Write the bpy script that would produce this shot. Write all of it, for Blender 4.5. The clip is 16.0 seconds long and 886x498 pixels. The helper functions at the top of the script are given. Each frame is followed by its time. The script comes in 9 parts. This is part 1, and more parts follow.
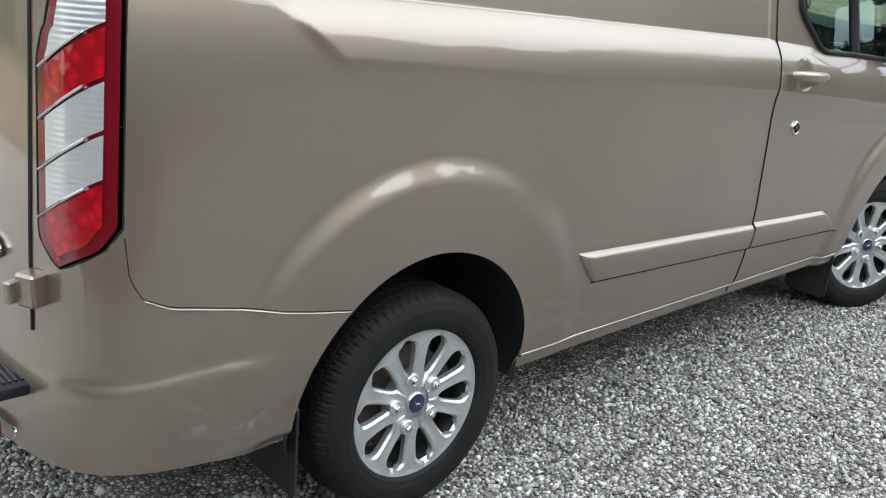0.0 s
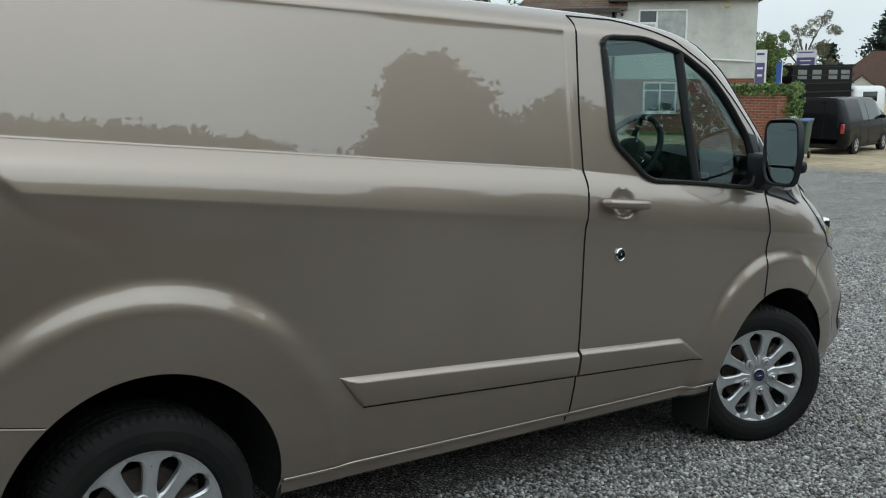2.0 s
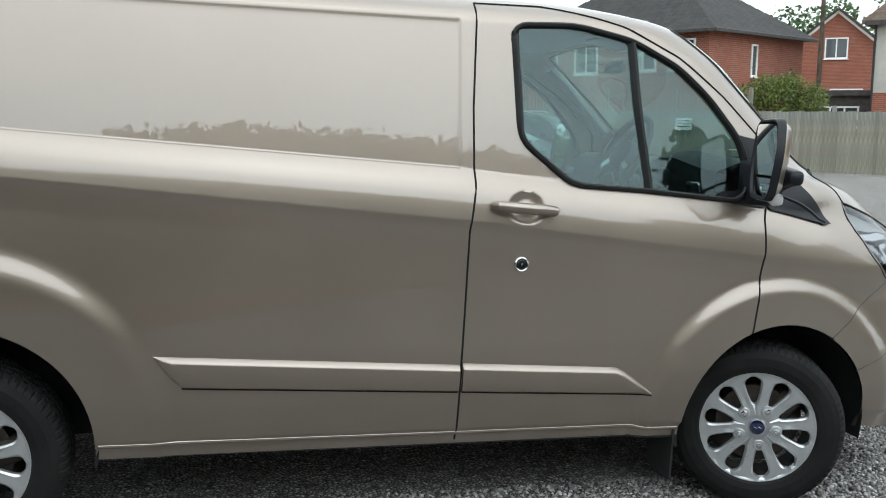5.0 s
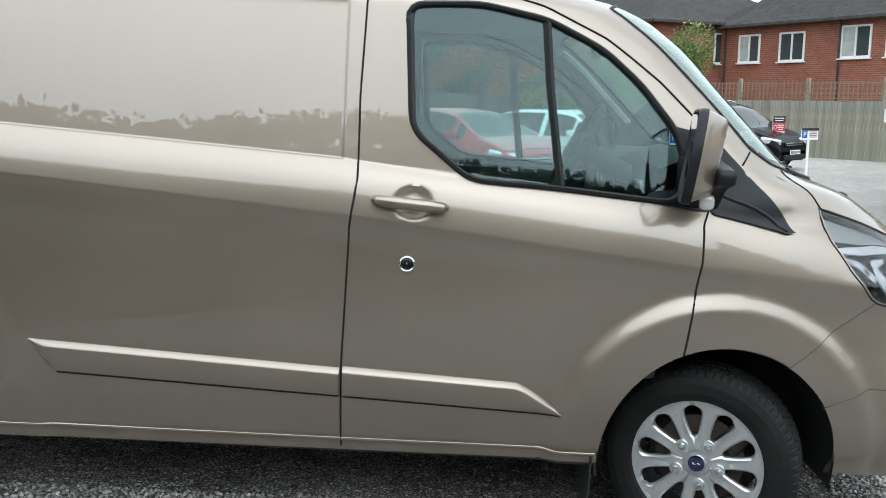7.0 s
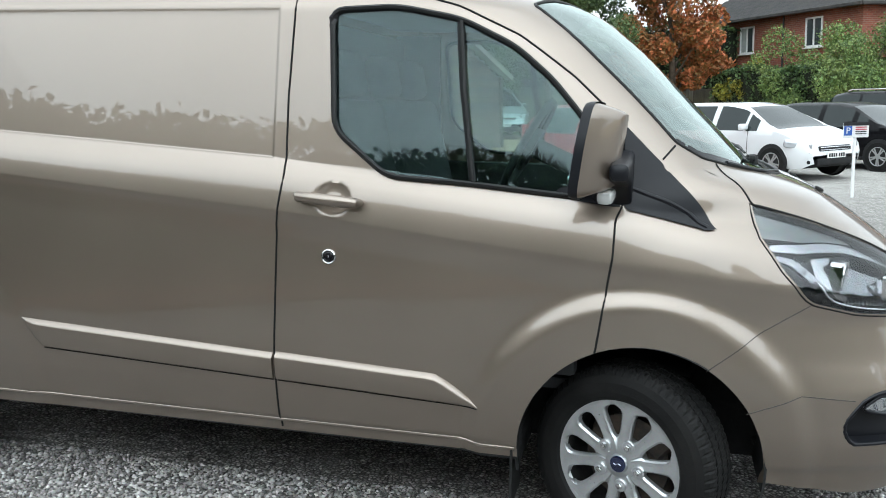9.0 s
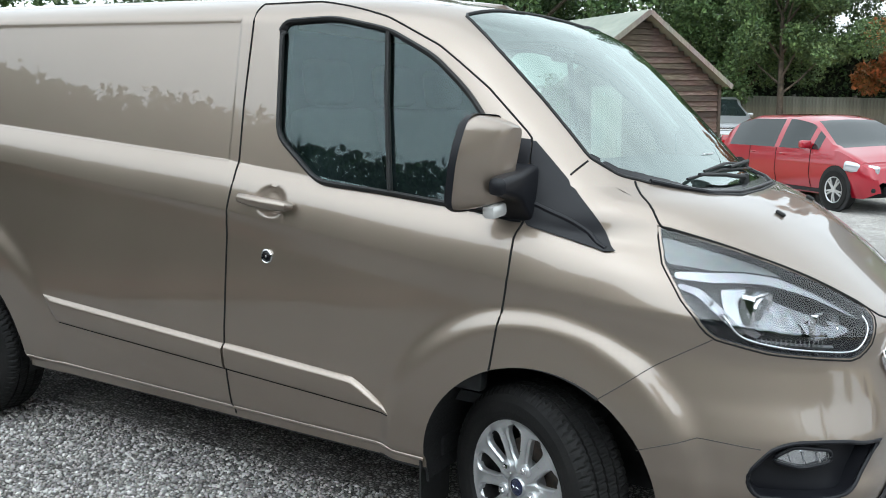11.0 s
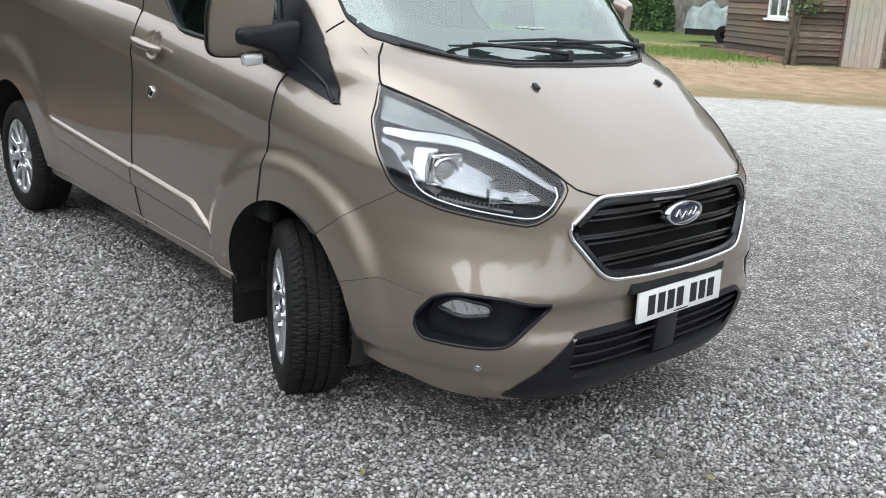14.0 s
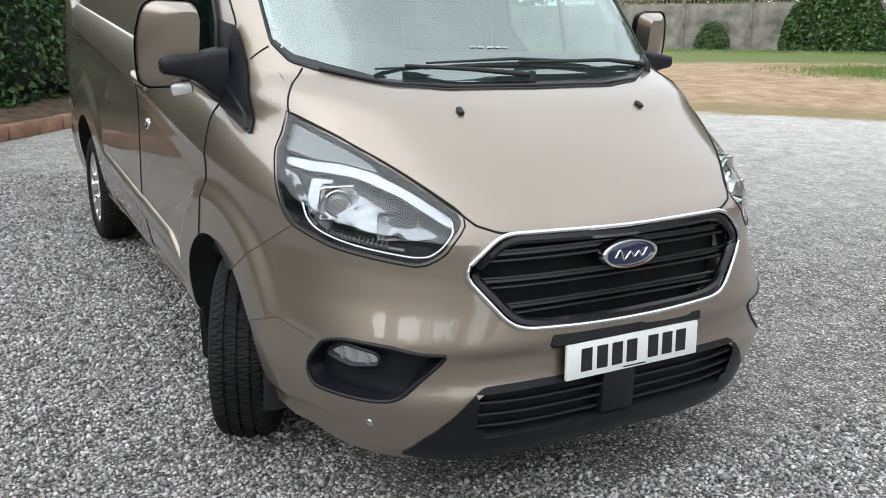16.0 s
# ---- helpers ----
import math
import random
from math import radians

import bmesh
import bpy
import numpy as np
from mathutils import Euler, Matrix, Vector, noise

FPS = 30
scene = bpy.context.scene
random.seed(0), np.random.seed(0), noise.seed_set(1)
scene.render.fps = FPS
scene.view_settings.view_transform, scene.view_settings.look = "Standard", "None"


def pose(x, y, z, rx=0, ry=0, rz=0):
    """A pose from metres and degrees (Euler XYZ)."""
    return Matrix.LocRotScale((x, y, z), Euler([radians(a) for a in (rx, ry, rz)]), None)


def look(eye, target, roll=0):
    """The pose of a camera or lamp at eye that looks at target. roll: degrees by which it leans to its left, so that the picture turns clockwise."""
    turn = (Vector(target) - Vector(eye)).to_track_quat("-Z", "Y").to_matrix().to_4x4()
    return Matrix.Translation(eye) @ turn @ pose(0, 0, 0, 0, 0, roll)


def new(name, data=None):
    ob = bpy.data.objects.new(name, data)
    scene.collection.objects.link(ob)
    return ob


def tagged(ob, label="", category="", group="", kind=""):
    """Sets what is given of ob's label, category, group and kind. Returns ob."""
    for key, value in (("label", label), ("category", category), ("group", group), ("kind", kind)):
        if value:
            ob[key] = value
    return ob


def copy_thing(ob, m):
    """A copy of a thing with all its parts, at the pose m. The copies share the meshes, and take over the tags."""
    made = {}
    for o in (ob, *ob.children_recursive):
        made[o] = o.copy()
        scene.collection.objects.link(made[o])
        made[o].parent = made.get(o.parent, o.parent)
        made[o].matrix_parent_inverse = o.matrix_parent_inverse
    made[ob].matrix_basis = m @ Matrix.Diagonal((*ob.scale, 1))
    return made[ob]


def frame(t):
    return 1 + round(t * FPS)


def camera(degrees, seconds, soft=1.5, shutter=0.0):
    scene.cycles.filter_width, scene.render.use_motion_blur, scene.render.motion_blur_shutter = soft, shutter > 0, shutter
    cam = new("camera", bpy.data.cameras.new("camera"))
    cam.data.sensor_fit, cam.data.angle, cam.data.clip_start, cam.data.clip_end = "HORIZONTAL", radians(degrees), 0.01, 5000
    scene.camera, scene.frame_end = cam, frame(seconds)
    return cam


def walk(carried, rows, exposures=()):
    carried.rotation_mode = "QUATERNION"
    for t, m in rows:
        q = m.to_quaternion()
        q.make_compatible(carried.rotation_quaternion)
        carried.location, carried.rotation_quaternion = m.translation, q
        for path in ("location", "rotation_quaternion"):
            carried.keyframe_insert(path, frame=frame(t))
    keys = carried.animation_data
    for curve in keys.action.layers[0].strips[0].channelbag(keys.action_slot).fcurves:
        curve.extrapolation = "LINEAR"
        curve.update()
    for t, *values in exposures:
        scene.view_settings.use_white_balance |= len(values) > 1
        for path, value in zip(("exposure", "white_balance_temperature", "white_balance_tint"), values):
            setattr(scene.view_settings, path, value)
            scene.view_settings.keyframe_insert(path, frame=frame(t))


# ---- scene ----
cam = camera(52.4, 16.0, soft=0.95, shutter=0.12)
# the yard falls gently towards the van's nose: the van's own frame against the level
UP = Vector((-0.04, -0.02, 1.0)).normalized()
SITE = UP.rotation_difference(Vector((0, 0, 1))).to_matrix().to_4x4()
# eye, target and lean in the van's frame (x ahead from the front axle, y to its left)
PATH = [
    (0, (-4.472, -2.703, 1.544), (-3.184, -1.297, 0.939), 3.7),
    (0.5, (-4.268, -2.945, 1.577), (-3.027, -1.45, 1.104), 3.5),
    (1, (-4.1, -3.083, 1.541), (-2.875, -1.535, 1.214), 2.2),
    (1.5, (-3.879, -3.274, 1.517), (-2.684, -1.696, 1.231), 2.2),
    (2, (-3.693, -3.478, 1.526), (-2.543, -1.866, 1.243), 1.0),
    (2.5, (-3.516, -3.751, 1.523), (-2.442, -2.085, 1.254), 0.6),
    (3, (-3.28, -3.858, 1.49), (-2.251, -2.163, 1.23), 0.6),
    (3.5, (-2.989, -3.88, 1.488), (-2.039, -2.14, 1.223), 1.1),
    (4, (-2.712, -3.968, 1.473), (-1.857, -2.178, 1.211), 0.9),
    (4.5, (-2.386, -4.064, 1.465), (-1.733, -2.19, 1.22), 1.3),
    (7, (-0.909, -3.955, 1.512), (-0.916, -1.977, 1.212), 2.5),
    (7.5, (-0.691, -3.895, 1.54), (-0.748, -1.92, 1.233), 2.3),
    (8, (-0.398, -3.949, 1.553), (-0.608, -1.985, 1.24), 1.9),
    (8.5, (-0.143, -3.998, 1.573), (-0.542, -2.064, 1.255), 0.8),
    (9, (0.096, -3.938, 1.545), (-0.37, -2.019, 1.227), 1.0),
    (11.5, (1.453, -3.473, 1.594), (0.401, -1.81, 1.238), 2.4),
    (12, (1.783, -3.415, 1.59), (0.681, -1.805, 1.149), 2.9),
    (12.5, (2.055, -3.327, 1.607), (0.892, -1.786, 1.085), 3.3),
    (13, (2.27, -3.097, 1.579), (1.068, -1.599, 1.022), 5.1),
    (13.5, (2.495, -2.868, 1.612), (1.208, -1.45, 1.036), 5.3),
    (14, (2.773, -2.716, 1.61), (1.378, -1.409, 1.024), 4.7),
    (14.5, (2.932, -2.484, 1.62), (1.444, -1.295, 1.012), 3.6),
    (15, (2.949, -2.184, 1.604), (1.415, -1.05, 1.004), 4.2),
    (15.5, (2.975, -1.992, 1.628), (1.403, -0.915, 1.019), 3.2),
    (16, (3.101, -1.777, 1.612), (1.425, -0.835, 1.064), 1.9),
]
walk(cam, [(t, SITE @ look(eye, target, roll)) for t, eye, target, roll in PATH], [(0, 0.5, 5950, 5), (0.5, 0.53, 5900, 2), (1.2, 0.05, 5850, 0), (2, -0.6, 5850, 0), (2.5, -0.4, 5850, 1), (3.5, -0.17, 5900, 2), (4.5, -0.03, 5900, 2), (8, 0.25, 5850, 2), (9, 0.22, 5850, 2), (11.5, 0.18, 5850, 4), (14, 0.18, 6000, 7), (16, 0.13, 6070, 7)])

# ---- light: an overcast afternoon ----
world = bpy.data.worlds.new("overcast_sky")
scene.world = world
world.use_nodes = True
wn, wl = world.node_tree.nodes, world.node_tree.links
wn.clear()
sky = wn.new("ShaderNodeTexSky")
sky.sky_type = "NISHITA"
sky.sun_disc = False
sky.sun_elevation, sky.sun_rotation = radians(42), radians(168)
sky.air_density, sky.dust_density, sky.ozone_density = 1.0, 4.0, 1.0
cloud = wn.new("ShaderNodeHueSaturation")
cloud.inputs["Saturation"].default_value = 0.16
bgd = wn.new("ShaderNodeBackground")
bgd.inputs["Strength"].default_value = 0.15
wout = wn.new("ShaderNodeOutputWorld")
wl.new(sky.outputs[0], cloud.inputs["Color"])
# a closed cloud sheet: brighter overhead than at the horizon
way = wn.new("ShaderNodeTexCoord")
parts = wn.new("ShaderNodeSeparateXYZ")
wl.new(way.outputs["Generated"], parts.inputs[0])
lift = wn.new("ShaderNodeMapRange")
lift.inputs[1].default_value, lift.inputs[2].default_value, lift.inputs[3].default_value, lift.inputs[4].default_value = 0.0, 1.0, 10.0, 11.5
wl.new(parts.outputs[2], lift.inputs[0])
puffs = wn.new("ShaderNodeTexNoise")
puffs.inputs["Scale"].default_value, puffs.inputs["Detail"].default_value = 2.2, 5.0
wl.new(way.outputs["Generated"], puffs.inputs["Vector"])
soft = wn.new("ShaderNodeMapRange")
soft.inputs[1].default_value, soft.inputs[2].default_value, soft.inputs[3].default_value, soft.inputs[4].default_value = 0.3, 0.7, 0.82, 1.15
wl.new(puffs.outputs[0], soft.inputs[0])
sheet = wn.new("ShaderNodeMath")
sheet.operation = "MULTIPLY"
wl.new(lift.outputs[0], sheet.inputs[0])
wl.new(soft.outputs[0], sheet.inputs[1])
# the sun's broad glow through the cloud
glow = wn.new("ShaderNodeVectorMath")
glow.operation = "DOT_PRODUCT"
wl.new(way.outputs["Generated"], glow.inputs[0])
glow.inputs[1].default_value = (math.sin(radians(168)) * math.cos(radians(42)), math.cos(radians(168)) * math.cos(radians(42)), math.sin(radians(42)))
veil = wn.new("ShaderNodeMapRange")
veil.interpolation_type = "SMOOTHSTEP"
veil.inputs[1].default_value, veil.inputs[2].default_value, veil.inputs[3].default_value, veil.inputs[4].default_value = 0.3, 1.0, 0.95, 1.38
wl.new(glow.outputs["Value"], veil.inputs[0])
thin = wn.new("ShaderNodeMath")
thin.operation = "MULTIPLY"
wl.new(sheet.outputs[0], thin.inputs[0])
wl.new(veil.outputs[0], thin.inputs[1])
blend = wn.new("ShaderNodeMix")
blend.data_type = "RGBA"
blend.inputs[0].default_value = 0.85
wl.new(cloud.outputs[0], blend.inputs[6])
wl.new(thin.outputs[0], blend.inputs[7])
wl.new(blend.outputs[2], bgd.inputs["Color"])
wl.new(bgd.outputs[0], wout.inputs["Surface"])
sun_data = bpy.data.lights.new("sun", "SUN")
sun_data.energy, sun_data.angle, sun_data.color = 0.5, radians(100), (1.0, 0.98, 0.95)
sun = new("sun", sun_data)
sun.matrix_world = look((0, 0, 30), Vector((0, 0, 30)) - Vector((math.sin(radians(168)) * math.cos(radians(42)), math.cos(radians(168)) * math.cos(radians(42)), math.sin(radians(42)))))

# ---- materials ----
def material(name, colour, rough=0.5, metal=0.0, coat=0.0, alpha=1.0, spec=0.5):
    m = bpy.data.materials.new(name)
    m.use_nodes = True
    b = m.node_tree.nodes["Principled BSDF"]
    b.inputs["Base Color"].default_value = (*colour, 1)
    b.inputs["Roughness"].default_value = rough
    b.inputs["Metallic"].default_value = metal
    b.inputs["Coat Weight"].default_value = coat
    b.inputs["Coat Roughness"].default_value = 0.03
    b.inputs["Specular IOR Level"].default_value = spec
    return m


def nd(m, kind, **values):
    n = m.node_tree.nodes.new(kind)
    for k, v in values.items():
        n.inputs[k.replace("_", " ")].default_value = v
    return n


def tie(m, a, b):
    m.node_tree.links.new(a, b)


def coords(m, obj=True):
    return nd(m, "ShaderNodeTexCoord").outputs["Object" if obj else "Generated"]


def ramp(m, fac, stops):
    r = nd(m, "ShaderNodeValToRGB")
    e = r.color_ramp.elements
    while len(e) < len(stops):
        e.new(0.5)
    for el, (p, c) in zip(e, stops):
        el.position, el.color = p, (*c, 1)
    tie(m, fac, r.inputs[0])
    return r.outputs[0]


def noise_tex(m, scale, detail=4, rough=0.55, vec=None):
    n = nd(m, "ShaderNodeTexNoise", Scale=scale, Detail=detail, Roughness=rough)
    tie(m, vec if vec is not None else coords(m), n.inputs["Vector"])
    return n


def mixc(m, fac, a, b, mode="MIX"):
    x = m.node_tree.nodes.new("ShaderNodeMix")
    x.data_type, x.blend_type = "RGBA", mode
    for sock, v in ((x.inputs[0], fac), (x.inputs[6], a), (x.inputs[7], b)):
        if isinstance(v, (int, float)):
            sock.default_value = v
        elif isinstance(v, tuple):
            sock.default_value = (*v, 1)
        else:
            tie(m, v, sock)
    return x.outputs[2]


def bump(m, height, strength, dist=0.01, chain=None):
    b = nd(m, "ShaderNodeBump", Strength=strength, Distance=dist)
    tie(m, height, b.inputs["Height"])
    if chain is not None:
        tie(m, chain, b.inputs["Normal"])
    tie(m, b.outputs[0], m.node_tree.nodes["Principled BSDF"].inputs["Normal"])
    return b.outputs[0]


def base(m, out):
    tie(m, out, m.node_tree.nodes["Principled BSDF"].inputs["Base Color"])


def roughen(m, fac, lo, hi):
    r = nd(m, "ShaderNodeMapRange")
    r.inputs[3].default_value, r.inputs[4].default_value = lo, hi
    tie(m, fac, r.inputs[0])
    tie(m, r.outputs[0], m.node_tree.nodes["Principled BSDF"].inputs["Roughness"])


def varied(name, c0, c1, scale, rough, bump_s=0.0, bump_scale=None, dist=0.01, rvar=0.1, metal=0.0, spread=(0.35, 0.65)):
    """A surface whose colour drifts between two tones, with a fine second scale in relief and gloss."""
    m = material(name, c0, rough, metal)
    big = noise_tex(m, scale, 5)
    fine = noise_tex(m, bump_scale or scale * 9, 3)
    col = ramp(m, big.outputs[0], [(spread[0], c0), (spread[1], c1)])
    col = mixc(m, 0.25, col, fine.outputs["Color"], "SOFT_LIGHT")
    base(m, col)
    roughen(m, fine.outputs[0], max(0.02, rough - rvar), min(1, rough + rvar))
    if bump_s:
        bump(m, fine.outputs[0], bump_s, dist)
    return m


def glass(name, tint, face=0.06, sheen=(1.0, 1.0, 1.0)):
    """Thin glass: clear and tinted, glossy by Schlick's rule from its face-on share upwards."""
    m = bpy.data.materials.new(name)
    m.use_nodes = True
    t = m.node_tree
    t.nodes.clear()
    out, add = t.nodes.new("ShaderNodeOutputMaterial"), t.nodes.new("ShaderNodeMixShader")
    clear, gloss, lw = t.nodes.new("ShaderNodeBsdfTransparent"), t.nodes.new("ShaderNodeBsdfGlossy"), t.nodes.new("ShaderNodeLayerWeight")
    power, share = t.nodes.new("ShaderNodeMath"), t.nodes.new("ShaderNodeMapRange")
    clear.inputs[0].default_value = (*tint, 1)
    gloss.inputs[0].default_value = (*sheen, 1)
    gloss.inputs["Roughness"].default_value = 0.0
    lw.inputs[0].default_value = 0.5
    power.operation = "POWER"
    power.inputs[1].default_value = 5.0
    share.inputs[3].default_value = face
    t.links.new(lw.outputs["Facing"], power.inputs[0])
    t.links.new(power.outputs[0], share.inputs[0])
    t.links.new(share.outputs[0], add.inputs[0])
    t.links.new(clear.outputs[0], add.inputs[1])
    t.links.new(gloss.outputs[0], add.inputs[2])
    t.links.new(add.outputs[0], out.inputs["Surface"])
    return m


# the van's bronze-grey metallic paint under clear lacquer
PAINT = material("metallic_paint", (0.31, 0.256, 0.2), 0.42, 0.84, 1.0)
PAINT.node_tree.nodes["Principled BSDF"].inputs["Coat IOR"].default_value = 1.78
PAINT.node_tree.nodes["Principled BSDF"].inputs["Coat Roughness"].default_value = 0.004
flake = nd(PAINT, "ShaderNodeTexVoronoi", Scale=1400.0)
tie(PAINT, coords(PAINT), flake.inputs["Vector"])
dust = noise_tex(PAINT, 2.2, 6)
pc = ramp(PAINT, dust.outputs[0], [(0.3, (0.290, 0.238, 0.192)), (0.7, (0.314, 0.258, 0.209))])
base(PAINT, mixc(PAINT, 0.10, pc, flake.outputs["Color"], "SOFT_LIGHT"))
roughen(PAINT, dust.outputs[0], 0.39, 0.45)
BLACK_TRIM = varied("black_trim", (0.007, 0.0075, 0.010), (0.012, 0.0125, 0.016), 3, 0.38, 0.12, 260, 0.002)
BLACK_TRIM.node_tree.nodes["Principled BSDF"].inputs["Specular IOR Level"].default_value = 0.3
GLOSS_BLACK = material("gloss_black", (0.008, 0.008, 0.01), 0.18)
SEAL = varied("rubber_seal", (0.008, 0.008, 0.008), (0.014, 0.014, 0.014), 6, 0.6)
SEAM = material("fine_seam", (0.05, 0.042, 0.035), 0.6)
GAP = material("shut_line", (0.004, 0.004, 0.004), 0.9)
LINER = varied("arch_liner", (0.006, 0.006, 0.007), (0.014, 0.014, 0.014), 8, 0.85, 0.3, 60)
CHROME = material("chrome", (0.75, 0.75, 0.76), 0.09, 1.0)
SATIN = material("satin_chrome", (0.62, 0.63, 0.65), 0.22, 1.0)
ALLOY = varied("silver_alloy", (0.56, 0.57, 0.58), (0.62, 0.63, 0.64), 12, 0.3, 0, None, 0.01, 0.06, 0.75)
# alloy barrel coloured near black, standing in for shade behind the spokes
BARREL = varied("shaded_barrel", (0.03, 0.03, 0.031), (0.07, 0.068, 0.066), 20, 0.55, 0, None, 0.01, 0.05, 0.5)
BRAKE = varied("brake_iron", (0.05, 0.045, 0.042), (0.11, 0.08, 0.06), 30, 0.6, 0.2)
GLASS = glass("window_glass", (0.60, 0.77, 0.75), 0.068, (0.78, 0.95, 0.955))
WSCREEN = glass("windscreen_glass", (0.62, 0.72, 0.69), 0.28, (0.90, 1.0, 0.97))
LENS = glass("clear_lens", (0.95, 0.96, 0.97))
FROST = material("frosted_lens", (0.68, 0.68, 0.67), 0.18, 0.3, 1.0)
RED_LENS = material("red_lens", (0.45, 0.006, 0.012), 0.08, 0.0, 1.0)
BADGE_BLUE = material("badge_blue", (0.01, 0.017, 0.06), 0.15, 0.2, 1.0)
CABIN = varied("cabin_plastic", (0.018, 0.019, 0.021), (0.03, 0.031, 0.033), 4, 0.65)
FABRIC = varied("seat_fabric", (0.02, 0.022, 0.026), (0.045, 0.047, 0.052), 60, 0.9, 0.3, 300)
HEADLINING = varied("headlining", (0.34, 0.35, 0.34), (0.4, 0.41, 0.4), 20, 0.95)
WHITE = varied("white_plastic", (0.74, 0.75, 0.75), (0.8, 0.8, 0.8), 5, 0.35)
PLATE_WHITE = varied("plate_white", (0.78, 0.78, 0.76), (0.83, 0.83, 0.81), 8, 0.3)
TYRE = varied("tyre_rubber", (0.007, 0.007, 0.007), (0.014, 0.0135, 0.013), 7, 0.7, 0.35, 140, 0.003)
TYRE.node_tree.nodes["Principled BSDF"].inputs["Specular IOR Level"].default_value = 0.22

# ---- geometry helpers ----
def part(name, bm, mat, parent=None, label="", smooth=True, m=None):
    """One bmesh as one mesh object under a thing or a part."""
    me = bpy.data.meshes.new(name)
    bm.normal_update()
    bm.to_mesh(me)
    bm.free()
    for one in mat if isinstance(mat, (list, tuple)) else [mat]:
        me.materials.append(one)
    me.polygons.foreach_set("use_smooth", [smooth] * len(me.polygons))
    if smooth and len(me.polygons) < 400000:
        me.set_sharp_from_angle(angle=radians(38))
    ob = new(name, me)
    if parent is not None:
        ob.parent = parent
    if m is not None:
        ob.matrix_basis = m
    return tagged(ob, label)


def thing(name, label, category, m=None, group="", kind=""):
    ob = new(name)
    ob.empty_display_size = 0.1
    if m is not None:
        ob.matrix_basis = m
    return tagged(ob, label, category, group, kind)


def box(bm, size, m=None, bevel=0.0, seg=1):
    r = bmesh.ops.create_cube(bm, size=1.0, matrix=(m or Matrix()) @ Matrix.Diagonal((*size, 1)))
    if bevel:
        es = list({e for v in r["verts"] for e in v.link_edges})
        bmesh.ops.bevel(bm, geom=es, offset=bevel, segments=seg, affect="EDGES", profile=0.5)
    return bm


def one_box(size, m=None, bevel=0.0, seg=1):
    return box(bmesh.new(), size, m, bevel, seg)


def tube(bm, pts, r, n=8, closed=False, squash=1.0):
    """A round bar along points; r a number or one for each point."""
    pts = [Vector(p) for p in pts]
    rings, k = [], len(pts)
    ref = Vector((0.13, 0.31, 0.94))
    for i, p in enumerate(pts):
        a = pts[(i - 1) % k] if closed or i else p
        b = pts[(i + 1) % k] if closed or i < k - 1 else p
        d = (b - a).normalized()
        u = d.cross(ref)
        u = u.normalized() if u.length > 1e-4 else Vector((1, 0, 0))
        w = d.cross(u)
        rr = r[i] if isinstance(r, (list, tuple)) else r
        rings.append([bm.verts.new(p + (u * math.cos(2 * math.pi * j / n) + w * math.sin(2 * math.pi * j / n) * squash) * rr) for j in range(n)])
    for i in range(k if closed else k - 1):
        A, B = rings[i], rings[(i + 1) % k]
        for j in range(n):
            bm.faces.new((A[j], A[(j + 1) % n], B[(j + 1) % n], B[j]))
    if not closed:
        bm.faces.new(rings[0][::-1])
        bm.faces.new(rings[-1])
    return bm


def lathe(bm, prof, n=48, m=None, arc=1.0):
    """Turn a profile of (radius, height) about the z axis."""
    m = m or Matrix()
    full = arc >= 1.0
    cols = n if full else n + 1
    rings = []
    for r, h in prof:
        if r < 1e-6:
            rings.append([bm.verts.new(m @ Vector((0, 0, h)))])
        else:
            rings.append([bm.verts.new(m @ Vector((r * math.cos(2 * math.pi * arc * j / n), r * math.sin(2 * math.pi * arc * j / n), h))) for j in range(cols)])
    for A, B in zip(rings, rings[1:]):
        for j in range(n):
            k = (j + 1) % cols
            q = [A[j % len(A)], A[k % len(A)], B[k % len(B)], B[j % len(B)]]
            q = [v for i, v in enumerate(q) if v not in q[:i]]
            if len(q) > 2:
                bm.faces.new(q)
    return bm


def prism(bm, outline, depth, m=None):
    """A plate: a flat outline (x, y) with depth along z."""
    m = m or Matrix()
    lo = [bm.verts.new(m @ Vector((x, y, 0))) for x, y in outline]
    hi = [bm.verts.new(m @ Vector((x, y, depth))) for x, y in outline]
    bm.faces.new(lo[::-1])
    bm.faces.new(hi)
    k = len(outline)
    for i in range(k):
        bm.faces.new((lo[i], lo[(i + 1) % k], hi[(i + 1) % k], hi[i]))
    bmesh.ops.recalc_face_normals(bm, faces=bm.faces[:])
    return bm


def rounded(pts, r, k=4):
    """An outline with its corners rounded by about r."""
    out, n = [], len(pts)
    for i in range(n):
        p, a, b = Vector(pts[i]), Vector(pts[i - 1]), Vector(pts[(i + 1) % n])
        ra = min(r, (a - p).length * 0.45)
        rb = min(r, (b - p).length * 0.45)
        s, e = p + (a - p).normalized() * ra, p + (b - p).normalized() * rb
        for j in range(k + 1):
            t = j / k
            out.append(tuple(s * (1 - t) ** 2 + p * 2 * t * (1 - t) + e * t * t))
    return out


def spaced(pts, step, closed=False):
    """Points along a polyline at about even steps."""
    P = np.array(pts, float)
    if closed:
        P = np.vstack([P, P[:1]])
    L = np.concatenate([[0], np.cumsum(np.linalg.norm(np.diff(P, axis=0), axis=1))])
    n = max(2, int(L[-1] / step) + 1)
    s = np.linspace(0, L[-1], n)
    out = np.stack([np.interp(s, L, P[:, i]) for i in range(P.shape[1])], 1)
    return out[:-1] if closed else out


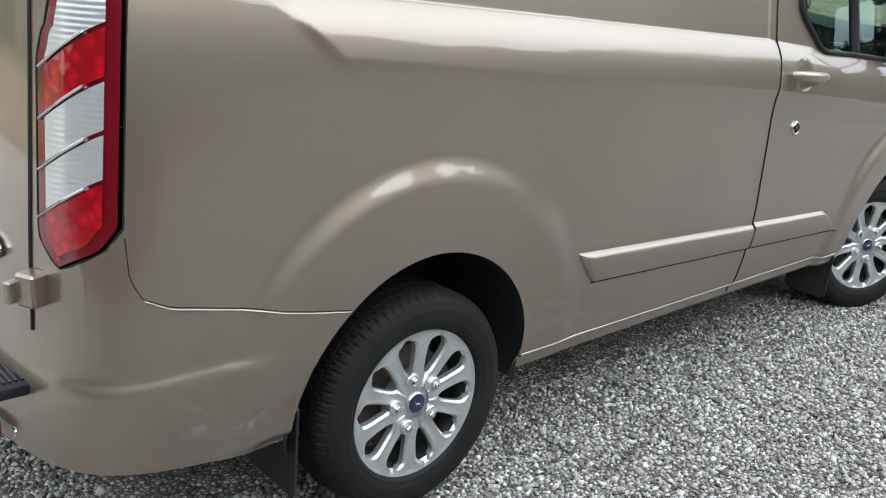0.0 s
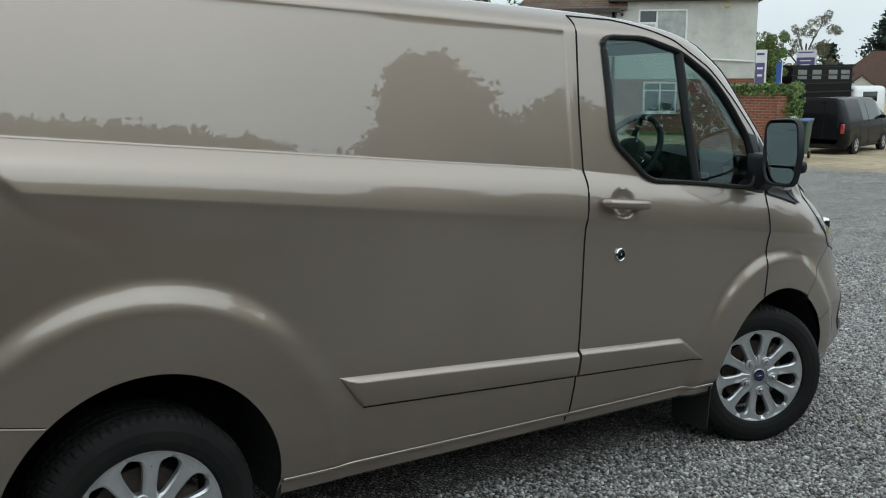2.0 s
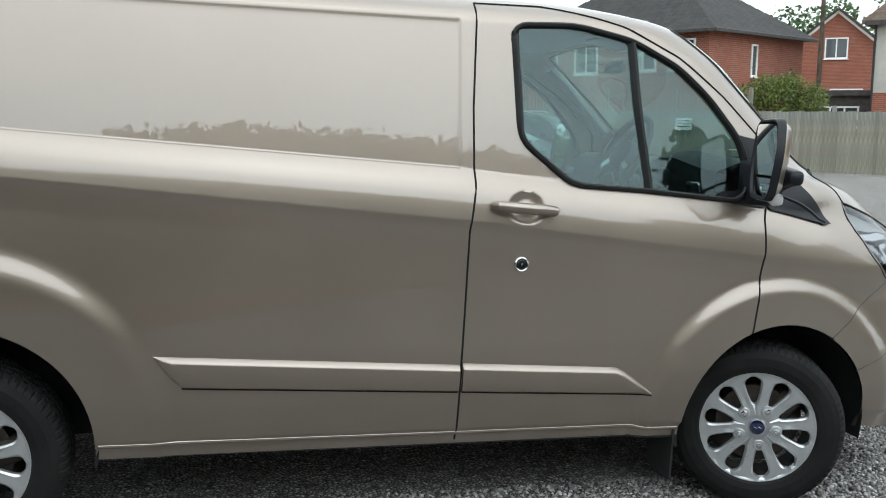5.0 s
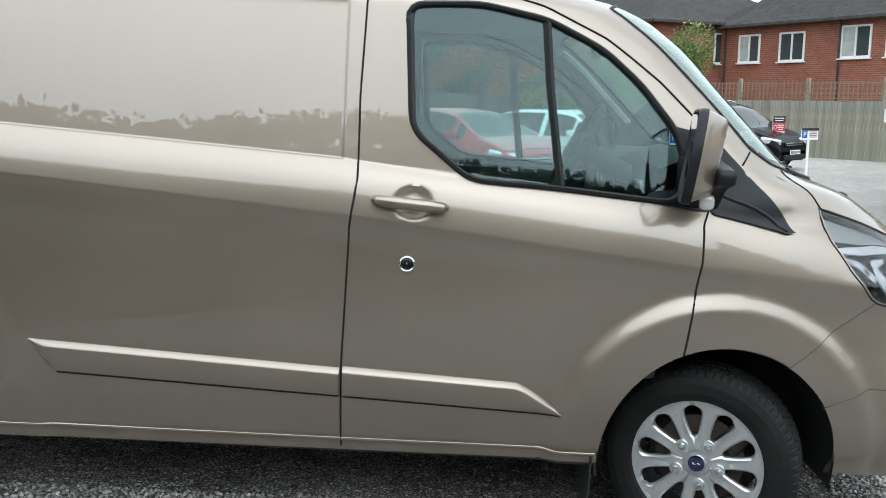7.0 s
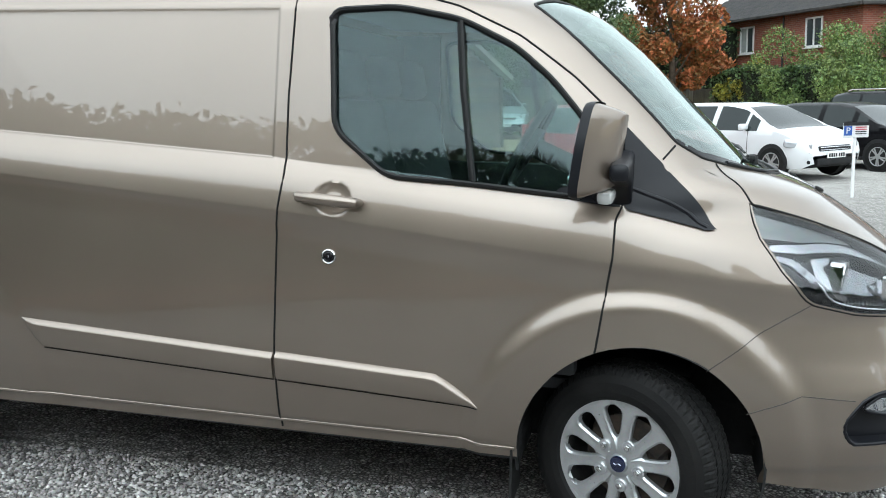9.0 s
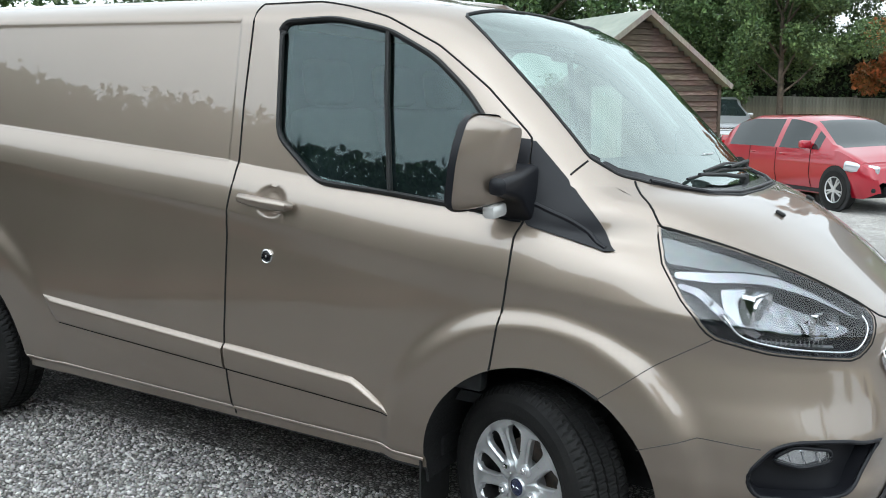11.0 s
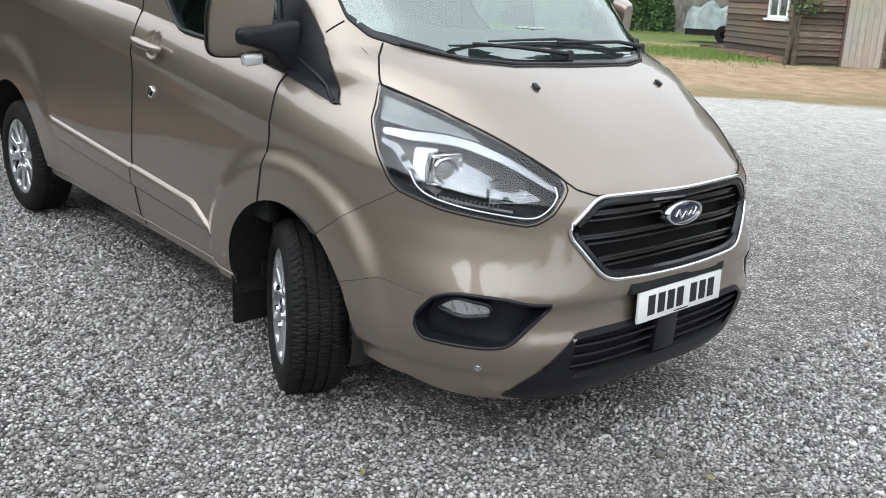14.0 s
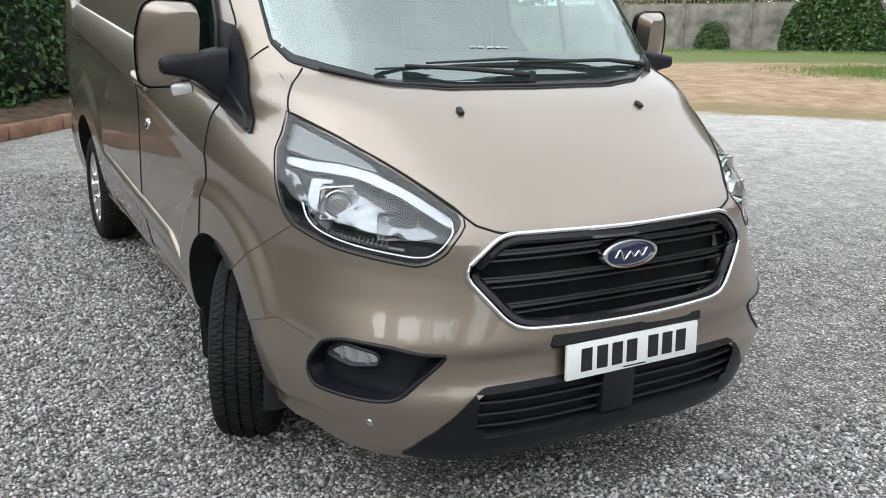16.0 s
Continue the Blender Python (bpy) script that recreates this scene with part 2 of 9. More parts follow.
def inside(x, y, poly):
    """Which of the points lie within a closed outline."""
    res = np.zeros(np.shape(x), bool)
    k = len(poly)
    for i in range(k):
        (x1, y1), (x2, y2) = poly[i], poly[(i + 1) % k]
        cond = (y1 > y) != (y2 > y)
        with np.errstate(divide="ignore", invalid="ignore"):
            xi = (x2 - x1) * (y - y1) / (y2 - y1 if y2 != y1 else 1e-12) + x1
        res ^= cond & (x < xi)
    return res


def nearest_on(x, y, poly):
    """The nearest places on a closed outline."""
    best = np.full(np.shape(x), 1e9)
    bx, by = np.array(x, float), np.array(y, float)
    k = len(poly)
    for i in range(k):
        (x1, y1), (x2, y2) = poly[i], poly[(i + 1) % k]
        dx, dy = x2 - x1, y2 - y1
        t = np.clip(((x - x1) * dx + (y - y1) * dy) / (dx * dx + dy * dy + 1e-12), 0, 1)
        px, py = x1 + t * dx, y1 + t * dy
        d = np.hypot(px - x, py - y)
        w = d < best
        best, bx, by = np.where(w, d, best), np.where(w, px, bx), np.where(w, py, by)
    return bx, by, best


def sstep(a, b, x):
    t = np.clip((x - a) / (b - a), 0, 1)
    return t * t * (3 - 2 * t)

# ---- ground ----
def soft_clamp(v, a, b, k=2.0):
    return a + k * np.logaddexp(0, (v - a) / k) - k * np.logaddexp(0, (v - b) / k)


def ground_z(x, y):
    """Height of the yard: it follows the van's wheels and levels out farther off."""
    x, y = np.asarray(x, float), np.asarray(y, float)
    edge = 21.0 + 0.6 * np.clip(x - 29.0, 0, 20)
    dip = 0.45 * sstep(19.5, 26.0, x) * sstep(0.0, 3.5, edge - y) * sstep(80.0, 45.0, x)
    return -0.04 * (soft_clamp(x, -9, 4.5) - soft_clamp(0.0, -9, 4.5)) - 0.02 * (soft_clamp(y, -6, 6) - soft_clamp(0.0, -6, 6)) - dip


def ground_matrix(x, y, turn=0.0, dz=0.0):
    return pose(x, y, float(ground_z(x, y)) + dz, 0, 0, turn)


def earth_mask(m):
    """How far a place on the ground is past the gravel's edge, 0 to 1, with a ragged border."""
    sep = nd(m, "ShaderNodeSeparateXYZ")
    tie(m, coords(m), sep.inputs[0])
    wob = noise_tex(m, 0.5, 5, 0.6)
    # the border runs from the shed's yard past the hedge: 0.62 x - 0.78 y < -11.6
    a = nd(m, "ShaderNodeMath")
    a.operation = "MULTIPLY_ADD"
    tie(m, sep.outputs[0], a.inputs[0])
    a.inputs[1].default_value = -0.74
    b = nd(m, "ShaderNodeMath")
    b.operation = "MULTIPLY_ADD"
    tie(m, sep.outputs[1], b.inputs[0])
    b.inputs[1].default_value = 0.67
    b.inputs[2].default_value = -10.9
    tie(m, b.outputs[0], a.inputs[2])
    c = nd(m, "ShaderNodeMath")
    c.operation = "MULTIPLY_ADD"
    tie(m, wob.outputs[0], c.inputs[0])
    c.inputs[1].default_value = 1.6
    tie(m, a.outputs[0], c.inputs[2])
    return c.outputs[0]


def map_range(m, v, a, b, c=0.0, d=1.0):
    r = nd(m, "ShaderNodeMapRange")
    for i, x in enumerate((a, b, c, d)):
        r.inputs[i + 1].default_value = x
    tie(m, v, r.inputs[0])
    return r.outputs[0]


GROUND = material("gravel_yard", (0.3, 0.29, 0.28), 0.9)
st = nd(GROUND, "ShaderNodeTexVoronoi", Scale=54.0, Randomness=1.0)
tie(GROUND, coords(GROUND), st.inputs["Vector"])
st2 = nd(GROUND, "ShaderNodeTexVoronoi", Scale=140.0)
tie(GROUND, coords(GROUND), st2.inputs["Vector"])
grain = noise_tex(GROUND, 300, 2)
patchy = noise_tex(GROUND, 0.8, 6, 0.6)
sep = nd(GROUND, "ShaderNodeSeparateColor")
tie(GROUND, st.outputs["Color"], sep.inputs[0])
stone = ramp(GROUND, sep.outputs[0], [(0.0, (0.18, 0.169, 0.159)), (0.3, (0.33, 0.312, 0.295)), (0.7, (0.47, 0.445, 0.42)), (1.0, (0.70, 0.665, 0.63))])
sep2 = nd(GROUND, "ShaderNodeSeparateColor")
tie(GROUND, st2.outputs["Color"], sep2.inputs[0])
# near black between the stone cells, standing in for shade in the gaps
gap_shade = ramp(GROUND, sep2.outputs[1], [(0.0, (0.012, 0.011, 0.010)), (1.0, (0.085, 0.08, 0.074))])
rim = nd(GROUND, "ShaderNodeTexVoronoi", Scale=54.0, Randomness=1.0)
rim.feature = "DISTANCE_TO_EDGE"
tie(GROUND, coords(GROUND), rim.inputs["Vector"])
gravel = mixc(GROUND, map_range(GROUND, rim.outputs["Distance"], 0.05, 0.24), gap_shade, stone)
gravel = mixc(GROUND, map_range(GROUND, patchy.outputs[0], 0.35, 0.7, 0.0, 0.22), gravel, (0.40, 0.388, 0.37))
gravel = mixc(GROUND, 0.35, gravel, grain.outputs["Color"], "SOFT_LIGHT")
clump = noise_tex(GROUND, 30, 3, 0.8)
gravel = mixc(GROUND, 0.8, gravel, ramp(GROUND, clump.outputs[0], [(0.36, (0.2, 0.2, 0.2)), (0.5, (0.5, 0.5, 0.5)), (0.64, (0.85, 0.84, 0.82))]), "SOFT_LIGHT")
em = earth_mask(GROUND)
# gravel lightened towards the worn earth; the brighter light there is put into colour
gravel = mixc(GROUND, map_range(GROUND, em, -8.0, -1.0, 0.0, 0.45), gravel, (0.74, 0.72, 0.67))
for scale, much in ((5.0, 0.55), (14.0, 0.6)):
    lumps = noise_tex(GROUND, scale, 5, 0.7)
    gravel = mixc(GROUND, much, gravel, ramp(GROUND, lumps.outputs[0], [(0.34, (0.25, 0.245, 0.24)), (0.5, (0.5, 0.5, 0.5)), (0.66, (0.78, 0.77, 0.76))]), "SOFT_LIGHT")
soil = noise_tex(GROUND, 2.5, 6, 0.65)
earth = ramp(GROUND, soil.outputs[0], [(0.3, (0.25, 0.16, 0.09)), (0.5, (0.37, 0.255, 0.15)), (0.7, (0.49, 0.37, 0.25))])
crumbs = noise_tex(GROUND, 9, 5, 0.75)
earth = mixc(GROUND, map_range(GROUND, crumbs.outputs[0], 0.55, 0.7, 0.0, 0.6), earth, (0.15, 0.10, 0.065))
turf = noise_tex(GROUND, 22, 5, 0.7)
grass_c = ramp(GROUND, turf.outputs[0], [(0.3, (0.07, 0.095, 0.025)), (0.5, (0.15, 0.19, 0.05)), (0.72, (0.25, 0.26, 0.09))])
patch_n = noise_tex(GROUND, 0.6, 5, 0.6)
far_em = nd(GROUND, "ShaderNodeMath")
far_em.operation = "MULTIPLY_ADD"
tie(GROUND, patch_n.outputs[0], far_em.inputs[0])
far_em.inputs[1].default_value = 5.0
tie(GROUND, em, far_em.inputs[2])
spot = nd(GROUND, "ShaderNodeVectorMath")
spot.operation = "DISTANCE"
tie(GROUND, coords(GROUND), spot.inputs[0])
spot.inputs[1].default_value = (-10.2, 17.9, 0.2)
lawn = nd(GROUND, "ShaderNodeMath")
lawn.operation = "MAXIMUM"
tie(GROUND, map_range(GROUND, far_em.outputs[0], 15.2, 16.4), lawn.inputs[0])
tie(GROUND, map_range(GROUND, spot.outputs["Value"], 2.4, 1.5), lawn.inputs[1])
earth = mixc(GROUND, lawn.outputs[0], earth, grass_c)
mossy = ramp(GROUND, turf.outputs[0], [(0.35, (0.14, 0.11, 0.045)), (0.65, (0.27, 0.225, 0.10))])
ring = mixc(GROUND, map_range(GROUND, far_em.outputs[0], 4.6, 3.6, 0.0, 0.75), earth, mossy)
east = nd(GROUND, "ShaderNodeSeparateXYZ")
tie(GROUND, coords(GROUND), east.inputs[0])
out_e = nd(GROUND, "ShaderNodeMath")
out_e.operation = "MULTIPLY_ADD"
tie(GROUND, patch_n.outputs[0], out_e.inputs[0])
out_e.inputs[1].default_value = 3.0
tie(GROUND, east.outputs[0], out_e.inputs[2])
tan = ramp(GROUND, soil.outputs[0], [(0.3, (0.33, 0.25, 0.15)), (0.5, (0.46, 0.36, 0.22)), (0.7, (0.54, 0.45, 0.31))])
tan = mixc(GROUND, map_range(GROUND, patch_n.outputs[0], 0.48, 0.62, 0.0, 0.55), tan, mossy)
gravel = mixc(GROUND, map_range(GROUND, out_e.outputs[0], 17.4, 18.8, 0.0, 0.85), gravel, tan)
base(GROUND, mixc(GROUND, map_range(GROUND, em, 0.0, 0.35), gravel, ring))
hgt = nd(GROUND, "ShaderNodeMath")
hgt.operation = "SUBTRACT"
hgt.inputs[0].default_value = 1.0
tie(GROUND, st.outputs["Distance"], hgt.inputs[1])
first = bump(GROUND, hgt.outputs[0], 0.9, 0.012)
bump(GROUND, st2.outputs["Distance"], 0.35, -0.006, first)


def ground_sheet():
    def axis(lo, hi, fine_lo, fine_hi):
        near = np.arange(fine_lo, fine_hi + 0.01, 0.25)
        out = [fine_hi]
        while out[-1] < hi:
            out.append(out[-1] + max(0.3, (out[-1] - fine_hi) * 0.25))
        back = [fine_lo]
        while back[-1] > lo:
            back.append(back[-1] - max(0.3, (fine_lo - back[-1]) * 0.25))
        return np.concatenate([back[:0:-1], near, out[1:]])
    xs, ys = axis(-900, 900, -12, 8), axis(-900, 900, -8, 16)
    Xg, Yg = np.meshgrid(xs, ys)
    Zg = ground_z(Xg, Yg)
    n, k = Xg.shape
    me = bpy.data.meshes.new("ground")
    idx = np.arange(n * k).reshape(n, k)
    faces = np.stack([idx[:-1, :-1], idx[:-1, 1:], idx[1:, 1:], idx[1:, :-1]], -1).reshape(-1, 4)
    me.from_pydata(np.stack([Xg, Yg, Zg], -1).reshape(-1, 3).tolist(), [], faces.tolist())
    me.materials.append(GROUND)
    me.polygons.foreach_set("use_smooth", [True] * len(me.polygons))
    return tagged(new("ground", me), "grey gravel yard with worn earth and grass beyond", "ground", kind="structure")


ground_sheet()


# loose stones on the yard, where the camera passes
STONE = material("gravel_stone", (0.3, 0.3, 0.29), 0.85)
sg = nd(STONE, "ShaderNodeNewGeometry")
stone_c = ramp(STONE, sg.outputs["Random Per Island"], [(0.0, (0.09, 0.085, 0.083)), (0.22, (0.24, 0.228, 0.222)), (0.6, (0.43, 0.412, 0.40)), (0.9, (0.60, 0.58, 0.565)), (1.0, (0.84, 0.82, 0.80))])
dirt, tone = noise_tex(STONE, 1.1, 6, 0.65), noise_tex(STONE, 0.45, 3)
stone_c = mixc(STONE, map_range(STONE, tone.outputs[0], 0.35, 0.65, 0.0, 0.2), stone_c, (0.40, 0.35, 0.325), "MULTIPLY")
stone_c = mixc(STONE, map_range(STONE, dirt.outputs[0], 0.54, 0.74, 0.0, 0.65), stone_c, (0.18, 0.155, 0.13))
base(STONE, mixc(STONE, 0.4, stone_c, noise_tex(STONE, 120, 3).outputs["Color"], "SOFT_LIGHT"))


def loose_stones(step, seed):
    """Small rounded stones laid side by side with dark gaps, as one mesh."""
    rng = np.random.default_rng(seed)
    gx, gy = np.meshgrid(np.arange(-5.3, 6.0, step), np.arange(-3.9, 4.5, step * 0.9))
    gx = gx + (np.arange(gx.shape[0]) % 2)[:, None] * step * 0.5
    x, y = gx.ravel() + rng.normal(0, step * 0.22, gx.size), gy.ravel() + rng.normal(0, step * 0.22, gx.size)
    under = (x > -3.6) & (x < 0.75) & (y > -0.6)
    far = (y > 0.1) & (x < 1.0)
    thin = (rng.random(x.size) < 0.35) & ((y < -3.1) | (x > 3.6) | (x < -4.6) | (y > 2.0))
    ok = ~under & ~far & ~thin & (rng.random(x.size) < 0.94)
    x, y = x[ok], y[ok]
    n = len(x)
    s = step * rng.lognormal(math.log(0.48), 0.20, n)
    big = rng.random(n) < 0.0035
    s = np.where(big, s * 2.0, s)
    octa = np.array([(1, 0, 0), (-1, 0, 0), (0, 1, 0), (0, -1, 0), (0, 0, 1), (0, 0, -1)], float)
    V = octa[None] * (s[:, None, None] * rng.uniform(0.8, 1.2, (n, 6, 1)))
    V[..., 0] *= rng.uniform(1.0, 1.35, n)[:, None]
    V[..., 2] *= 0.75
    V = V + rng.normal(size=(n, 6, 3)) * s[:, None, None] * 0.16
    a, b, c = rng.uniform(0, 6.283, n), rng.normal(0, 0.3, n), rng.normal(0, 0.3, n)

    def turn(V, i, j, t):
        p, q = V[..., i] * np.cos(t)[:, None] - V[..., j] * np.sin(t)[:, None], V[..., i] * np.sin(t)[:, None] + V[..., j] * np.cos(t)[:, None]
        V = V.copy()
        V[..., i], V[..., j] = p, q
        return V
    V = turn(turn(turn(V, 0, 2, b), 1, 2, c), 0, 1, a)
    V += np.stack([x, y, ground_z(x, y) + s * rng.uniform(0.1, 0.7, n)], 1)[:, None]
    F = np.array([(0, 2, 4), (2, 1, 4), (1, 3, 4), (3, 0, 4), (2, 0, 5), (1, 2, 5), (3, 1, 5), (0, 3, 5)])
    F = (F[None] + 6 * np.arange(n)[:, None, None]).reshape(-1, 3)
    me = bpy.data.meshes.new("gravel")
    me.from_pydata(V.reshape(-1, 3).tolist(), [], F.tolist())
    me.polygons.foreach_set("use_smooth", [True] * len(me.polygons))
    me.materials.append(STONE)
    return tagged(new("gravel", me), "loose grey gravel stones", "gravel", kind="stuff")


loose_stones(0.0185, 77)


# dead leaves and tufts of moss scattered over the stones
LITTER = material("dead_leaf", (0.2, 0.13, 0.06), 0.8)
lg = nd(LITTER, "ShaderNodeNewGeometry")
base(LITTER, ramp(LITTER, lg.outputs["Random Per Island"], [(0.0, (0.10, 0.06, 0.03)), (0.45, (0.24, 0.15, 0.07)), (0.7, (0.33, 0.26, 0.12)), (1.0, (0.12, 0.15, 0.04))]))


def litter(count, seed):
    rng = np.random.default_rng(seed)
    V, F = [], []
    for i in range(count):
        x, y = rng.uniform(-4.5, 6.0), rng.uniform(-4.5, 5.0)
        if -3.9 < x < 1.0 and -0.9 < y:
            continue
        z = float(ground_z(x, y)) + 0.014
        tuft = i % 5 == 0
        for _ in range(14 if tuft else 1):
            a, w, h = rng.uniform(0, 6.283), rng.uniform(0.008, 0.02), rng.uniform(0.004, 0.014)
            px, py = (x + rng.normal(0, 0.035), y + rng.normal(0, 0.035)) if tuft else (x, y)
            c, d = math.cos(a) * w, math.sin(a) * w
            k = len(V)
            V += [(px - c * 1.5, py - d * 1.5, z), (px + d * 0.7, py - c * 0.7, z + h), (px + c * 1.5, py + d * 1.5, z + 0.003), (px - d * 0.7, py + c * 0.7, z + h * 0.6)]
            F.append((k, k + 1, k + 2, k + 3))
    me = bpy.data.meshes.new("leaf_litter")
    me.from_pydata(V, [], F)
    me.materials.append(LITTER)
    return tagged(new("leaf_litter", me), "scattered brown leaves and moss tufts on the gravel", "leaves", kind="stuff")


litter(170, 19)

# grass beside the shed and along the foot of the boundary wall
BLADE = material("grass_blade", (0.14, 0.2, 0.05), 0.6)
bg_ = nd(BLADE, "ShaderNodeNewGeometry")
base(BLADE, ramp(BLADE, bg_.outputs["Random Per Island"], [(0.0, (0.08, 0.13, 0.03)), (0.6, (0.17, 0.25, 0.05)), (1.0, (0.3, 0.33, 0.10))]))


def grass(count, seed):
    rng = np.random.default_rng(seed)
    k = count // 2
    x = np.concatenate([rng.normal(-10.3, 1.3, k), rng.uniform(-24.0, -9.0, count - k)])
    y = np.concatenate([rng.normal(18.0, 1.2, k), np.zeros(count - k)])
    y[k:] = 19.6 + (x[k:] + 30.0) * 0.62 - np.abs(rng.normal(0, 1.1, count - k)) - 0.1
    h, a = rng.uniform(0.03, 0.10, count), rng.uniform(0, 6.283, count)
    w = 0.006 + 0.004 * rng.random(count)
    foot = np.stack([x, y, ground_z(x, y) - 0.005], 1)
    acr = np.stack([np.cos(a), np.sin(a), np.zeros(count)], 1) * w[:, None]
    tip = foot + np.stack([rng.normal(0, 0.025, count), rng.normal(0, 0.025, count), h], 1)
    V = np.stack([foot - acr, foot + acr, tip], 1).reshape(-1, 3)
    me = bpy.data.meshes.new("grass")
    me.from_pydata(V.tolist(), [], np.arange(3 * count).reshape(-1, 3).tolist())
    me.materials.append(BLADE)
    return tagged(new("grass", me), "short rough grass beside the shed", "grass", kind="stuff")


grass(26000, 12)

# ---- the van's skin: horizontal outlines, nose to tail, one half (y < 0) ----
def table(z, zs, vs, soft=0.02):
    """A smooth curve through a table."""
    acc = 0.0
    for k, w in ((-1.5, 0.12), (-0.75, 0.22), (0, 0.32), (0.75, 0.22), (1.5, 0.12)):
        acc = acc + w * np.interp(z + k * soft, zs, vs)
    return acc


def crease(x):
    """Height of the shoulder line along the side."""
    return np.where(x < -1.22, 1.163 - 0.08 * (x + 1.22), 1.163 - 0.106 * (x + 1.22))


def groove(x):
    """Height of the pressed panel's lower edge."""
    return 1.341 + (-1.26 - x) * 0.059


def half_width(x, z):
    low = table(z, [0.24, 0.30, 0.345, 0.365, 0.372, 0.42, 0.50, 0.60, 0.70, 2.0], [0.905, 0.91, 0.918, 0.926, 0.94, 0.952, 0.968, 0.98, 0.985, 0.987], 0.006)
    d = z - crease(x)
    keep = sstep(-0.013, 0.013, x - (-3.27 - (z - 1.33) * 1.15))
    # a convex shoulder: upright at the crease, leaning in more and more towards the panel's edge
    band = np.where(x < -1.25, np.clip(groove(x) - crease(x), 0.11, 0.2), 0.173)
    e = np.where(d > 0, np.where(d < band, d / band * 0.17, 0.17 + (d - band)), d)
    shoulder = table(e, [-0.5, -0.25, -0.10, -0.03, -0.004, 0.0, 0.03, 0.06, 0.09, 0.12, 0.15, 0.163, 0.175, 0.9], [0, -0.004, -0.0075, -0.0035, 0.0018, 0.0016, -0.0020, -0.0068, -0.0134, -0.0230, -0.0368, -0.0445, -0.0525, -0.158], 0.0022)
    flush = table(d, [-0.5, -0.2, 0.0, 0.1, 0.2, 0.32, 0.9], [0, -0.004, -0.008, -0.018, -0.042, -0.0738, -0.158], 0.055)
    w = low + keep * shoulder + (1 - keep) * flush
    # the pressed panel above the shoulder
    zg = groove(x)
    w = w - 0.0055 * sstep(0.0005, 0.0062, z - zg) * sstep(0, 0.0125, -1.262 - x) * sstep(0, 0.02, 1.885 - z) * sstep(0, 0.02, x + 3.36 + 0.9 * np.minimum(z - 1.33, 0.24) + 0.12 * np.maximum(z - 1.57, 0))
    # flared arches
    w = w + 0.023 * sstep(0.612, 0.530, np.hypot(x - 0.05, z - 0.355)) * sstep(0.05, -0.1, d)
    w = w + 0.023 * sstep(0.695, 0.598, np.hypot(x + 2.93, z - 0.38)) * sstep(0.05, -0.1, d) * (0.3 + 0.7 * sstep(0.55, 0.92, z + np.where(x < -2.93, 0.12, 0.0) * np.clip((-2.93 - x) / 0.3, 0, 1)))
    # ledge round the rear bumper
    w = w + 0.012 * sstep(0.645, 0.61, z) * sstep(-3.38, -3.5, x)
    # the hollow behind the door handle
    w = w - 0.013 * sstep(1.0, 0.6, np.hypot((x + 1.025) / 0.070, (z - 1.21) / 0.060))
    # the roof's rounded edge
    t = np.clip((z - 1.87) / 0.118, 0, 1)
    return w - 0.27 * (1 - np.sqrt(1 - t * t))


NOSE_Z = [0.24, 0.30, 0.40, 0.465, 0.49, 0.52, 0.585, 0.60, 0.628, 0.66, 0.80, 0.90, 0.95, 0.985, 1.03, 1.09, 1.15, 1.20, 1.252, 1.30, 1.335, 1.5, 1.78, 1.87, 1.93, 1.985]
NOSE_X = [1.03, 1.075, 1.09, 1.102, 1.100, 1.086, 1.086, 1.090, 1.110, 1.108, 1.092, 1.085, 1.07, 1.045, 0.99, 0.92, 0.84, 0.765, 0.678, 0.56, 0.43, 0.27, -0.02, -0.13, -0.25, -0.60]


def nose_x(z):
    return table(z, NOSE_Z, NOSE_X, 0.012)


def nose_start(z):
    return table(z, [0.2, 1.3, 1.5, 1.78, 1.93, 1.985], [-0.4, -0.38, -0.34, -0.56, -0.95, -1.15], 0.03)


def nose_power(z):
    return table(z, [0.24, 0.44, 0.6, 0.67, 0.735, 0.86, 0.95, 1.1, 1.22, 1.3, 1.4, 1.5, 2.0], [4.0, 4.4, 4.05, 3.68, 3.42, 3.15, 3.2, 3.2, 3.2, 3.7, 3.2, 3.0, 3.0], 0.022)


NCN, NCS, NCR = 104, 256, 36
EVEN_Z = np.linspace(0.24, 1.985, 140)
ROW_Z = np.sort(np.concatenate([EVEN_Z, EVEN_Z[88] + np.array([-0.004, 0.0015, 0.003, 0.0045, 0.006, 0.009]), EVEN_Z[73] + np.array([-0.006, -0.003, 0.003, 0.006])]))
NR = len(ROW_Z)


def tail_x(z):
    return table(z, [0.2, 0.42, 0.5, 0.62, 0.7, 0.9, 1.9, 2.0], [-3.93, -3.96, -3.97, -3.95, -3.93, -3.92, -3.84, -3.8], 0.03)


Z_SHOULDER, Z_GROOVE = EVEN_Z[73], EVEN_Z[88]


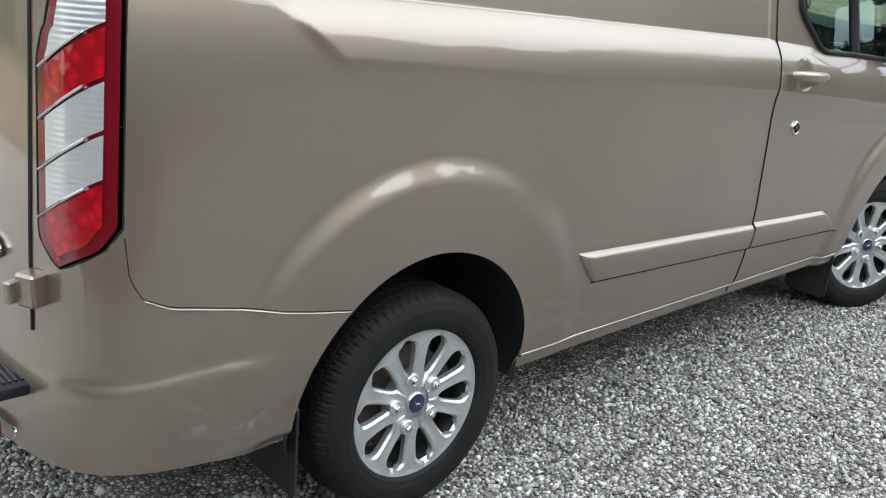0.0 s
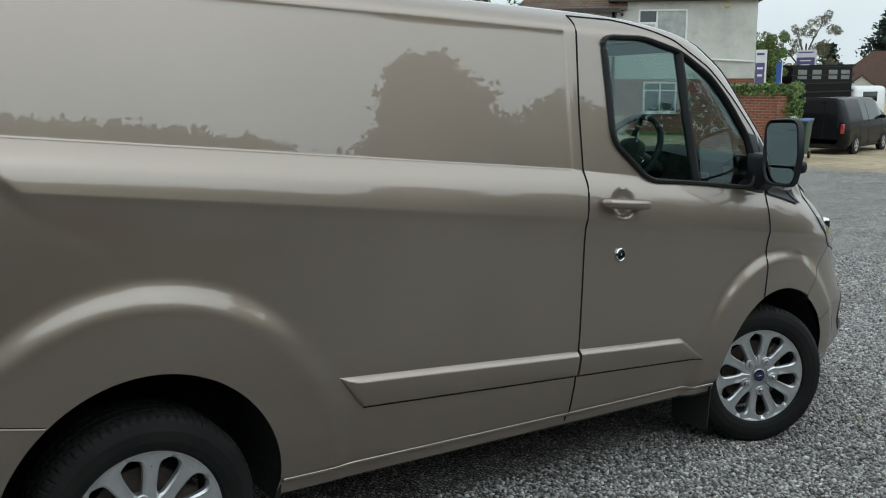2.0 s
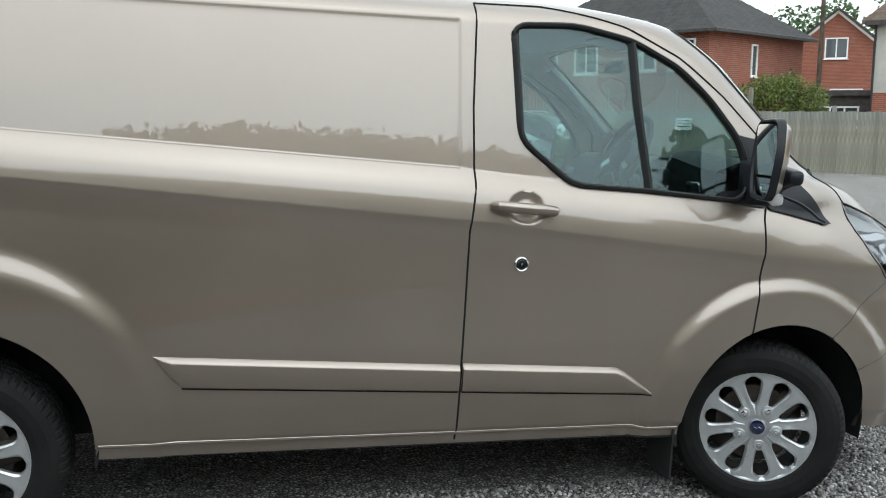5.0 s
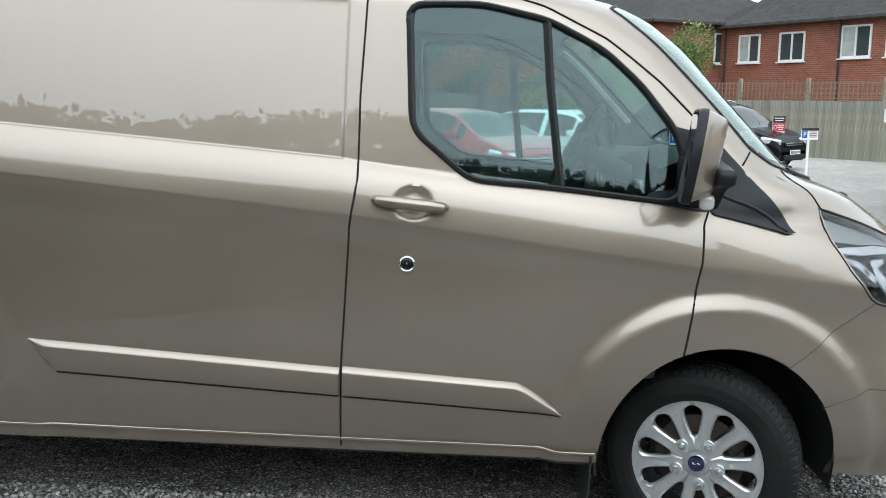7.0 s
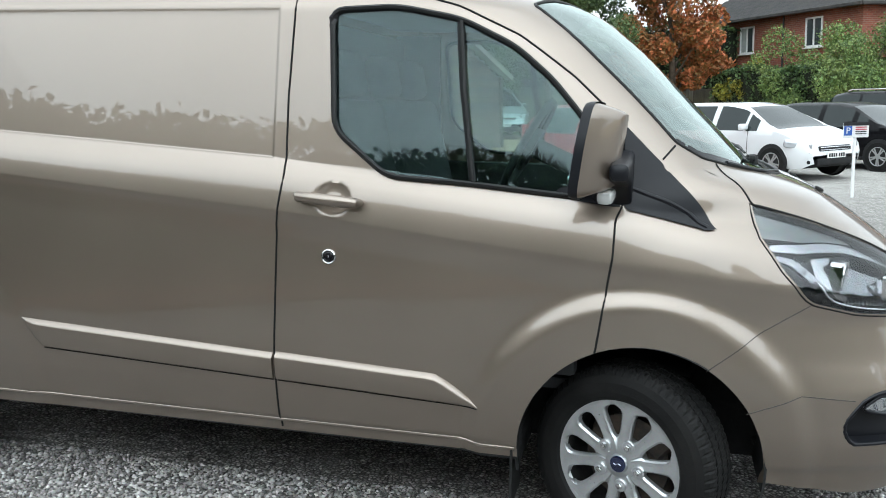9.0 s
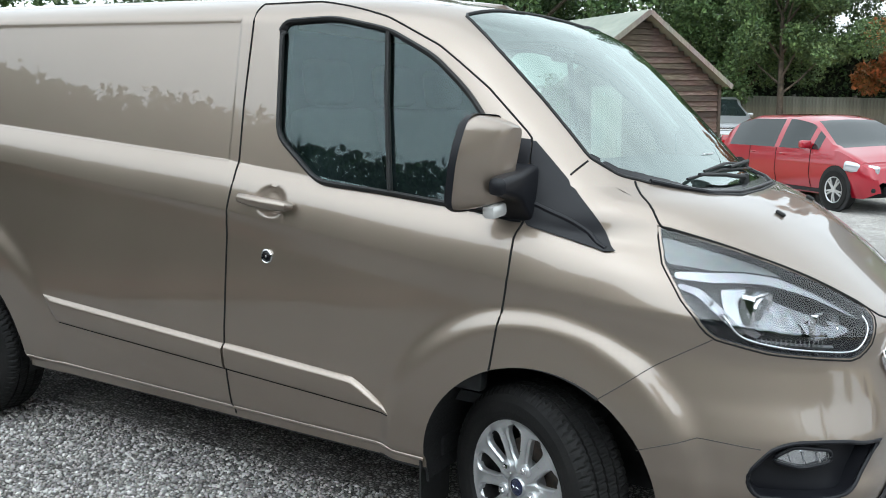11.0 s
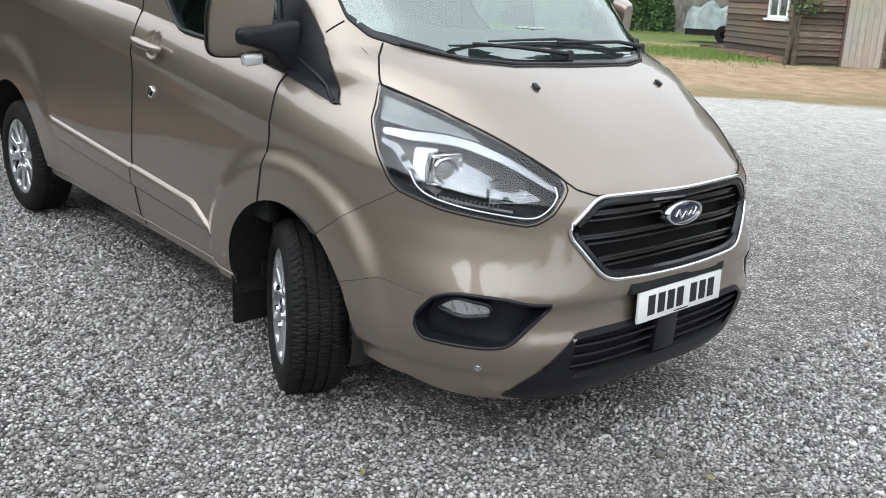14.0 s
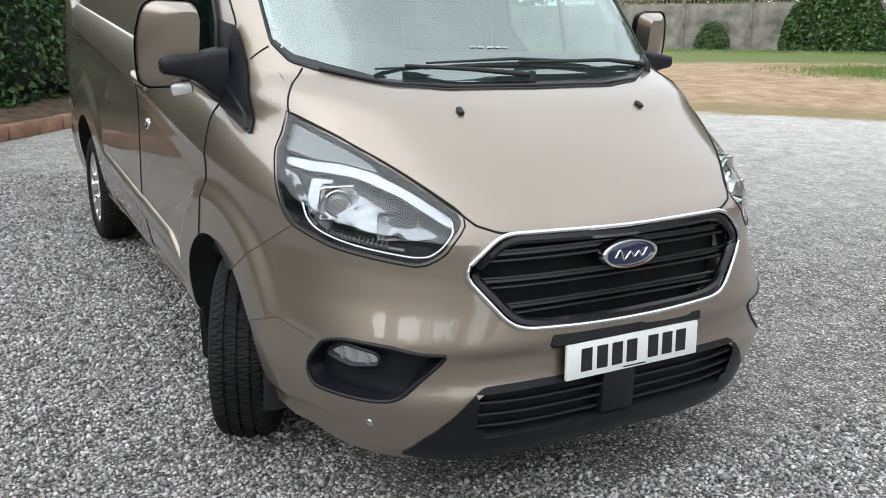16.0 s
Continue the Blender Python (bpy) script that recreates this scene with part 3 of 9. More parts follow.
def follow(x, y, z):
    """Bend a level row so that chosen rows run along the shoulder line and the panel's edge."""
    k = np.maximum(sstep(-0.35, -0.6, x), sstep(0.3, -0.1, x) * sstep(0.84, 0.90, np.abs(y))) * sstep(0.6, 0.75, np.abs(y))
    a = Z_SHOULDER + k * (crease(np.clip(x, -3.9, 0.6)) - Z_SHOULDER)
    b = Z_GROOVE + k * (groove(np.clip(x, -3.9, 0.6)) - Z_GROOVE)
    b = np.maximum(b, a + 0.06)
    lo = 0.74 + (z - 0.74) * (a - 0.74) / (Z_SHOULDER - 0.74)
    mid = a + (z - Z_SHOULDER) * (b - a) / (Z_GROOVE - Z_SHOULDER)
    hi = b + (z - Z_GROOVE) * (1.87 - b) / (1.87 - Z_GROOVE)
    return np.where(z <= 0.74, z, np.where(z <= Z_SHOULDER, lo, np.where(z <= Z_GROOVE, mid, np.where(z <= 1.87, hi, z))))


def outline(z, bend=False):
    """One outline, evenly spaced in nose, side and tail."""
    xf, xc, n = nose_x(z), nose_start(z), nose_power(z)
    th = np.linspace(0, np.pi / 2, 1500)
    x = xc + (xf - xc) * np.cos(th) ** (2 / n)
    y = -half_width(x, z) * np.sin(th) ** (2 / n)
    L = np.concatenate([[0], np.cumsum(np.hypot(np.diff(x), np.diff(y)))])
    s = np.linspace(0, L[-1], NCN + 1)
    nose = np.stack([np.interp(s, L, x), np.interp(s, L, y)], 1)
    # columns stand upright at the pressed panel's front edge
    xs = np.concatenate([np.linspace(xc, -1.2575, 77)[1:], [-1.262, -1.265, -1.268, -1.271, -1.2745], np.linspace(-1.28, -3.6, NCS - 81)])
    side = np.stack([xs, -half_width(xs, z)], 1)
    xr = tail_x(z)
    th = np.linspace(np.pi / 2, 0, 600)
    x = -3.6 + (xr + 3.6) * np.cos(th) ** (2 / 4.2)
    y = -half_width(x, z) * np.sin(th) ** (2 / 4.2)
    L = np.concatenate([[0], np.cumsum(np.hypot(np.diff(x), np.diff(y)))])
    s = np.linspace(0, L[-1], NCR + 1)[1:]
    tail = np.stack([np.interp(s, L, x), np.interp(s, L, y)], 1)
    o = np.vstack([nose, side, tail])
    zs = np.full(len(o), z)
    if bend:
        zs = follow(o[:, 0], o[:, 1], zs)
        o[:, 1] *= half_width(o[:, 0], zs) / half_width(o[:, 0], np.full(len(o), z))
        o[-NCR:, 0] += (tail_x(zs[-NCR:]) - tail_x(z)) * np.clip((-3.6 - o[-NCR:, 0]) / 0.25, 0, 1)
    return np.column_stack([o, zs])


SKIN = np.stack([outline(z, True) for z in ROW_Z])
SKIN[:, 0, 1] = 0
SKIN[:, -1, 1] = 0
NCOL = SKIN.shape[1]


def skin(c, r):
    """A place on the skin by column and row, in fractions."""
    c, r = np.clip(c, 0, NCOL - 1.001), np.clip(r, 0, NR - 1.001)
    i, j = np.floor(r).astype(int), np.floor(c).astype(int)
    u, v = (c - j)[..., None], (r - i)[..., None]
    return SKIN[i, j] * (1 - u) * (1 - v) + SKIN[i, j + 1] * u * (1 - v) + SKIN[i + 1, j] * (1 - u) * v + SKIN[i + 1, j + 1] * u * v


def skin_normal(c, r):
    a = skin(c + 0.7, r) - skin(c - 0.7, r)
    b = skin(c, r + 0.7) - skin(c, r - 0.7)
    n = np.cross(b, a)
    return n / (np.linalg.norm(n, axis=-1, keepdims=True) + 1e-12)


def on_skin(points):
    """Columns and rows of the skin's places nearest to points."""
    out = []
    flat = SKIN.reshape(-1, 3)
    for p in np.asarray(points, float):
        k = int(np.argmin(((flat - p) ** 2).sum(1)))
        c, r = float(k % NCOL), float(k // NCOL)
        for _ in range(4):
            q = skin(np.array(c), np.array(r))
            a = (skin(np.array(c + 0.5), np.array(r)) - skin(np.array(c - 0.5), np.array(r))).ravel()
            b = (skin(np.array(c), np.array(r + 0.5)) - skin(np.array(c), np.array(r - 0.5))).ravel()
            d = np.linalg.lstsq(np.stack([a, b], 1), (p - q).ravel(), rcond=None)[0]
            c, r = c + float(np.clip(d[0], -1, 1)), r + float(np.clip(d[1], -1, 1))
            c, r = min(max(c, 0), NCOL - 1.01), min(max(r, 0), NR - 1.01)
        out.append((c, r))
    return np.array(out)

# ---- the van ----
van = thing("panel_van", "bronze-grey metallic panel van parked on gravel, front wheels turned", "van", SITE.copy())


def poly(points):
    return [tuple(q) for q in on_skin(points)]


def side(pairs):
    """Points given by length and height, on the van's flank."""
    return [(x, -float(half_width(np.array(x), np.array(z))), z) for x, z in pairs]


def densed(points, closed=True, step=0.03):
    return [tuple(p) for p in spaced(points, step, closed)]


# openings in the skin
HEAD = [(0.386, -0.826, 1.232), (0.42, -0.868, 1.119), (0.492, -0.886, 1.02), (0.585, -0.892, 0.93), (0.735, -0.82, 0.893), (0.945, -0.636, 0.868), (0.972, -0.585, 0.90), (0.985, -0.53, 0.975), (0.958, -0.522, 1.006), (0.69, -0.685, 1.138)]
def eased(points, r, k=5):
    """An open line with its inner corners rounded by about r."""
    out = [points[0]]
    for a, p, b in zip(points, points[1:], points[2:]):
        a, p, b = Vector(a), Vector(p), Vector(b)
        s, e = p + (a - p).normalized() * min(r, (a - p).length * 0.45), p + (b - p).normalized() * min(r, (b - p).length * 0.45)
        out += [tuple(s * (1 - t) ** 2 + p * 2 * t * (1 - t) + e * t * t) for t in (i / k for i in range(k + 1))]
    return out + [points[-1]]


GRILLE = eased([(1.071, 0, 0.952), (1.05, -0.3, 0.955), (1.032, -0.43, 0.955), (1.008, -0.54, 0.85), (1.078, -0.41, 0.692), (1.09, -0.3, 0.675), (1.095, 0, 0.668)], 0.045)
FOG = rounded([(0.71, -0.896, 0.53), (0.775, -0.862, 0.618), (0.83, -0.83, 0.636), (1.052, -0.585, 0.622), (0.985, -0.72, 0.482), (0.94, -0.77, 0.470), (0.735, -0.884, 0.465)], 0.022, 4)
INTAKE = [(1.1, 0, 0.505), (1.1, -0.232, 0.505), (1.085, -0.47, 0.505), (1.02, -0.60, 0.40), (1.06, -0.5, 0.345), (1.08, -0.25, 0.335), (1.085, 0, 0.335)]
SCREEN = [(0.535, 0, 1.307), (0.524, -0.334, 1.307), (0.462, -0.505, 1.318), (0.40, -0.565, 1.332), (0.30, -0.69, 1.352), (0.225, -0.755, 1.375), (0.13, -0.79, 1.433), (-0.045, -0.78, 1.61), (-0.23, -0.765, 1.765), (-0.38, -0.72, 1.875), (-0.31, -0.45, 1.905), (-0.22, 0, 1.91)]
PANE = rounded([(-1.067, 1.865), (-0.825, 1.875), (-0.6, 1.832), (-0.411, 1.742), (-0.279, 1.634), (-0.15, 1.485), (-0.10, 1.33), (-0.15, 1.245), (-0.249, 1.252), (-0.55, 1.277), (-0.84, 1.292), (-1.04, 1.45)], 0.05, 4)
TAIL = [(-3.765, -0.957, 0.985), (-3.80, -0.938, 0.93), (-3.867, -0.85, 0.876), (-3.881, -0.784, 0.94), (-3.862, -0.775, 1.32), (-3.835, -0.81, 1.42), (-3.81, -0.80, 1.75), (-3.735, -0.90, 1.77), (-3.732, -0.947, 1.433)]
ARCHES = ((0.06, 0.355, 0.411), (-2.93, 0.38, 0.42))


def circle_on_side(cx, cz, r, a0=0, a1=360, n=64):
    return side([(cx + r * math.cos(radians(a0 + (a1 - a0) * i / n)), cz + r * math.sin(radians(a0 + (a1 - a0) * i / n))) for i in range(n + (a1 - a0 < 360))])


def closed_half(points):
    """Widen an outline past the centre line, where the two halves meet."""
    q = [list(p) for p in poly(densed(points, False, 0.02))]
    return [(-3.0, q[0][1])] + [tuple(p) for p in q] + [(-3.0, q[-1][1])]


HOLES = {
    "head": poly(densed(HEAD)), "grille": closed_half(GRILLE), "fog": poly(densed(FOG)), "intake": closed_half(INTAKE),
    "screen": closed_half(SCREEN), "pane": poly(densed(side(PANE), True, 0.015)), "tail": poly(densed(TAIL)),
}


def arch_outline(cx, cz, r):
    pts = circle_on_side(cx, cz, r, 0, 180, 60)
    q = poly(pts)
    return q + [(q[-1][0], -4.0), (q[0][0], -4.0)]


def floor_height(x):
    """Lower edge of the bodywork along the van."""
    return np.where(x > 0.4, 0.262 + 0.05 * sstep(0.85, 0.45, x), np.where(x < -3.3, 0.345 + 0.07 * sstep(-3.4, -3.9, x), 0.32))


foot = [(float(c), float((floor_height(SKIN[6, c, 0]) - 0.24) / (ROW_Z[1] - ROW_Z[0]))) for c in range(0, NCOL, 2)]
HOLES["foot"] = [(-3.0, foot[0][1])] + foot + [(NCOL + 3.0, foot[-1][1]), (NCOL + 3.0, -4.0), (-3.0, -4.0)]
for i, a in enumerate(ARCHES):
    HOLES[f"arch{i}"] = arch_outline(*a)

cgrid, rgrid = np.meshgrid(np.arange(NCOL, dtype=float), np.arange(NR, dtype=float))
cc, rc = np.meshgrid(np.arange(NCOL - 1) + 0.5, np.arange(NR - 1) + 0.5)
CELL = skin(cc, rc)
gone = np.zeros(cc.shape, bool)
for name, outl in HOLES.items():
    hit = inside(cc, rc, outl)
    gone |= hit
    near_gone, near_kept = np.zeros(cgrid.shape, bool), np.zeros(cgrid.shape, bool)
    for di in (0, 1):
        for dj in (0, 1):
            near_gone[di:NR - 1 + di, dj:NCOL - 1 + dj] |= hit
            near_kept[di:NR - 1 + di, dj:NCOL - 1 + dj] |= ~hit
    edge = near_gone & near_kept
    px, py, dist = nearest_on(cgrid[edge], rgrid[edge], outl)
    move = dist < 1.6
    tmp_c, tmp_r = cgrid[edge], rgrid[edge]
    tmp_c[move], tmp_r[move] = np.clip(px[move], 0, NCOL - 1), np.clip(py[move], 0, NR - 1)
    cgrid[edge], rgrid[edge] = tmp_c, tmp_r
SHELL = skin(cgrid, rgrid)

X, Yc, Z = CELL[..., 0], CELL[..., 1], CELL[..., 2]

# which panel each patch of skin belongs to
seam = np.where(X < 0.283, -1, np.where(X < 0.60, 0.722 + (X - 0.283) * 0.65, 0.93))
kind = np.full(X.shape, 0)                                            # side panel
kind[(X > -1.235) & (X < -0.06) & (Z < 1.93)] = 1                     # front door
kind[(X >= -0.06) & (Z < 1.5)] = 2                                    # front wing
kind[(X > 0.283) & (Z < seam)] = 3                                    # front bumper
bon = (Z > 0.958) & (X > 0.26) & ((Yc > -0.50) | (Z > 1.232 - (X - 0.386) * 0.385)) & ((X > 0.386) | (Z > 1.24)) & (Z < 1.36)
kind[bon] = 4                                                         # bonnet
kind[(X < -3.2) & (Z < 0.70 + (-3.213 - X) * 0.235)] = 5               # rear bumper
kind[X < -3.83] = np.where(Z[X < -3.83] > 0.70, 6, 5)                 # rear door
NAMES = {0: "side_panel", 1: "front_door", 2: "front_wing", 3: "front_bumper", 4: "bonnet", 5: "rear_bumper", 6: "rear_door"}


def shell_part(k, sides, label=""):
    """The cells of one panel as a mesh, on one flank or across both."""
    bm = bmesh.new()
    ii, jj = np.where((kind == k) & ~gone)
    for s in sides:
        made = {}

        def vert(i, j):
            if (i, j) not in made:
                x, y, z = SHELL[i, j]
                made[i, j] = bm.verts.new((x, y * s, z))
            return made[i, j]
        for i, j in zip(ii.tolist(), jj.tolist()):
            q = [vert(i, j), vert(i, j + 1), vert(i + 1, j + 1), vert(i + 1, j)]
            bm.faces.new(q[::-1] if s > 0 else q)
    if len(sides) > 1:
        bmesh.ops.remove_doubles(bm, verts=[v for v in bm.verts if abs(v.co.y) < 1e-5], dist=1e-4)
    bmesh.ops.recalc_face_normals(bm, faces=bm.faces[:])
    return part(NAMES[k], bm, PAINT, van, label)


side_panel = shell_part(0, (1,), "bronze side panel with a pressed rectangle and flared arch")
side_panel_l = shell_part(0, (-1,))
door = shell_part(1, (1,), "driver's door in bronze metallic paint")
door_l = shell_part(1, (-1,))
wing = shell_part(2, (1,))
wing_l = shell_part(2, (-1,))
bumper = shell_part(3, (1, -1), "bronze front bumper with black inserts")
bonnet = shell_part(4, (1, -1), "short sloping bronze bonnet")
rear_bumper = shell_part(5, (1, -1))
rear_door = shell_part(6, (1, -1))

bm = bmesh.new()
top, rows = SKIN[-1], []
for k in range(7):
    t = k / 6
    rows.append([[bm.verts.new((p[0], s * p[1] * (1 - t), p[2] + 0.022 * t * (2 - t))) for p in top[::4]] for s in (1, -1)])
for k in range(6):
    for s in (0, 1):
        for j in range(len(rows[0][0]) - 1):
            bm.faces.new((rows[k][s][j], rows[k][s][j + 1], rows[k + 1][s][j + 1], rows[k + 1][s][j]))
bmesh.ops.remove_doubles(bm, verts=bm.verts[:], dist=1e-4)
bmesh.ops.recalc_face_normals(bm, faces=bm.faces[:])
part("roof", bm, PAINT, van)


def patch(outl, cells=1.0, lift=0.0, mirror=False, both=False):
    """A piece of skin within an outline of columns and rows, lifted off it."""
    o = np.array(outl)
    c0, r0, c1, r1 = *o.min(0), *o.max(0)
    c0 = max(c0, 0)
    cs, rs = np.arange(c0, c1 + cells, cells), np.arange(r0, r1 + cells, cells)
    C, R = np.meshgrid(cs, rs)
    cen = inside(*np.meshgrid(cs[:-1] + cells / 2, rs[:-1] + cells / 2), outl)
    g, kx = np.zeros(C.shape, bool), np.zeros(C.shape, bool)
    n, m = C.shape
    kx[:] = False
    for di in (0, 1):
        for dj in (0, 1):
            g[di:n - 1 + di, dj:m - 1 + dj] |= cen
            kx[di:n - 1 + di, dj:m - 1 + dj] |= ~cen
    kx[0], kx[-1], kx[:, -1] = True, True, True
    if c0 > 0:
        kx[:, 0] = True
    e = g & kx
    px, py, _ = nearest_on(C[e], R[e], outl)
    C[e], R[e] = np.maximum(px, 0), py
    P = skin(C, R) + skin_normal(C, R) * np.asarray(lift)
    bm = bmesh.new()
    for s in ((1, -1) if both else ((-1,) if mirror else (1,))):
        made = {}
        for i, j in zip(*np.where(cen)):
            q = []
            for a, b in ((i, j), (i, j + 1), (i + 1, j + 1), (i + 1, j)):
                if (a, b) not in made:
                    x, y, z = P[a, b]
                    made[a, b] = bm.verts.new((x, y * s, z))
                q.append(made[a, b])
            bm.faces.new(q[::-1] if s > 0 else q)
    if both:
        bmesh.ops.remove_doubles(bm, verts=[v for v in bm.verts if abs(v.co.y) < 2e-3], dist=2e-3)
    bmesh.ops.recalc_face_normals(bm, faces=bm.faces[:])
    return bm


def on_line(points, lift=0.0, closed=False, step=0.025, flip=False):
    """A line laid on the skin."""
    q = on_skin(spaced(points, step, closed))
    P = skin(q[:, 0], q[:, 1]) + skin_normal(q[:, 0], q[:, 1]) * lift
    if flip:
        P = P * np.array([1, -1, 1])
    return [tuple(p) for p in P]


def seams(name, lines, r, mat, parent, lift=-0.001, flips=(False, True), n=6, closed=False, label=""):
    for f in flips:
        bm = bmesh.new()
        for ln in lines:
            tube(bm, on_line(ln, lift, closed, 0.02, f), r, n, closed)
        part(name, bm, mat, parent, label)


# shut lines between the panels
DOOR_LINE = side([(-1.205, 1.94), (-1.218, 1.56), (-1.214, 1.28), (-1.236, 1.12), (-1.236, 1.08), (-1.25, 0.64), (-1.249, 0.335)])
DOOR_TOP = side([(-1.205, 1.94), (-0.95, 1.945), (-0.62, 1.885), (-0.40, 1.785), (-0.2, 1.65), (-0.035, 1.505), (-0.028, 1.48), (-0.03, 1.22), (-0.048, 1.18), (-0.05, 1.06), (-0.072, 0.9), (-0.090, 0.757), (-0.094, 0.736)])
seams("shut_line", [DOOR_LINE, DOOR_TOP], 0.0038, GAP, van, 0.0002)
seams("bumper_seam", [[(0.266, -0.98, 0.700), (0.432, -0.928, 0.83), (0.589, -0.889, 0.925)], [(0.402, -0.98, 0.566), (0.448, -0.972, 0.585), (0.57, -0.932, 0.629), (0.744, -0.88, 0.612)]], 0.0017, SEAM, van, 0.0)
seams("bonnet_seam", [[(0.13, -0.80, 1.42), (0.092, -0.849, 1.375)], [(0.27, -0.735, 1.362), (0.308, -0.78, 1.32), (0.386, -0.826, 1.236), (0.69, -0.68, 1.144), (0.958, -0.52, 1.01), (1.0, -0.49, 0.982), (1.032, -0.43, 0.962), (1.055, -0.3, 0.961), (1.072, -0.005, 0.958)]], 0.0042, GAP, van)
seams("rear_seam", [side([(-3.213, 0.70), (-3.33, 0.722), (-3.52, 0.765), (-3.68, 0.80), (-3.742, 0.83), (-3.768, 0.875), (-3.776, 0.965)])], 0.0018, GAP, van)
seams("rear_seam_edge", [side([(-3.213, 0.694), (-3.33, 0.716), (-3.52, 0.759), (-3.68, 0.794), (-3.738, 0.822)])], 0.0035, PAINT, van)
seams("door_shut_line", [[(-3.9, -0.76, 0.72), (-3.87, -0.755, 1.3), (-3.83, -0.74, 1.9)]], 0.006, GAP, van)

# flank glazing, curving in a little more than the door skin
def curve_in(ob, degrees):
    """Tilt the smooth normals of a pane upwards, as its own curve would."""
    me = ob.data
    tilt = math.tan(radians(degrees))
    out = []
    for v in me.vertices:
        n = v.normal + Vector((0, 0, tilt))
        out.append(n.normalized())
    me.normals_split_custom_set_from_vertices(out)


for f in (False, True):
    d = door_l if f else door
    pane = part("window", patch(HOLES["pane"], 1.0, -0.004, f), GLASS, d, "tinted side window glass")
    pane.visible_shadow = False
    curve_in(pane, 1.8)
    bm = bmesh.new()
    tube(bm, on_line(side(PANE), 0.002, True, 0.02, f), 0.017, 8, True, 0.6)
    part("window_seal", bm, SEAL, d)
    bm = bmesh.new()
    tube(bm, on_line(side([(-0.605, 1.825), (-0.583, 1.6), (-0.535, 1.285)]), 0.0, False, 0.03, f), 0.021, 8, False, 0.5)
    part("window_divider", bm, SEAL, d)
    sail = poly(side([(-0.175, 1.505), (-0.034, 1.492), (-0.034, 1.22), (-0.26, 1.247), (-0.14, 1.3), (-0.13, 1.4)]))
    part("mirror_sail", patch(sail, 0.7, 0.006, f), BLACK_TRIM, d, "black plastic mirror mount")
    tri = poly(densed(side([(-0.026, 1.497), (0.105, 1.382), (0.284, 1.175), (0.26, 1.168), (-0.027, 1.214)])))
    part("quarter_panel", patch(tri, 0.7, 0.008, f), BLACK_TRIM, wing_l if f else wing, "black plastic quarter panel")
    bm = bmesh.new()
    tube(bm, on_line(side([(-0.015, 1.29), (0.12, 1.245), (0.25, 1.18)]), 0.002, False, 0.03, f), 0.010, 8, False)
    part("quarter_ridge", bm, BLACK_TRIM, wing_l if f else wing)

# windscreen with its dark band
ws = part("windscreen", patch(HOLES["screen"], 1.0, -0.002, both=True), WSCREEN, van, "raked windscreen with reflections of the sky")
ws.visible_shadow = False
bm = bmesh.new()
for s in (1, -1):
    tube(bm, on_line(SCREEN, -0.001, False, 0.025, s < 0), 0.0065, 8)
part("windscreen_seal", bm, SEAL, van)
band = closed_half([(0.535, 0, 1.307), (0.524, -0.334, 1.307), (0.462, -0.505, 1.318), (0.40, -0.565, 1.332), (0.30, -0.69, 1.352), (0.225, -0.755, 1.375), (0.13, -0.79, 1.433), (0.115, -0.783, 1.447), (0.215, -0.74, 1.397), (0.30, -0.655, 1.372), (0.42, -0.5, 1.345), (0.47, -0.3, 1.338), (0.48, 0, 1.338)])
part("screen_band", patch(band, 1.0, 0.001, both=True), GLOSS_BLACK, van, "black printed band at the foot of the windscreen")

# wheels: built once at the origin with the axle along y, outer face towards -y
AXLE = pose(0, 0, 0, 90, 0, 0) @ Matrix.Scale(-1, 4, (0, 0, 1))


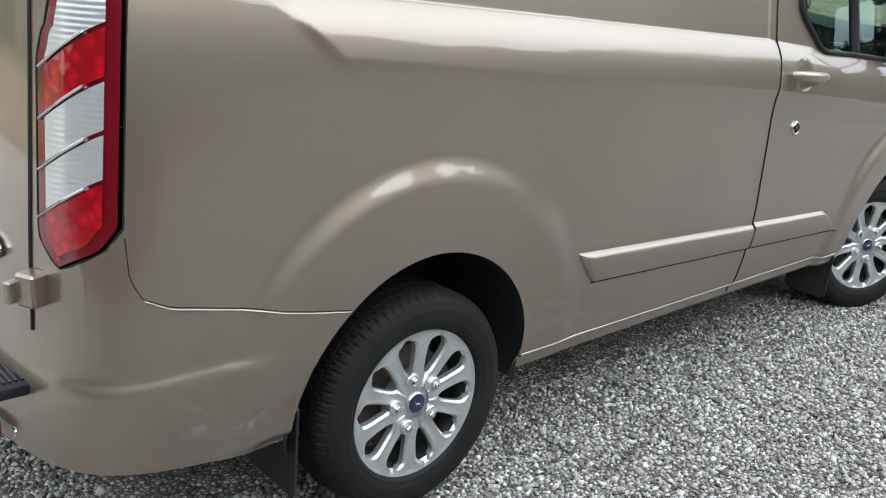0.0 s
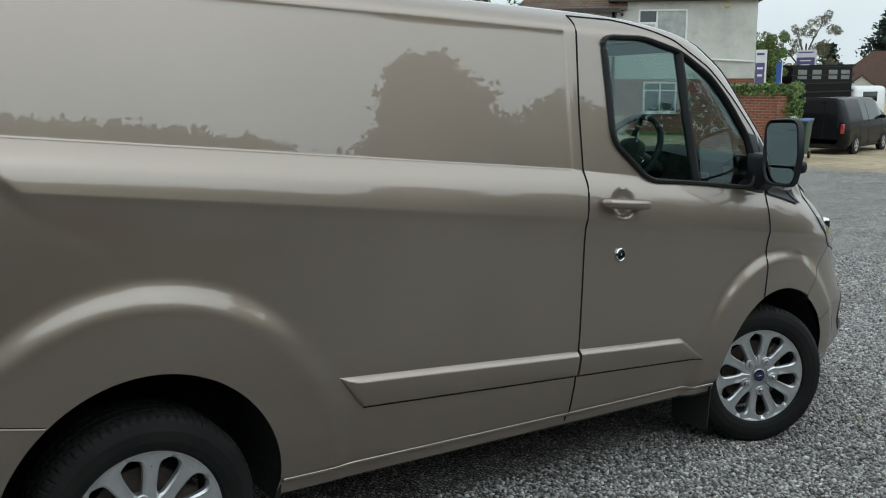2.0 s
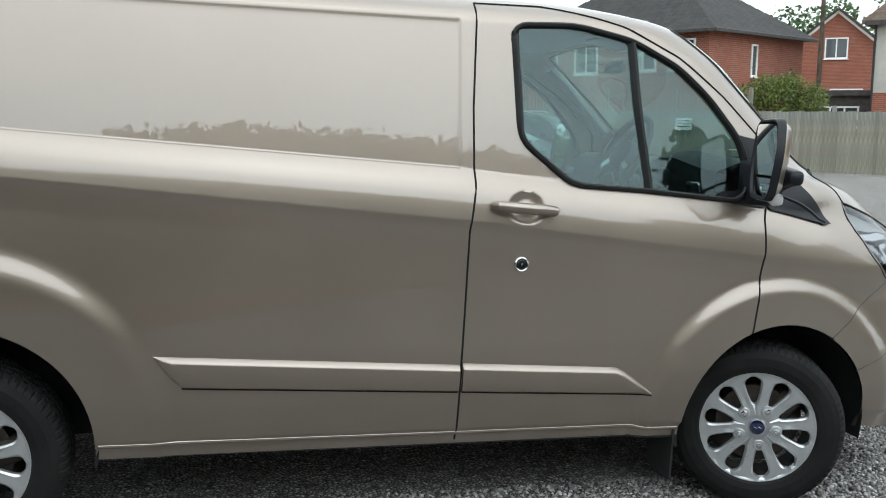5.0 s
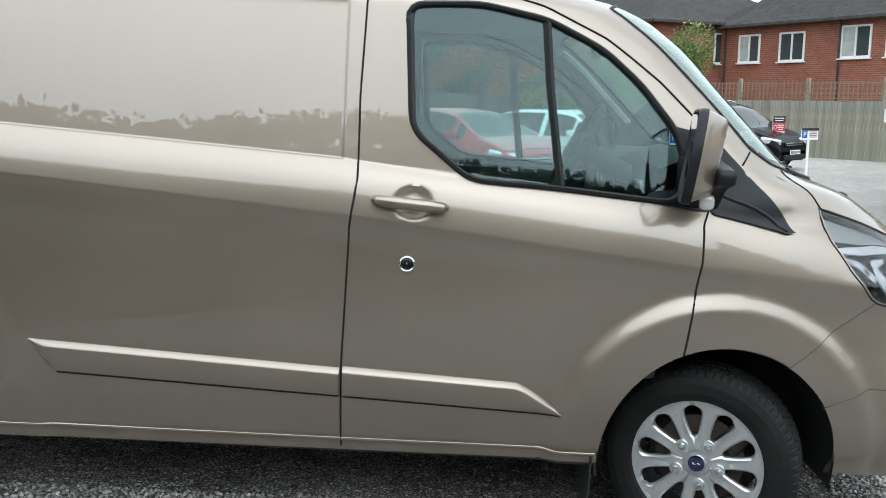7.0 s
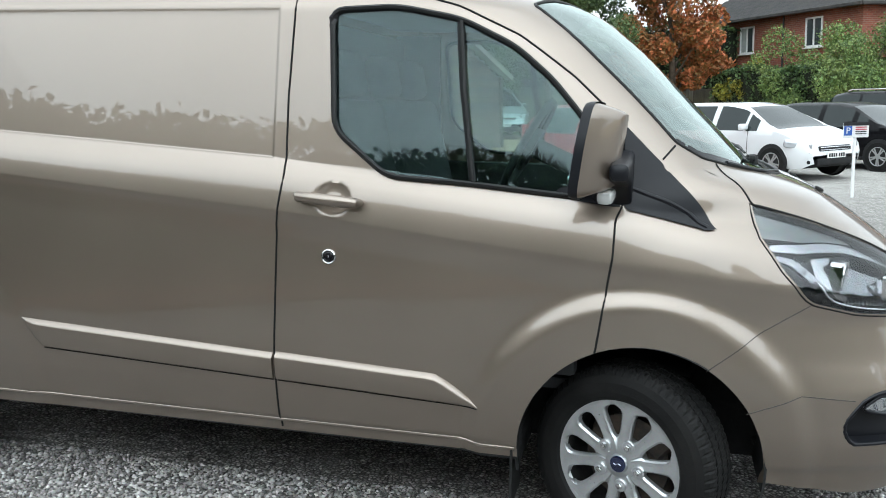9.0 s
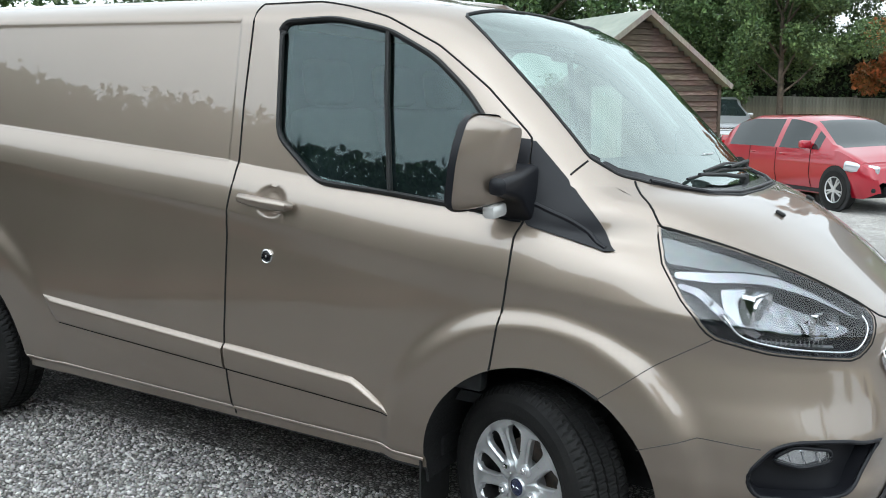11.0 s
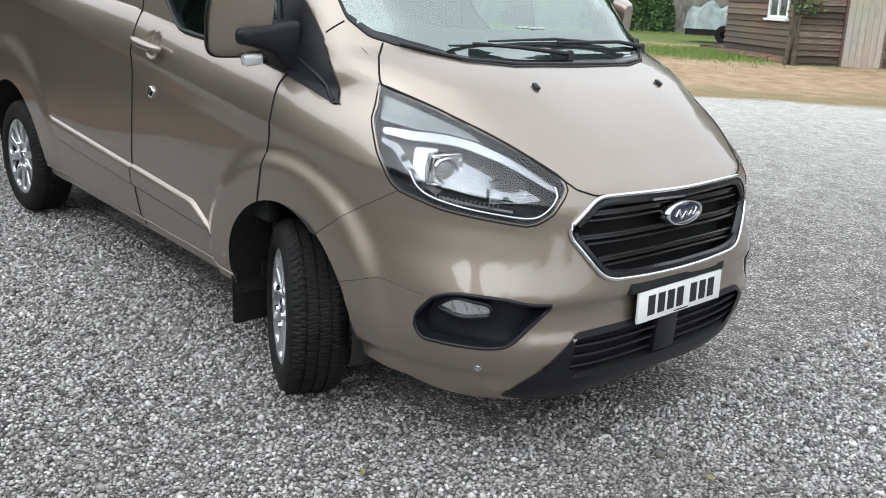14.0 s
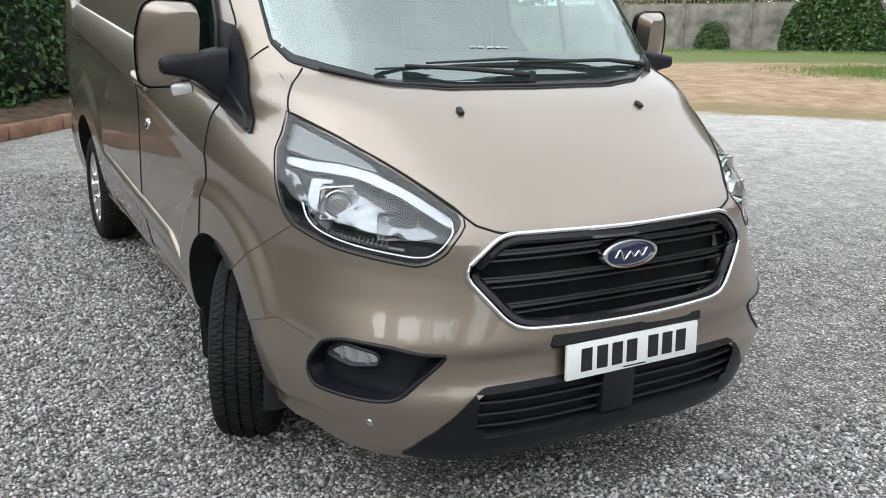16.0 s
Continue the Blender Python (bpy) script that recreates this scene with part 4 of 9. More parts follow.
def make_wheel():
    w = new("wheel")
    w.parent = van
    tagged(w, "ten-spoke silver alloy wheel with black tyre")
    R = 0.338
    prof = [(0.224, -0.095), (0.234, -0.107), (0.256, -0.1125), (0.288, -0.112), (0.312, -0.104), (0.326, -0.093), (0.334, -0.08), (R, -0.066)]
    for a in (-0.052, -0.008, 0.036):
        prof += [(R, a - 0.005), (R - 0.008, a - 0.004), (R - 0.008, a + 0.004), (R, a + 0.005)]
    prof += [(R, 0.066), (0.326, 0.093), (0.30, 0.108), (0.256, 0.1125), (0.226, 0.10)]
    bm = bmesh.new()
    steps = 288
    loops = []
    for i in range(steps):
        a = 2 * math.pi * i / steps
        ring = []
        for k, (r, h) in enumerate(prof):
            cut = 0.0
            if r > 0.3245:
                rib = int(round((h + 0.09) / 0.044))
                if (i + rib * 2 + (k % 2 if abs(h) < 0.06 else 0)) % 4 == 0:
                    cut = 0.0055 if abs(h) > 0.06 else 0.0035
            ring.append(bm.verts.new(AXLE @ Vector(((r - cut) * math.cos(a), (r - cut) * math.sin(a), h))))
        loops.append(ring)
    for i in range(steps):
        A, B = loops[i], loops[(i + 1) % steps]
        for k in range(len(prof) - 1):
            bm.faces.new((A[k], B[k], B[k + 1], A[k + 1]))
    bmesh.ops.recalc_face_normals(bm, faces=bm.faces[:])
    part("tyre", bm, TYRE, w, "black road tyre with worn tread", False)
    bm = bmesh.new()
    lathe(bm, [(0.194, -0.080), (0.198, -0.088), (0.205, -0.094), (0.216, -0.097), (0.221, -0.09), (0.214, -0.08), (0.214, 0.09)], 72, AXLE)
    bmesh.ops.recalc_face_normals(bm, faces=bm.faces[:])
    part("rim", bm, ALLOY, w, "silver alloy rim")
    bm = lathe(bmesh.new(), [(0.205, 0.09), (0.196, 0.0), (0.19, -0.05), (0.194, -0.080)], 72, AXLE)
    part("barrel", bm, BARREL, w, "inner barrel coloured dark for the shade behind the spokes")
    for k in range(10):
        a = 2 * math.pi * k / 10 + 0.16
        T = Matrix.Rotation(a, 4, "Y")
        bm = bmesh.new()
        secs = []
        for r, half, y in ((0.045, 0.0165, -0.088), (0.083, 0.0265, -0.086), (0.087, 0.0228, -0.0862), (0.094, 0.0204, -0.0865), (0.108, 0.0196, -0.087), (0.13, 0.0200, -0.088), (0.152, 0.0215, -0.090), (0.166, 0.0232, -0.0912), (0.176, 0.0265, -0.092), (0.183, 0.033, -0.0926), (0.188, 0.045, -0.093), (0.1905, 0.0592, -0.0935), (0.205, 0.0655, -0.0955)):
            secs.append([bm.verts.new(T @ Vector((x, yy, r))) for x, yy in ((-half, y + 0.022), (-half, y + 0.004), (-half * 0.72, y - 0.002), (0, y + 0.003), (half * 0.72, y - 0.002), (half, y + 0.004), (half, y + 0.022))])
        for A, B in zip(secs, secs[1:]):
            for j in range(7):
                bm.faces.new((A[j], A[(j + 1) % 7], B[(j + 1) % 7], B[j]))
        bmesh.ops.recalc_face_normals(bm, faces=bm.faces[:])
        part("spoke", bm, ALLOY, w)
    bm = bmesh.new()
    lathe(bm, [(0.0, -0.092), (0.028, -0.092), (0.031, -0.089), (0.033, -0.084), (0.062, -0.08), (0.082, -0.072), (0.085, -0.04), (0.0, -0.04)], 40, AXLE)
    bmesh.ops.recalc_face_normals(bm, faces=bm.faces[:])
    part("hub", bm, ALLOY, w)
    cap = bmesh.new()
    lathe(cap, [(0.0, -0.0965), (0.02, -0.096), (0.027, -0.094), (0.028, -0.088)], 32, AXLE)
    bmesh.ops.recalc_face_normals(cap, faces=cap.faces[:])
    part("centre_cap", cap, BADGE_BLUE, w, "dark blue centre cap")
    mark = bmesh.new()
    tube(mark, [(-0.013, -0.0975, 0.002), (-0.005, -0.0978, -0.003), (0.004, -0.0978, 0.003), (0.013, -0.0975, -0.001)], 0.0018, 6)
    part("cap_mark", mark, SATIN, w)
    for k in range(5):
        a = 2 * math.pi * k / 5 + 0.16 + math.pi / 10
        T = Matrix.Rotation(a, 4, "Y") @ pose(0, 0, 0.072)
        bm = bmesh.new()
        lathe(bm, [(0.0, -0.106), (0.008, -0.105), (0.0125, -0.100), (0.0125, -0.084), (0.017, -0.082), (0.017, -0.07)], 6, T @ AXLE)
        bmesh.ops.recalc_face_normals(bm, faces=bm.faces[:])
        nut = part("wheel_nut", bm, CHROME, w, "bright wheel nut")
        bm = bmesh.new()
        lathe(bm, [(0.0115, -0.0935), (0.019, -0.0935), (0.0215, -0.0905), (0.0215, -0.08)], 20, T @ AXLE)
        bmesh.ops.recalc_face_normals(bm, faces=bm.faces[:])
        part("nut_recess", bm, ALLOY, nut)
    bm = bmesh.new()
    lathe(bm, [(0.0, 0.02), (0.06, 0.02), (0.06, -0.02), (0.155, -0.02), (0.155, 0.008), (0.0, 0.008)], 40, AXLE)
    lathe(bm, [(0.0, 0.09), (0.2, 0.09)], 32, AXLE)
    box(bm, (0.09, 0.06, 0.10), pose(0.11, 0.0, 0.08, 0, 40, 0), 0.01)
    part("brake_disc", bm, BRAKE, w)
    # the alloy fills the tyre's bead
    for ob in w.children_recursive:
        if not ob.name.startswith(("tyre", "brake_disc")):
            ob.data.transform(Matrix.Diagonal((1.055, 1.0, 1.055, 1.0)))
    return w


STEER = -24.0
wheel = make_wheel()
wheel.matrix_basis = pose(0.036, -0.858, 0.336, 0, 0, STEER)
copy_thing(wheel, pose(0.036, 0.858, 0.336, 0, 0, 180 + STEER))
copy_thing(wheel, pose(-2.933, -0.862, 0.336, 0, 31, 0))
copy_thing(wheel, pose(-2.933, 0.862, 0.336, 0, 0, 180))

# arch liners, floor and mud flaps
for cx, cz, r in ARCHES:
    for s in (1, -1):
        bm = bmesh.new()
        n = 40
        A, B, C = [], [], []
        for i in range(n + 1):
            a = radians(-12 + 204 * i / n)
            x, z = cx + (r + 0.012) * math.cos(a), cz + (r + 0.012) * math.sin(a)
            yo = -float(half_width(np.array(x), np.array(max(z, 0.3)))) if x < 0.3 else -0.955
            A.append(bm.verts.new((cx + r * math.cos(a), s * (yo + 0.002), cz + r * math.sin(a))))
            B.append(bm.verts.new((x, s * -0.93, z)))
            C.append(bm.verts.new((x, s * -0.55, z)))
        for P, Q in ((A, B), (B, C)):
            for i in range(n):
                bm.faces.new((P[i], P[i + 1], Q[i + 1], Q[i]))
        bm.faces.new(C)
        part("arch_liner", bm, LINER, van, "", True)
bm = bmesh.new()
box(bm, (2.15, 1.66, 0.10), pose(-1.43, 0, 0.355), 0.02)
box(bm, (0.62, 1.1, 0.16), pose(0.05, 0, 0.36), 0.02)
box(bm, (0.9, 1.1, 0.12), pose(-2.95, 0, 0.40), 0.02)
box(bm, (0.5, 1.5, 0.10), pose(-3.6, 0, 0.42), 0.02)
box(bm, (0.42, 1.15, 0.06), pose(0.68, 0, 0.33), 0.02)
part("underbody", bm, LINER, van)
for x, z0, z1 in ((-0.375, 0.135, 0.36), (-3.335, 0.17, 0.44)):
    for s in (1, -1):
        bm = bmesh.new()
        prism(bm, rounded([(-0.12, z0), (0.085, z0 - 0.005), (0.095, z1), (-0.12, z1)], 0.02), 0.008, Matrix.Translation((x, s * -0.855, 0)) @ Matrix(((0, 0, 1, 0), (-s, 0, 0, 0), (0, 1, 0, 0), (0, 0, 0, 1))))
        part("mud_flap", bm, SEAL, van, "black rubber mud flap", False)


def both_sides(name, build, mat, parents, label="", smooth=True):
    """A part and its mirror image on the other flank."""
    for s, par in ((1, parents[0]), (-1, parents[1])):
        bm = build()
        if s < 0:
            bmesh.ops.scale(bm, vec=(1, -1, 1), verts=bm.verts)
            bmesh.ops.reverse_faces(bm, faces=bm.faces[:])
        part(name, bm, mat, par, label, smooth)


def inset(outl, d):
    """An outline of columns and rows drawn in by d."""
    o = np.array(outl)
    area = 0.5 * np.sum(o[:, 0] * np.roll(o[:, 1], -1) - np.roll(o[:, 0], -1) * o[:, 1])
    t = np.roll(o, -1, 0) - np.roll(o, 1, 0)
    t /= np.linalg.norm(t, axis=1, keepdims=True) + 1e-9
    n = np.stack([-t[:, 1], t[:, 0]], 1) * np.sign(area)
    return [tuple(p) for p in o + n * d]


def wall_between(outl, lift0, lift1, closed=True, grow=0.0):
    """A skirt that joins two depths along an outline."""
    a = np.array(outl)
    b = np.array(inset(outl, grow)) if grow else a
    P = skin(a[:, 0], a[:, 1]) + skin_normal(a[:, 0], a[:, 1]) * lift0
    Q = skin(b[:, 0], b[:, 1]) + skin_normal(b[:, 0], b[:, 1]) * lift1
    bm = bmesh.new()
    A, B = [bm.verts.new(p) for p in P], [bm.verts.new(p) for p in Q]
    k = len(A)
    for i in range(k if closed else k - 1):
        bm.faces.new((A[i], A[(i + 1) % k], B[(i + 1) % k], B[i]))
    return bm


def at_skin(p, lift=0.0):
    q = on_skin([p])
    return Vector((skin(q[:, 0], q[:, 1]) + skin_normal(q[:, 0], q[:, 1]) * lift)[0]), Vector(skin_normal(q[:, 0], q[:, 1])[0])


def facing(p, n, up=(0, 0, 1)):
    """A pose at p whose z axis points along n, with y near up."""
    n = Vector(n).normalized()
    x = Vector(up).cross(n).normalized()
    y = n.cross(x)
    return Matrix(((x.x, y.x, n.x, p[0]), (x.y, y.y, n.y, p[1]), (x.z, y.z, n.z, p[2]), (0, 0, 0, 1)))


# side mouldings: painted strips with a lit upper edge, in two lengths
def moulding(x0, x1, zt, zb):
    xs = np.linspace(x0, x1, max(8, int((x1 - x0) / 0.03)))
    rings = []
    bm = bmesh.new()
    for x in xs:
        t, b = zt(x), zb(x)
        h = max(t - b, 0.0)
        k = min(1.0, h / 0.06)
        prof = [(b, 0.0), (b + 0.006 * k, 0.012 * k), (b + 0.2 * h, 0.016 * k), (t - 0.026 * k, 0.019 * k), (t - 0.018 * k, 0.0175 * k), (t - 0.001, 0.002), (t, -0.002)]
        rings.append([bm.verts.new((x, -float(half_width(np.array(x), np.array(z))) - l, z)) for z, l in prof])
    for A, B in zip(rings, rings[1:]):
        for j in range(6):
            bm.faces.new((A[j], A[j + 1], B[j + 1], B[j]))
    bm.faces.new(rings[0])
    bm.faces.new(rings[-1])
    bmesh.ops.recalc_face_normals(bm, faces=bm.faces[:])
    return bm


zt_line = lambda x: 0.637 - 0.0525 * (x + 1.248)
zb_line = lambda x: 0.533 - 0.046 * (x + 1.25)
both_sides("side_moulding", lambda: moulding(-2.318, -1.256, zt_line, lambda x: max(zb_line(x), zt_line(x) - 0.115 * max(0.0, (x + 2.318) / 0.09))), PAINT, (side_panel, side_panel_l), "body-coloured rubbing strip")
both_sides("side_moulding", lambda: moulding(-1.244, -0.488, lambda x: min(zt_line(x) + 0.006, zb_line(x) + 0.112 * (1 - ((max(x, -0.68) + 0.68) / 0.193) ** 1.5) + 0.002), zb_line), PAINT, (door, door_l), "body-coloured rubbing strip")


for a, b, par in ((-2.225, -1.258, (side_panel, side_panel_l)), (-1.242, -0.492, (door, door_l))):
    both_sides("moulding_gap", lambda: tube(bmesh.new(), [(x, -float(half_width(np.array(x), np.array(zb_line(x)))) - 0.0015, zb_line(x) - 0.002) for x in np.linspace(a, b, 24)], 0.002, 6), GAP, par)


def strip(points, r, squash=1.0, lift=0.0, step=0.03):
    return tube(bmesh.new(), on_line(points, lift, False, step), r, 8, False, squash)


both_sides("sill_strip", lambda: strip(side([(-2.50, 0.372), (-1.25, 0.366), (-0.36, 0.352)]), 0.009, 1.0, -0.002), PAINT, (side_panel, side_panel_l))
both_sides("sill_trim", lambda: strip(side([(-2.505, 0.322), (-1.25, 0.318), (-0.355, 0.314)]), 0.008, 1.0, -0.008), LINER, (side_panel, side_panel_l))

# door handle and lock
both_sides("handle", lambda: tube(bmesh.new(), [(-1.153, -0.990, 1.219), (-1.14, -1.012, 1.218), (-1.09, -1.019, 1.214), (-1.03, -1.022, 1.21), (-0.97, -1.02, 1.206), (-0.93, -1.013, 1.203), (-0.917, -0.990, 1.202)], [0.013, 0.0185, 0.0205, 0.021, 0.0205, 0.0185, 0.013], 12, False), PAINT, (door, door_l), "body-coloured pull handle")


def lock_ring():
    p, n = at_skin((-1.038, -0.985, 1.005))
    return lathe(bmesh.new(), [(0.0205, 0.004), (0.0212, 0.0075), (0.0235, 0.0085), (0.0268, 0.006), (0.028, -0.002)], 32, facing(p, n))


def lock_barrel():
    p, n = at_skin((-1.038, -0.985, 1.005))
    bm = lathe(bmesh.new(), [(0.0, 0.009), (0.005, 0.009), (0.006, 0.006), (0.015, 0.0075), (0.0207, 0.004), (0.0207, -0.002)], 28, facing(p, n))
    return bm


both_sides("lock_ring", lock_ring, CHROME, (door, door_l), "bright ring of an added deadlock")
both_sides("lock_barrel", lock_barrel, GLOSS_BLACK, (door, door_l))


def lock_key():
    p, n = at_skin((-1.038, -0.985, 1.005), 0.0085)
    return box(bmesh.new(), (0.004, 0.009, 0.003), facing(p, n), 0.001)


both_sides("keyway", lock_key, SATIN, (door, door_l))

# door mirrors
MIRROR_AT = Matrix(((1, 0, 0.13, -0.06), (0, 1, 0, -1.085), (0, 0, 1, 1.408), (0, 0, 0, 1))) @ pose(0, 0, 0, 0, 0, -9)
def mirror_shell(grow=0.0, front=0.012, back=-0.075):
    """Rounded housing: a soft block, taller than wide, leaning with the screen pillar."""
    bm = bmesh.new()
    rings = []
    for t, k in ((0.0, 0.36), (0.10, 0.50), (0.30, 0.64), (0.6, 0.80), (0.85, 0.93), (1.0, 0.985)):
        x = front + (back - front) * t
        o = rounded([(-0.105, 0.148), (0.08, 0.152), (0.112, 0.02), (0.102, -0.148), (-0.055, -0.145), (-0.09, -0.06)], 0.05, 6)
        rings.append([bm.verts.new((x, -0.10 + (a + 0.10) * k, b * (0.62 + 0.38 * k))) for a, b in o])
    n = len(rings[0])
    for A, B in zip(rings, rings[1:]):
        for j in range(n):
            bm.faces.new((A[j], A[(j + 1) % n], B[(j + 1) % n], B[j]))
    bm.faces.new(rings[0])
    if grow:
        bmesh.ops.scale(bm, vec=(1, 1 + grow, 1 + grow), verts=bm.verts)
    bmesh.ops.recalc_face_normals(bm, faces=bm.faces[:])
    bmesh.ops.transform(bm, matrix=MIRROR_AT @ Matrix.Scale(-1, 4, (0, 1, 0)), verts=bm.verts)
    bmesh.ops.reverse_faces(bm, faces=bm.faces[:])
    return bm


def mirror_rim():
    o = rounded([(-0.105, 0.148), (0.08, 0.152), (0.112, 0.02), (0.102, -0.148), (-0.055, -0.145), (-0.09, -0.06)], 0.05, 6)
    M = MIRROR_AT
    bm = bmesh.new()
    rings = []
    for x, k in ((-0.066, 1.012), (-0.082, 1.015), (-0.097, 0.985), (-0.095, 0.94), (-0.085, 0.90)):
        rings.append([bm.verts.new(M @ Vector((x, -a * k, b * k))) for a, b in o])
    n = len(rings[0])
    for A, B in zip(rings, rings[1:]):
        for j in range(n):
            bm.faces.new((A[j], A[(j + 1) % n], B[(j + 1) % n], B[j]))
    bmesh.ops.recalc_face_normals(bm, faces=bm.faces[:])
    return bm


def mirror_glass(z0, z1):
    M = MIRROR_AT
    o = rounded([(-0.092, z1), (0.078, z1), (0.092 if z0 < -0.1 else 0.1, z0), (-0.05 if z0 < -0.1 else -0.078, z0)], 0.025, 5)
    bm = bmesh.new()
    bm.faces.new([bm.verts.new(M @ Vector((-0.086 - 0.10 * b, -a, b))) for a, b in o])
    bmesh.ops.recalc_face_normals(bm, faces=bm.faces[:])
    return bm


MIRROR = material("mirror_silver", (0.85, 0.86, 0.87), 0.02, 1.0)
both_sides("mirror_housing", mirror_shell, PAINT, (door, door_l), "body-coloured door mirror housing")
both_sides("mirror_rim", mirror_rim, BLACK_TRIM, (door, door_l))
both_sides("mirror_glass", lambda: mirror_glass(-0.055, 0.132), MIRROR, (door, door_l), "mirror glass")
both_sides("mirror_glass", lambda: mirror_glass(-0.132, -0.066), MIRROR, (door, door_l), "small wide-angle mirror glass")


def mirror_arm():
    bm = bmesh.new()
    secs = []
    for x, y, z, hx, hz in ((-0.035, -1.125, 1.345, 0.018, 0.016), (-0.035, -1.117, 1.345, 0.028, 0.026), (-0.038, -1.05, 1.344, 0.038, 0.037), (-0.045, -1.0, 1.338, 0.046, 0.048), (-0.06, -0.955, 1.322, 0.060, 0.074), (-0.07, -0.90, 1.305, 0.072, 0.10)):
        o = rounded([(-hx, -hz), (hx, -hz), (hx, hz), (-hx, hz)], 0.02, 3)
        secs.append([bm.verts.new((x + a, y, z + b)) for a, b in o])
    n = len(secs[0])
    for A, B in zip(secs, secs[1:]):
        for j in range(n):
            bm.faces.new((A[j], A[(j + 1) % n], B[(j + 1) % n], B[j]))
    bm.faces.new(secs[0])
    bmesh.ops.recalc_face_normals(bm, faces=bm.faces[:])
    return bm


both_sides("mirror_arm", mirror_arm, BLACK_TRIM, (door, door_l), "black mirror arm")
both_sides("mirror_repeater", lambda: one_box((0.05, 0.075, 0.045), pose(-0.075, -1.045, 1.265, 10, 0, -12), 0.014, 2), FROST, (door, door_l), "clear indicator lens")

# headlights: dark bowl, bright reflector shells, projector and clear cover
SMOKE = varied("lamp_bowl", (0.010, 0.011, 0.014), (0.018, 0.020, 0.024), 6, 0.16)
# grey lamp trim, lightened to carry the sky reflected in the cover
VEIL = varied("lamp_upper_trim", (0.15, 0.16, 0.16), (0.20, 0.21, 0.208), 5, 0.3, 0, None, 0.01, 0.05, 0.6)
DRL = material("light_guide", (0.80, 0.81, 0.83), 0.16, 0.9)
BRIGHT = varied("lamp_silver", (0.36, 0.37, 0.385), (0.46, 0.47, 0.485), 5, 0.24, 0, None, 0.01, 0.04, 1.0)
SHELL = varied("lamp_shell", (0.20, 0.207, 0.217), (0.28, 0.287, 0.30), 6, 0.12, 0, None, 0.01, 0.04, 1.0)
flute = nd(SHELL, "ShaderNodeTexVoronoi", Scale=24.0)
flute.feature = "SMOOTH_F1"
tie(SHELL, coords(SHELL), flute.inputs["Vector"])
bump(SHELL, flute.outputs["Distance"], 0.5, 0.02)
hp = HOLES["head"]


def depth_patch(outl, lift, cells=0.7):
    return lambda: patch(outl, cells, lift)


def plate_on(points, lift, r=0.012, cells=0.5):
    """A piece of lamp lining: an outline on the skin, sunk below it, with a rounded lip."""
    o = poly(densed(rounded(points, r, 3), True, 0.012))

    def build():
        bm = patch(o, cells, lift)
        wb = wall_between(o, lift, lift - 0.02)
        me = bpy.data.meshes.new("tmp")
        wb.to_mesh(me)
        bm.from_mesh(me)
        bpy.data.meshes.remove(me)
        return bm
    return build


def rounded_line(points, n=6):
    """A smooth curve through the points."""
    P = [Vector(p) for p in points]
    P = [P[0] * 2 - P[1]] + P + [P[-1] * 2 - P[-2]]
    out = []
    for a, b, c, d in zip(P, P[1:], P[2:], P[3:]):
        for k in range(n):
            t = k / n
            out.append(tuple(0.5 * (2 * b + (c - a) * t + (2 * a - 5 * b + 4 * c - d) * t * t + (3 * b - a - 3 * c + d) * t ** 3)))
    return out + [tuple(P[-2])]


def guide(points, r, lift, squash=1.0):
    points = rounded_line(points)
    return lambda: tube(bmesh.new(), on_line(points, lift, False, 0.015), r, 10, False, squash)


both_sides("lamp_bowl", depth_patch(inset(hp, -0.3), -0.07), SMOKE, (wing, wing_l), "dark bowl of the headlight")
both_sides("lamp_wall", lambda: wall_between(hp, -0.002, -0.07), SMOKE, (wing, wing_l))
both_sides("headlight_lens", depth_patch(hp, -0.001), LENS, (wing, wing_l), "clear headlight cover")
both_sides("lamp_edge", lambda: tube(bmesh.new(), on_line(densed(HEAD), -0.006, True, 0.02), 0.0022, 8, True), SMOKE, (wing, wing_l))
both_sides("lamp_gap", lambda: tube(bmesh.new(), [tuple(p) for p in skin(np.array(inset(hp, -0.55))[:, 0], np.array(inset(hp, -0.55))[:, 1])], 0.003, 6, True), GAP, (wing, wing_l))
# grey upper corner lightened for the cover's sky reflection, bright band below it, light guides round both lamps
both_sides("lamp_lining", plate_on([(0.40, -0.835, 1.215), (0.428, -0.866, 1.14), (0.56, -0.815, 1.130), (0.64, -0.76, 1.132), (0.74, -0.675, 1.108), (0.69, -0.69, 1.130)], -0.022), VEIL, (wing, wing_l), "smoky grey upper lining, lightened for sky reflected in the cover")
both_sides("lamp_band", plate_on([(0.448, -0.866, 1.116), (0.56, -0.812, 1.120), (0.64, -0.752, 1.122), (0.72, -0.69, 1.106), (0.84, -0.612, 1.060), (0.945, -0.535, 1.002), (0.962, -0.54, 0.965), (0.935, -0.568, 0.985), (0.82, -0.645, 1.044), (0.70, -0.732, 1.086), (0.62, -0.797, 1.094), (0.56, -0.835, 1.090), (0.458, -0.872, 1.094)], -0.026, 0.01), BRIGHT, (wing, wing_l), "bright upper reflector band")
both_sides("lamp_fin", plate_on([(0.462, -0.874, 1.080), (0.53, -0.86, 1.070), (0.578, -0.853, 1.03), (0.67, -0.838, 0.940), (0.652, -0.846, 0.930), (0.56, -0.863, 1.012), (0.522, -0.868, 1.046), (0.466, -0.876, 1.062)], -0.022, 0.008), SHELL, (wing, wing_l), "pale fin edging the dark corner")
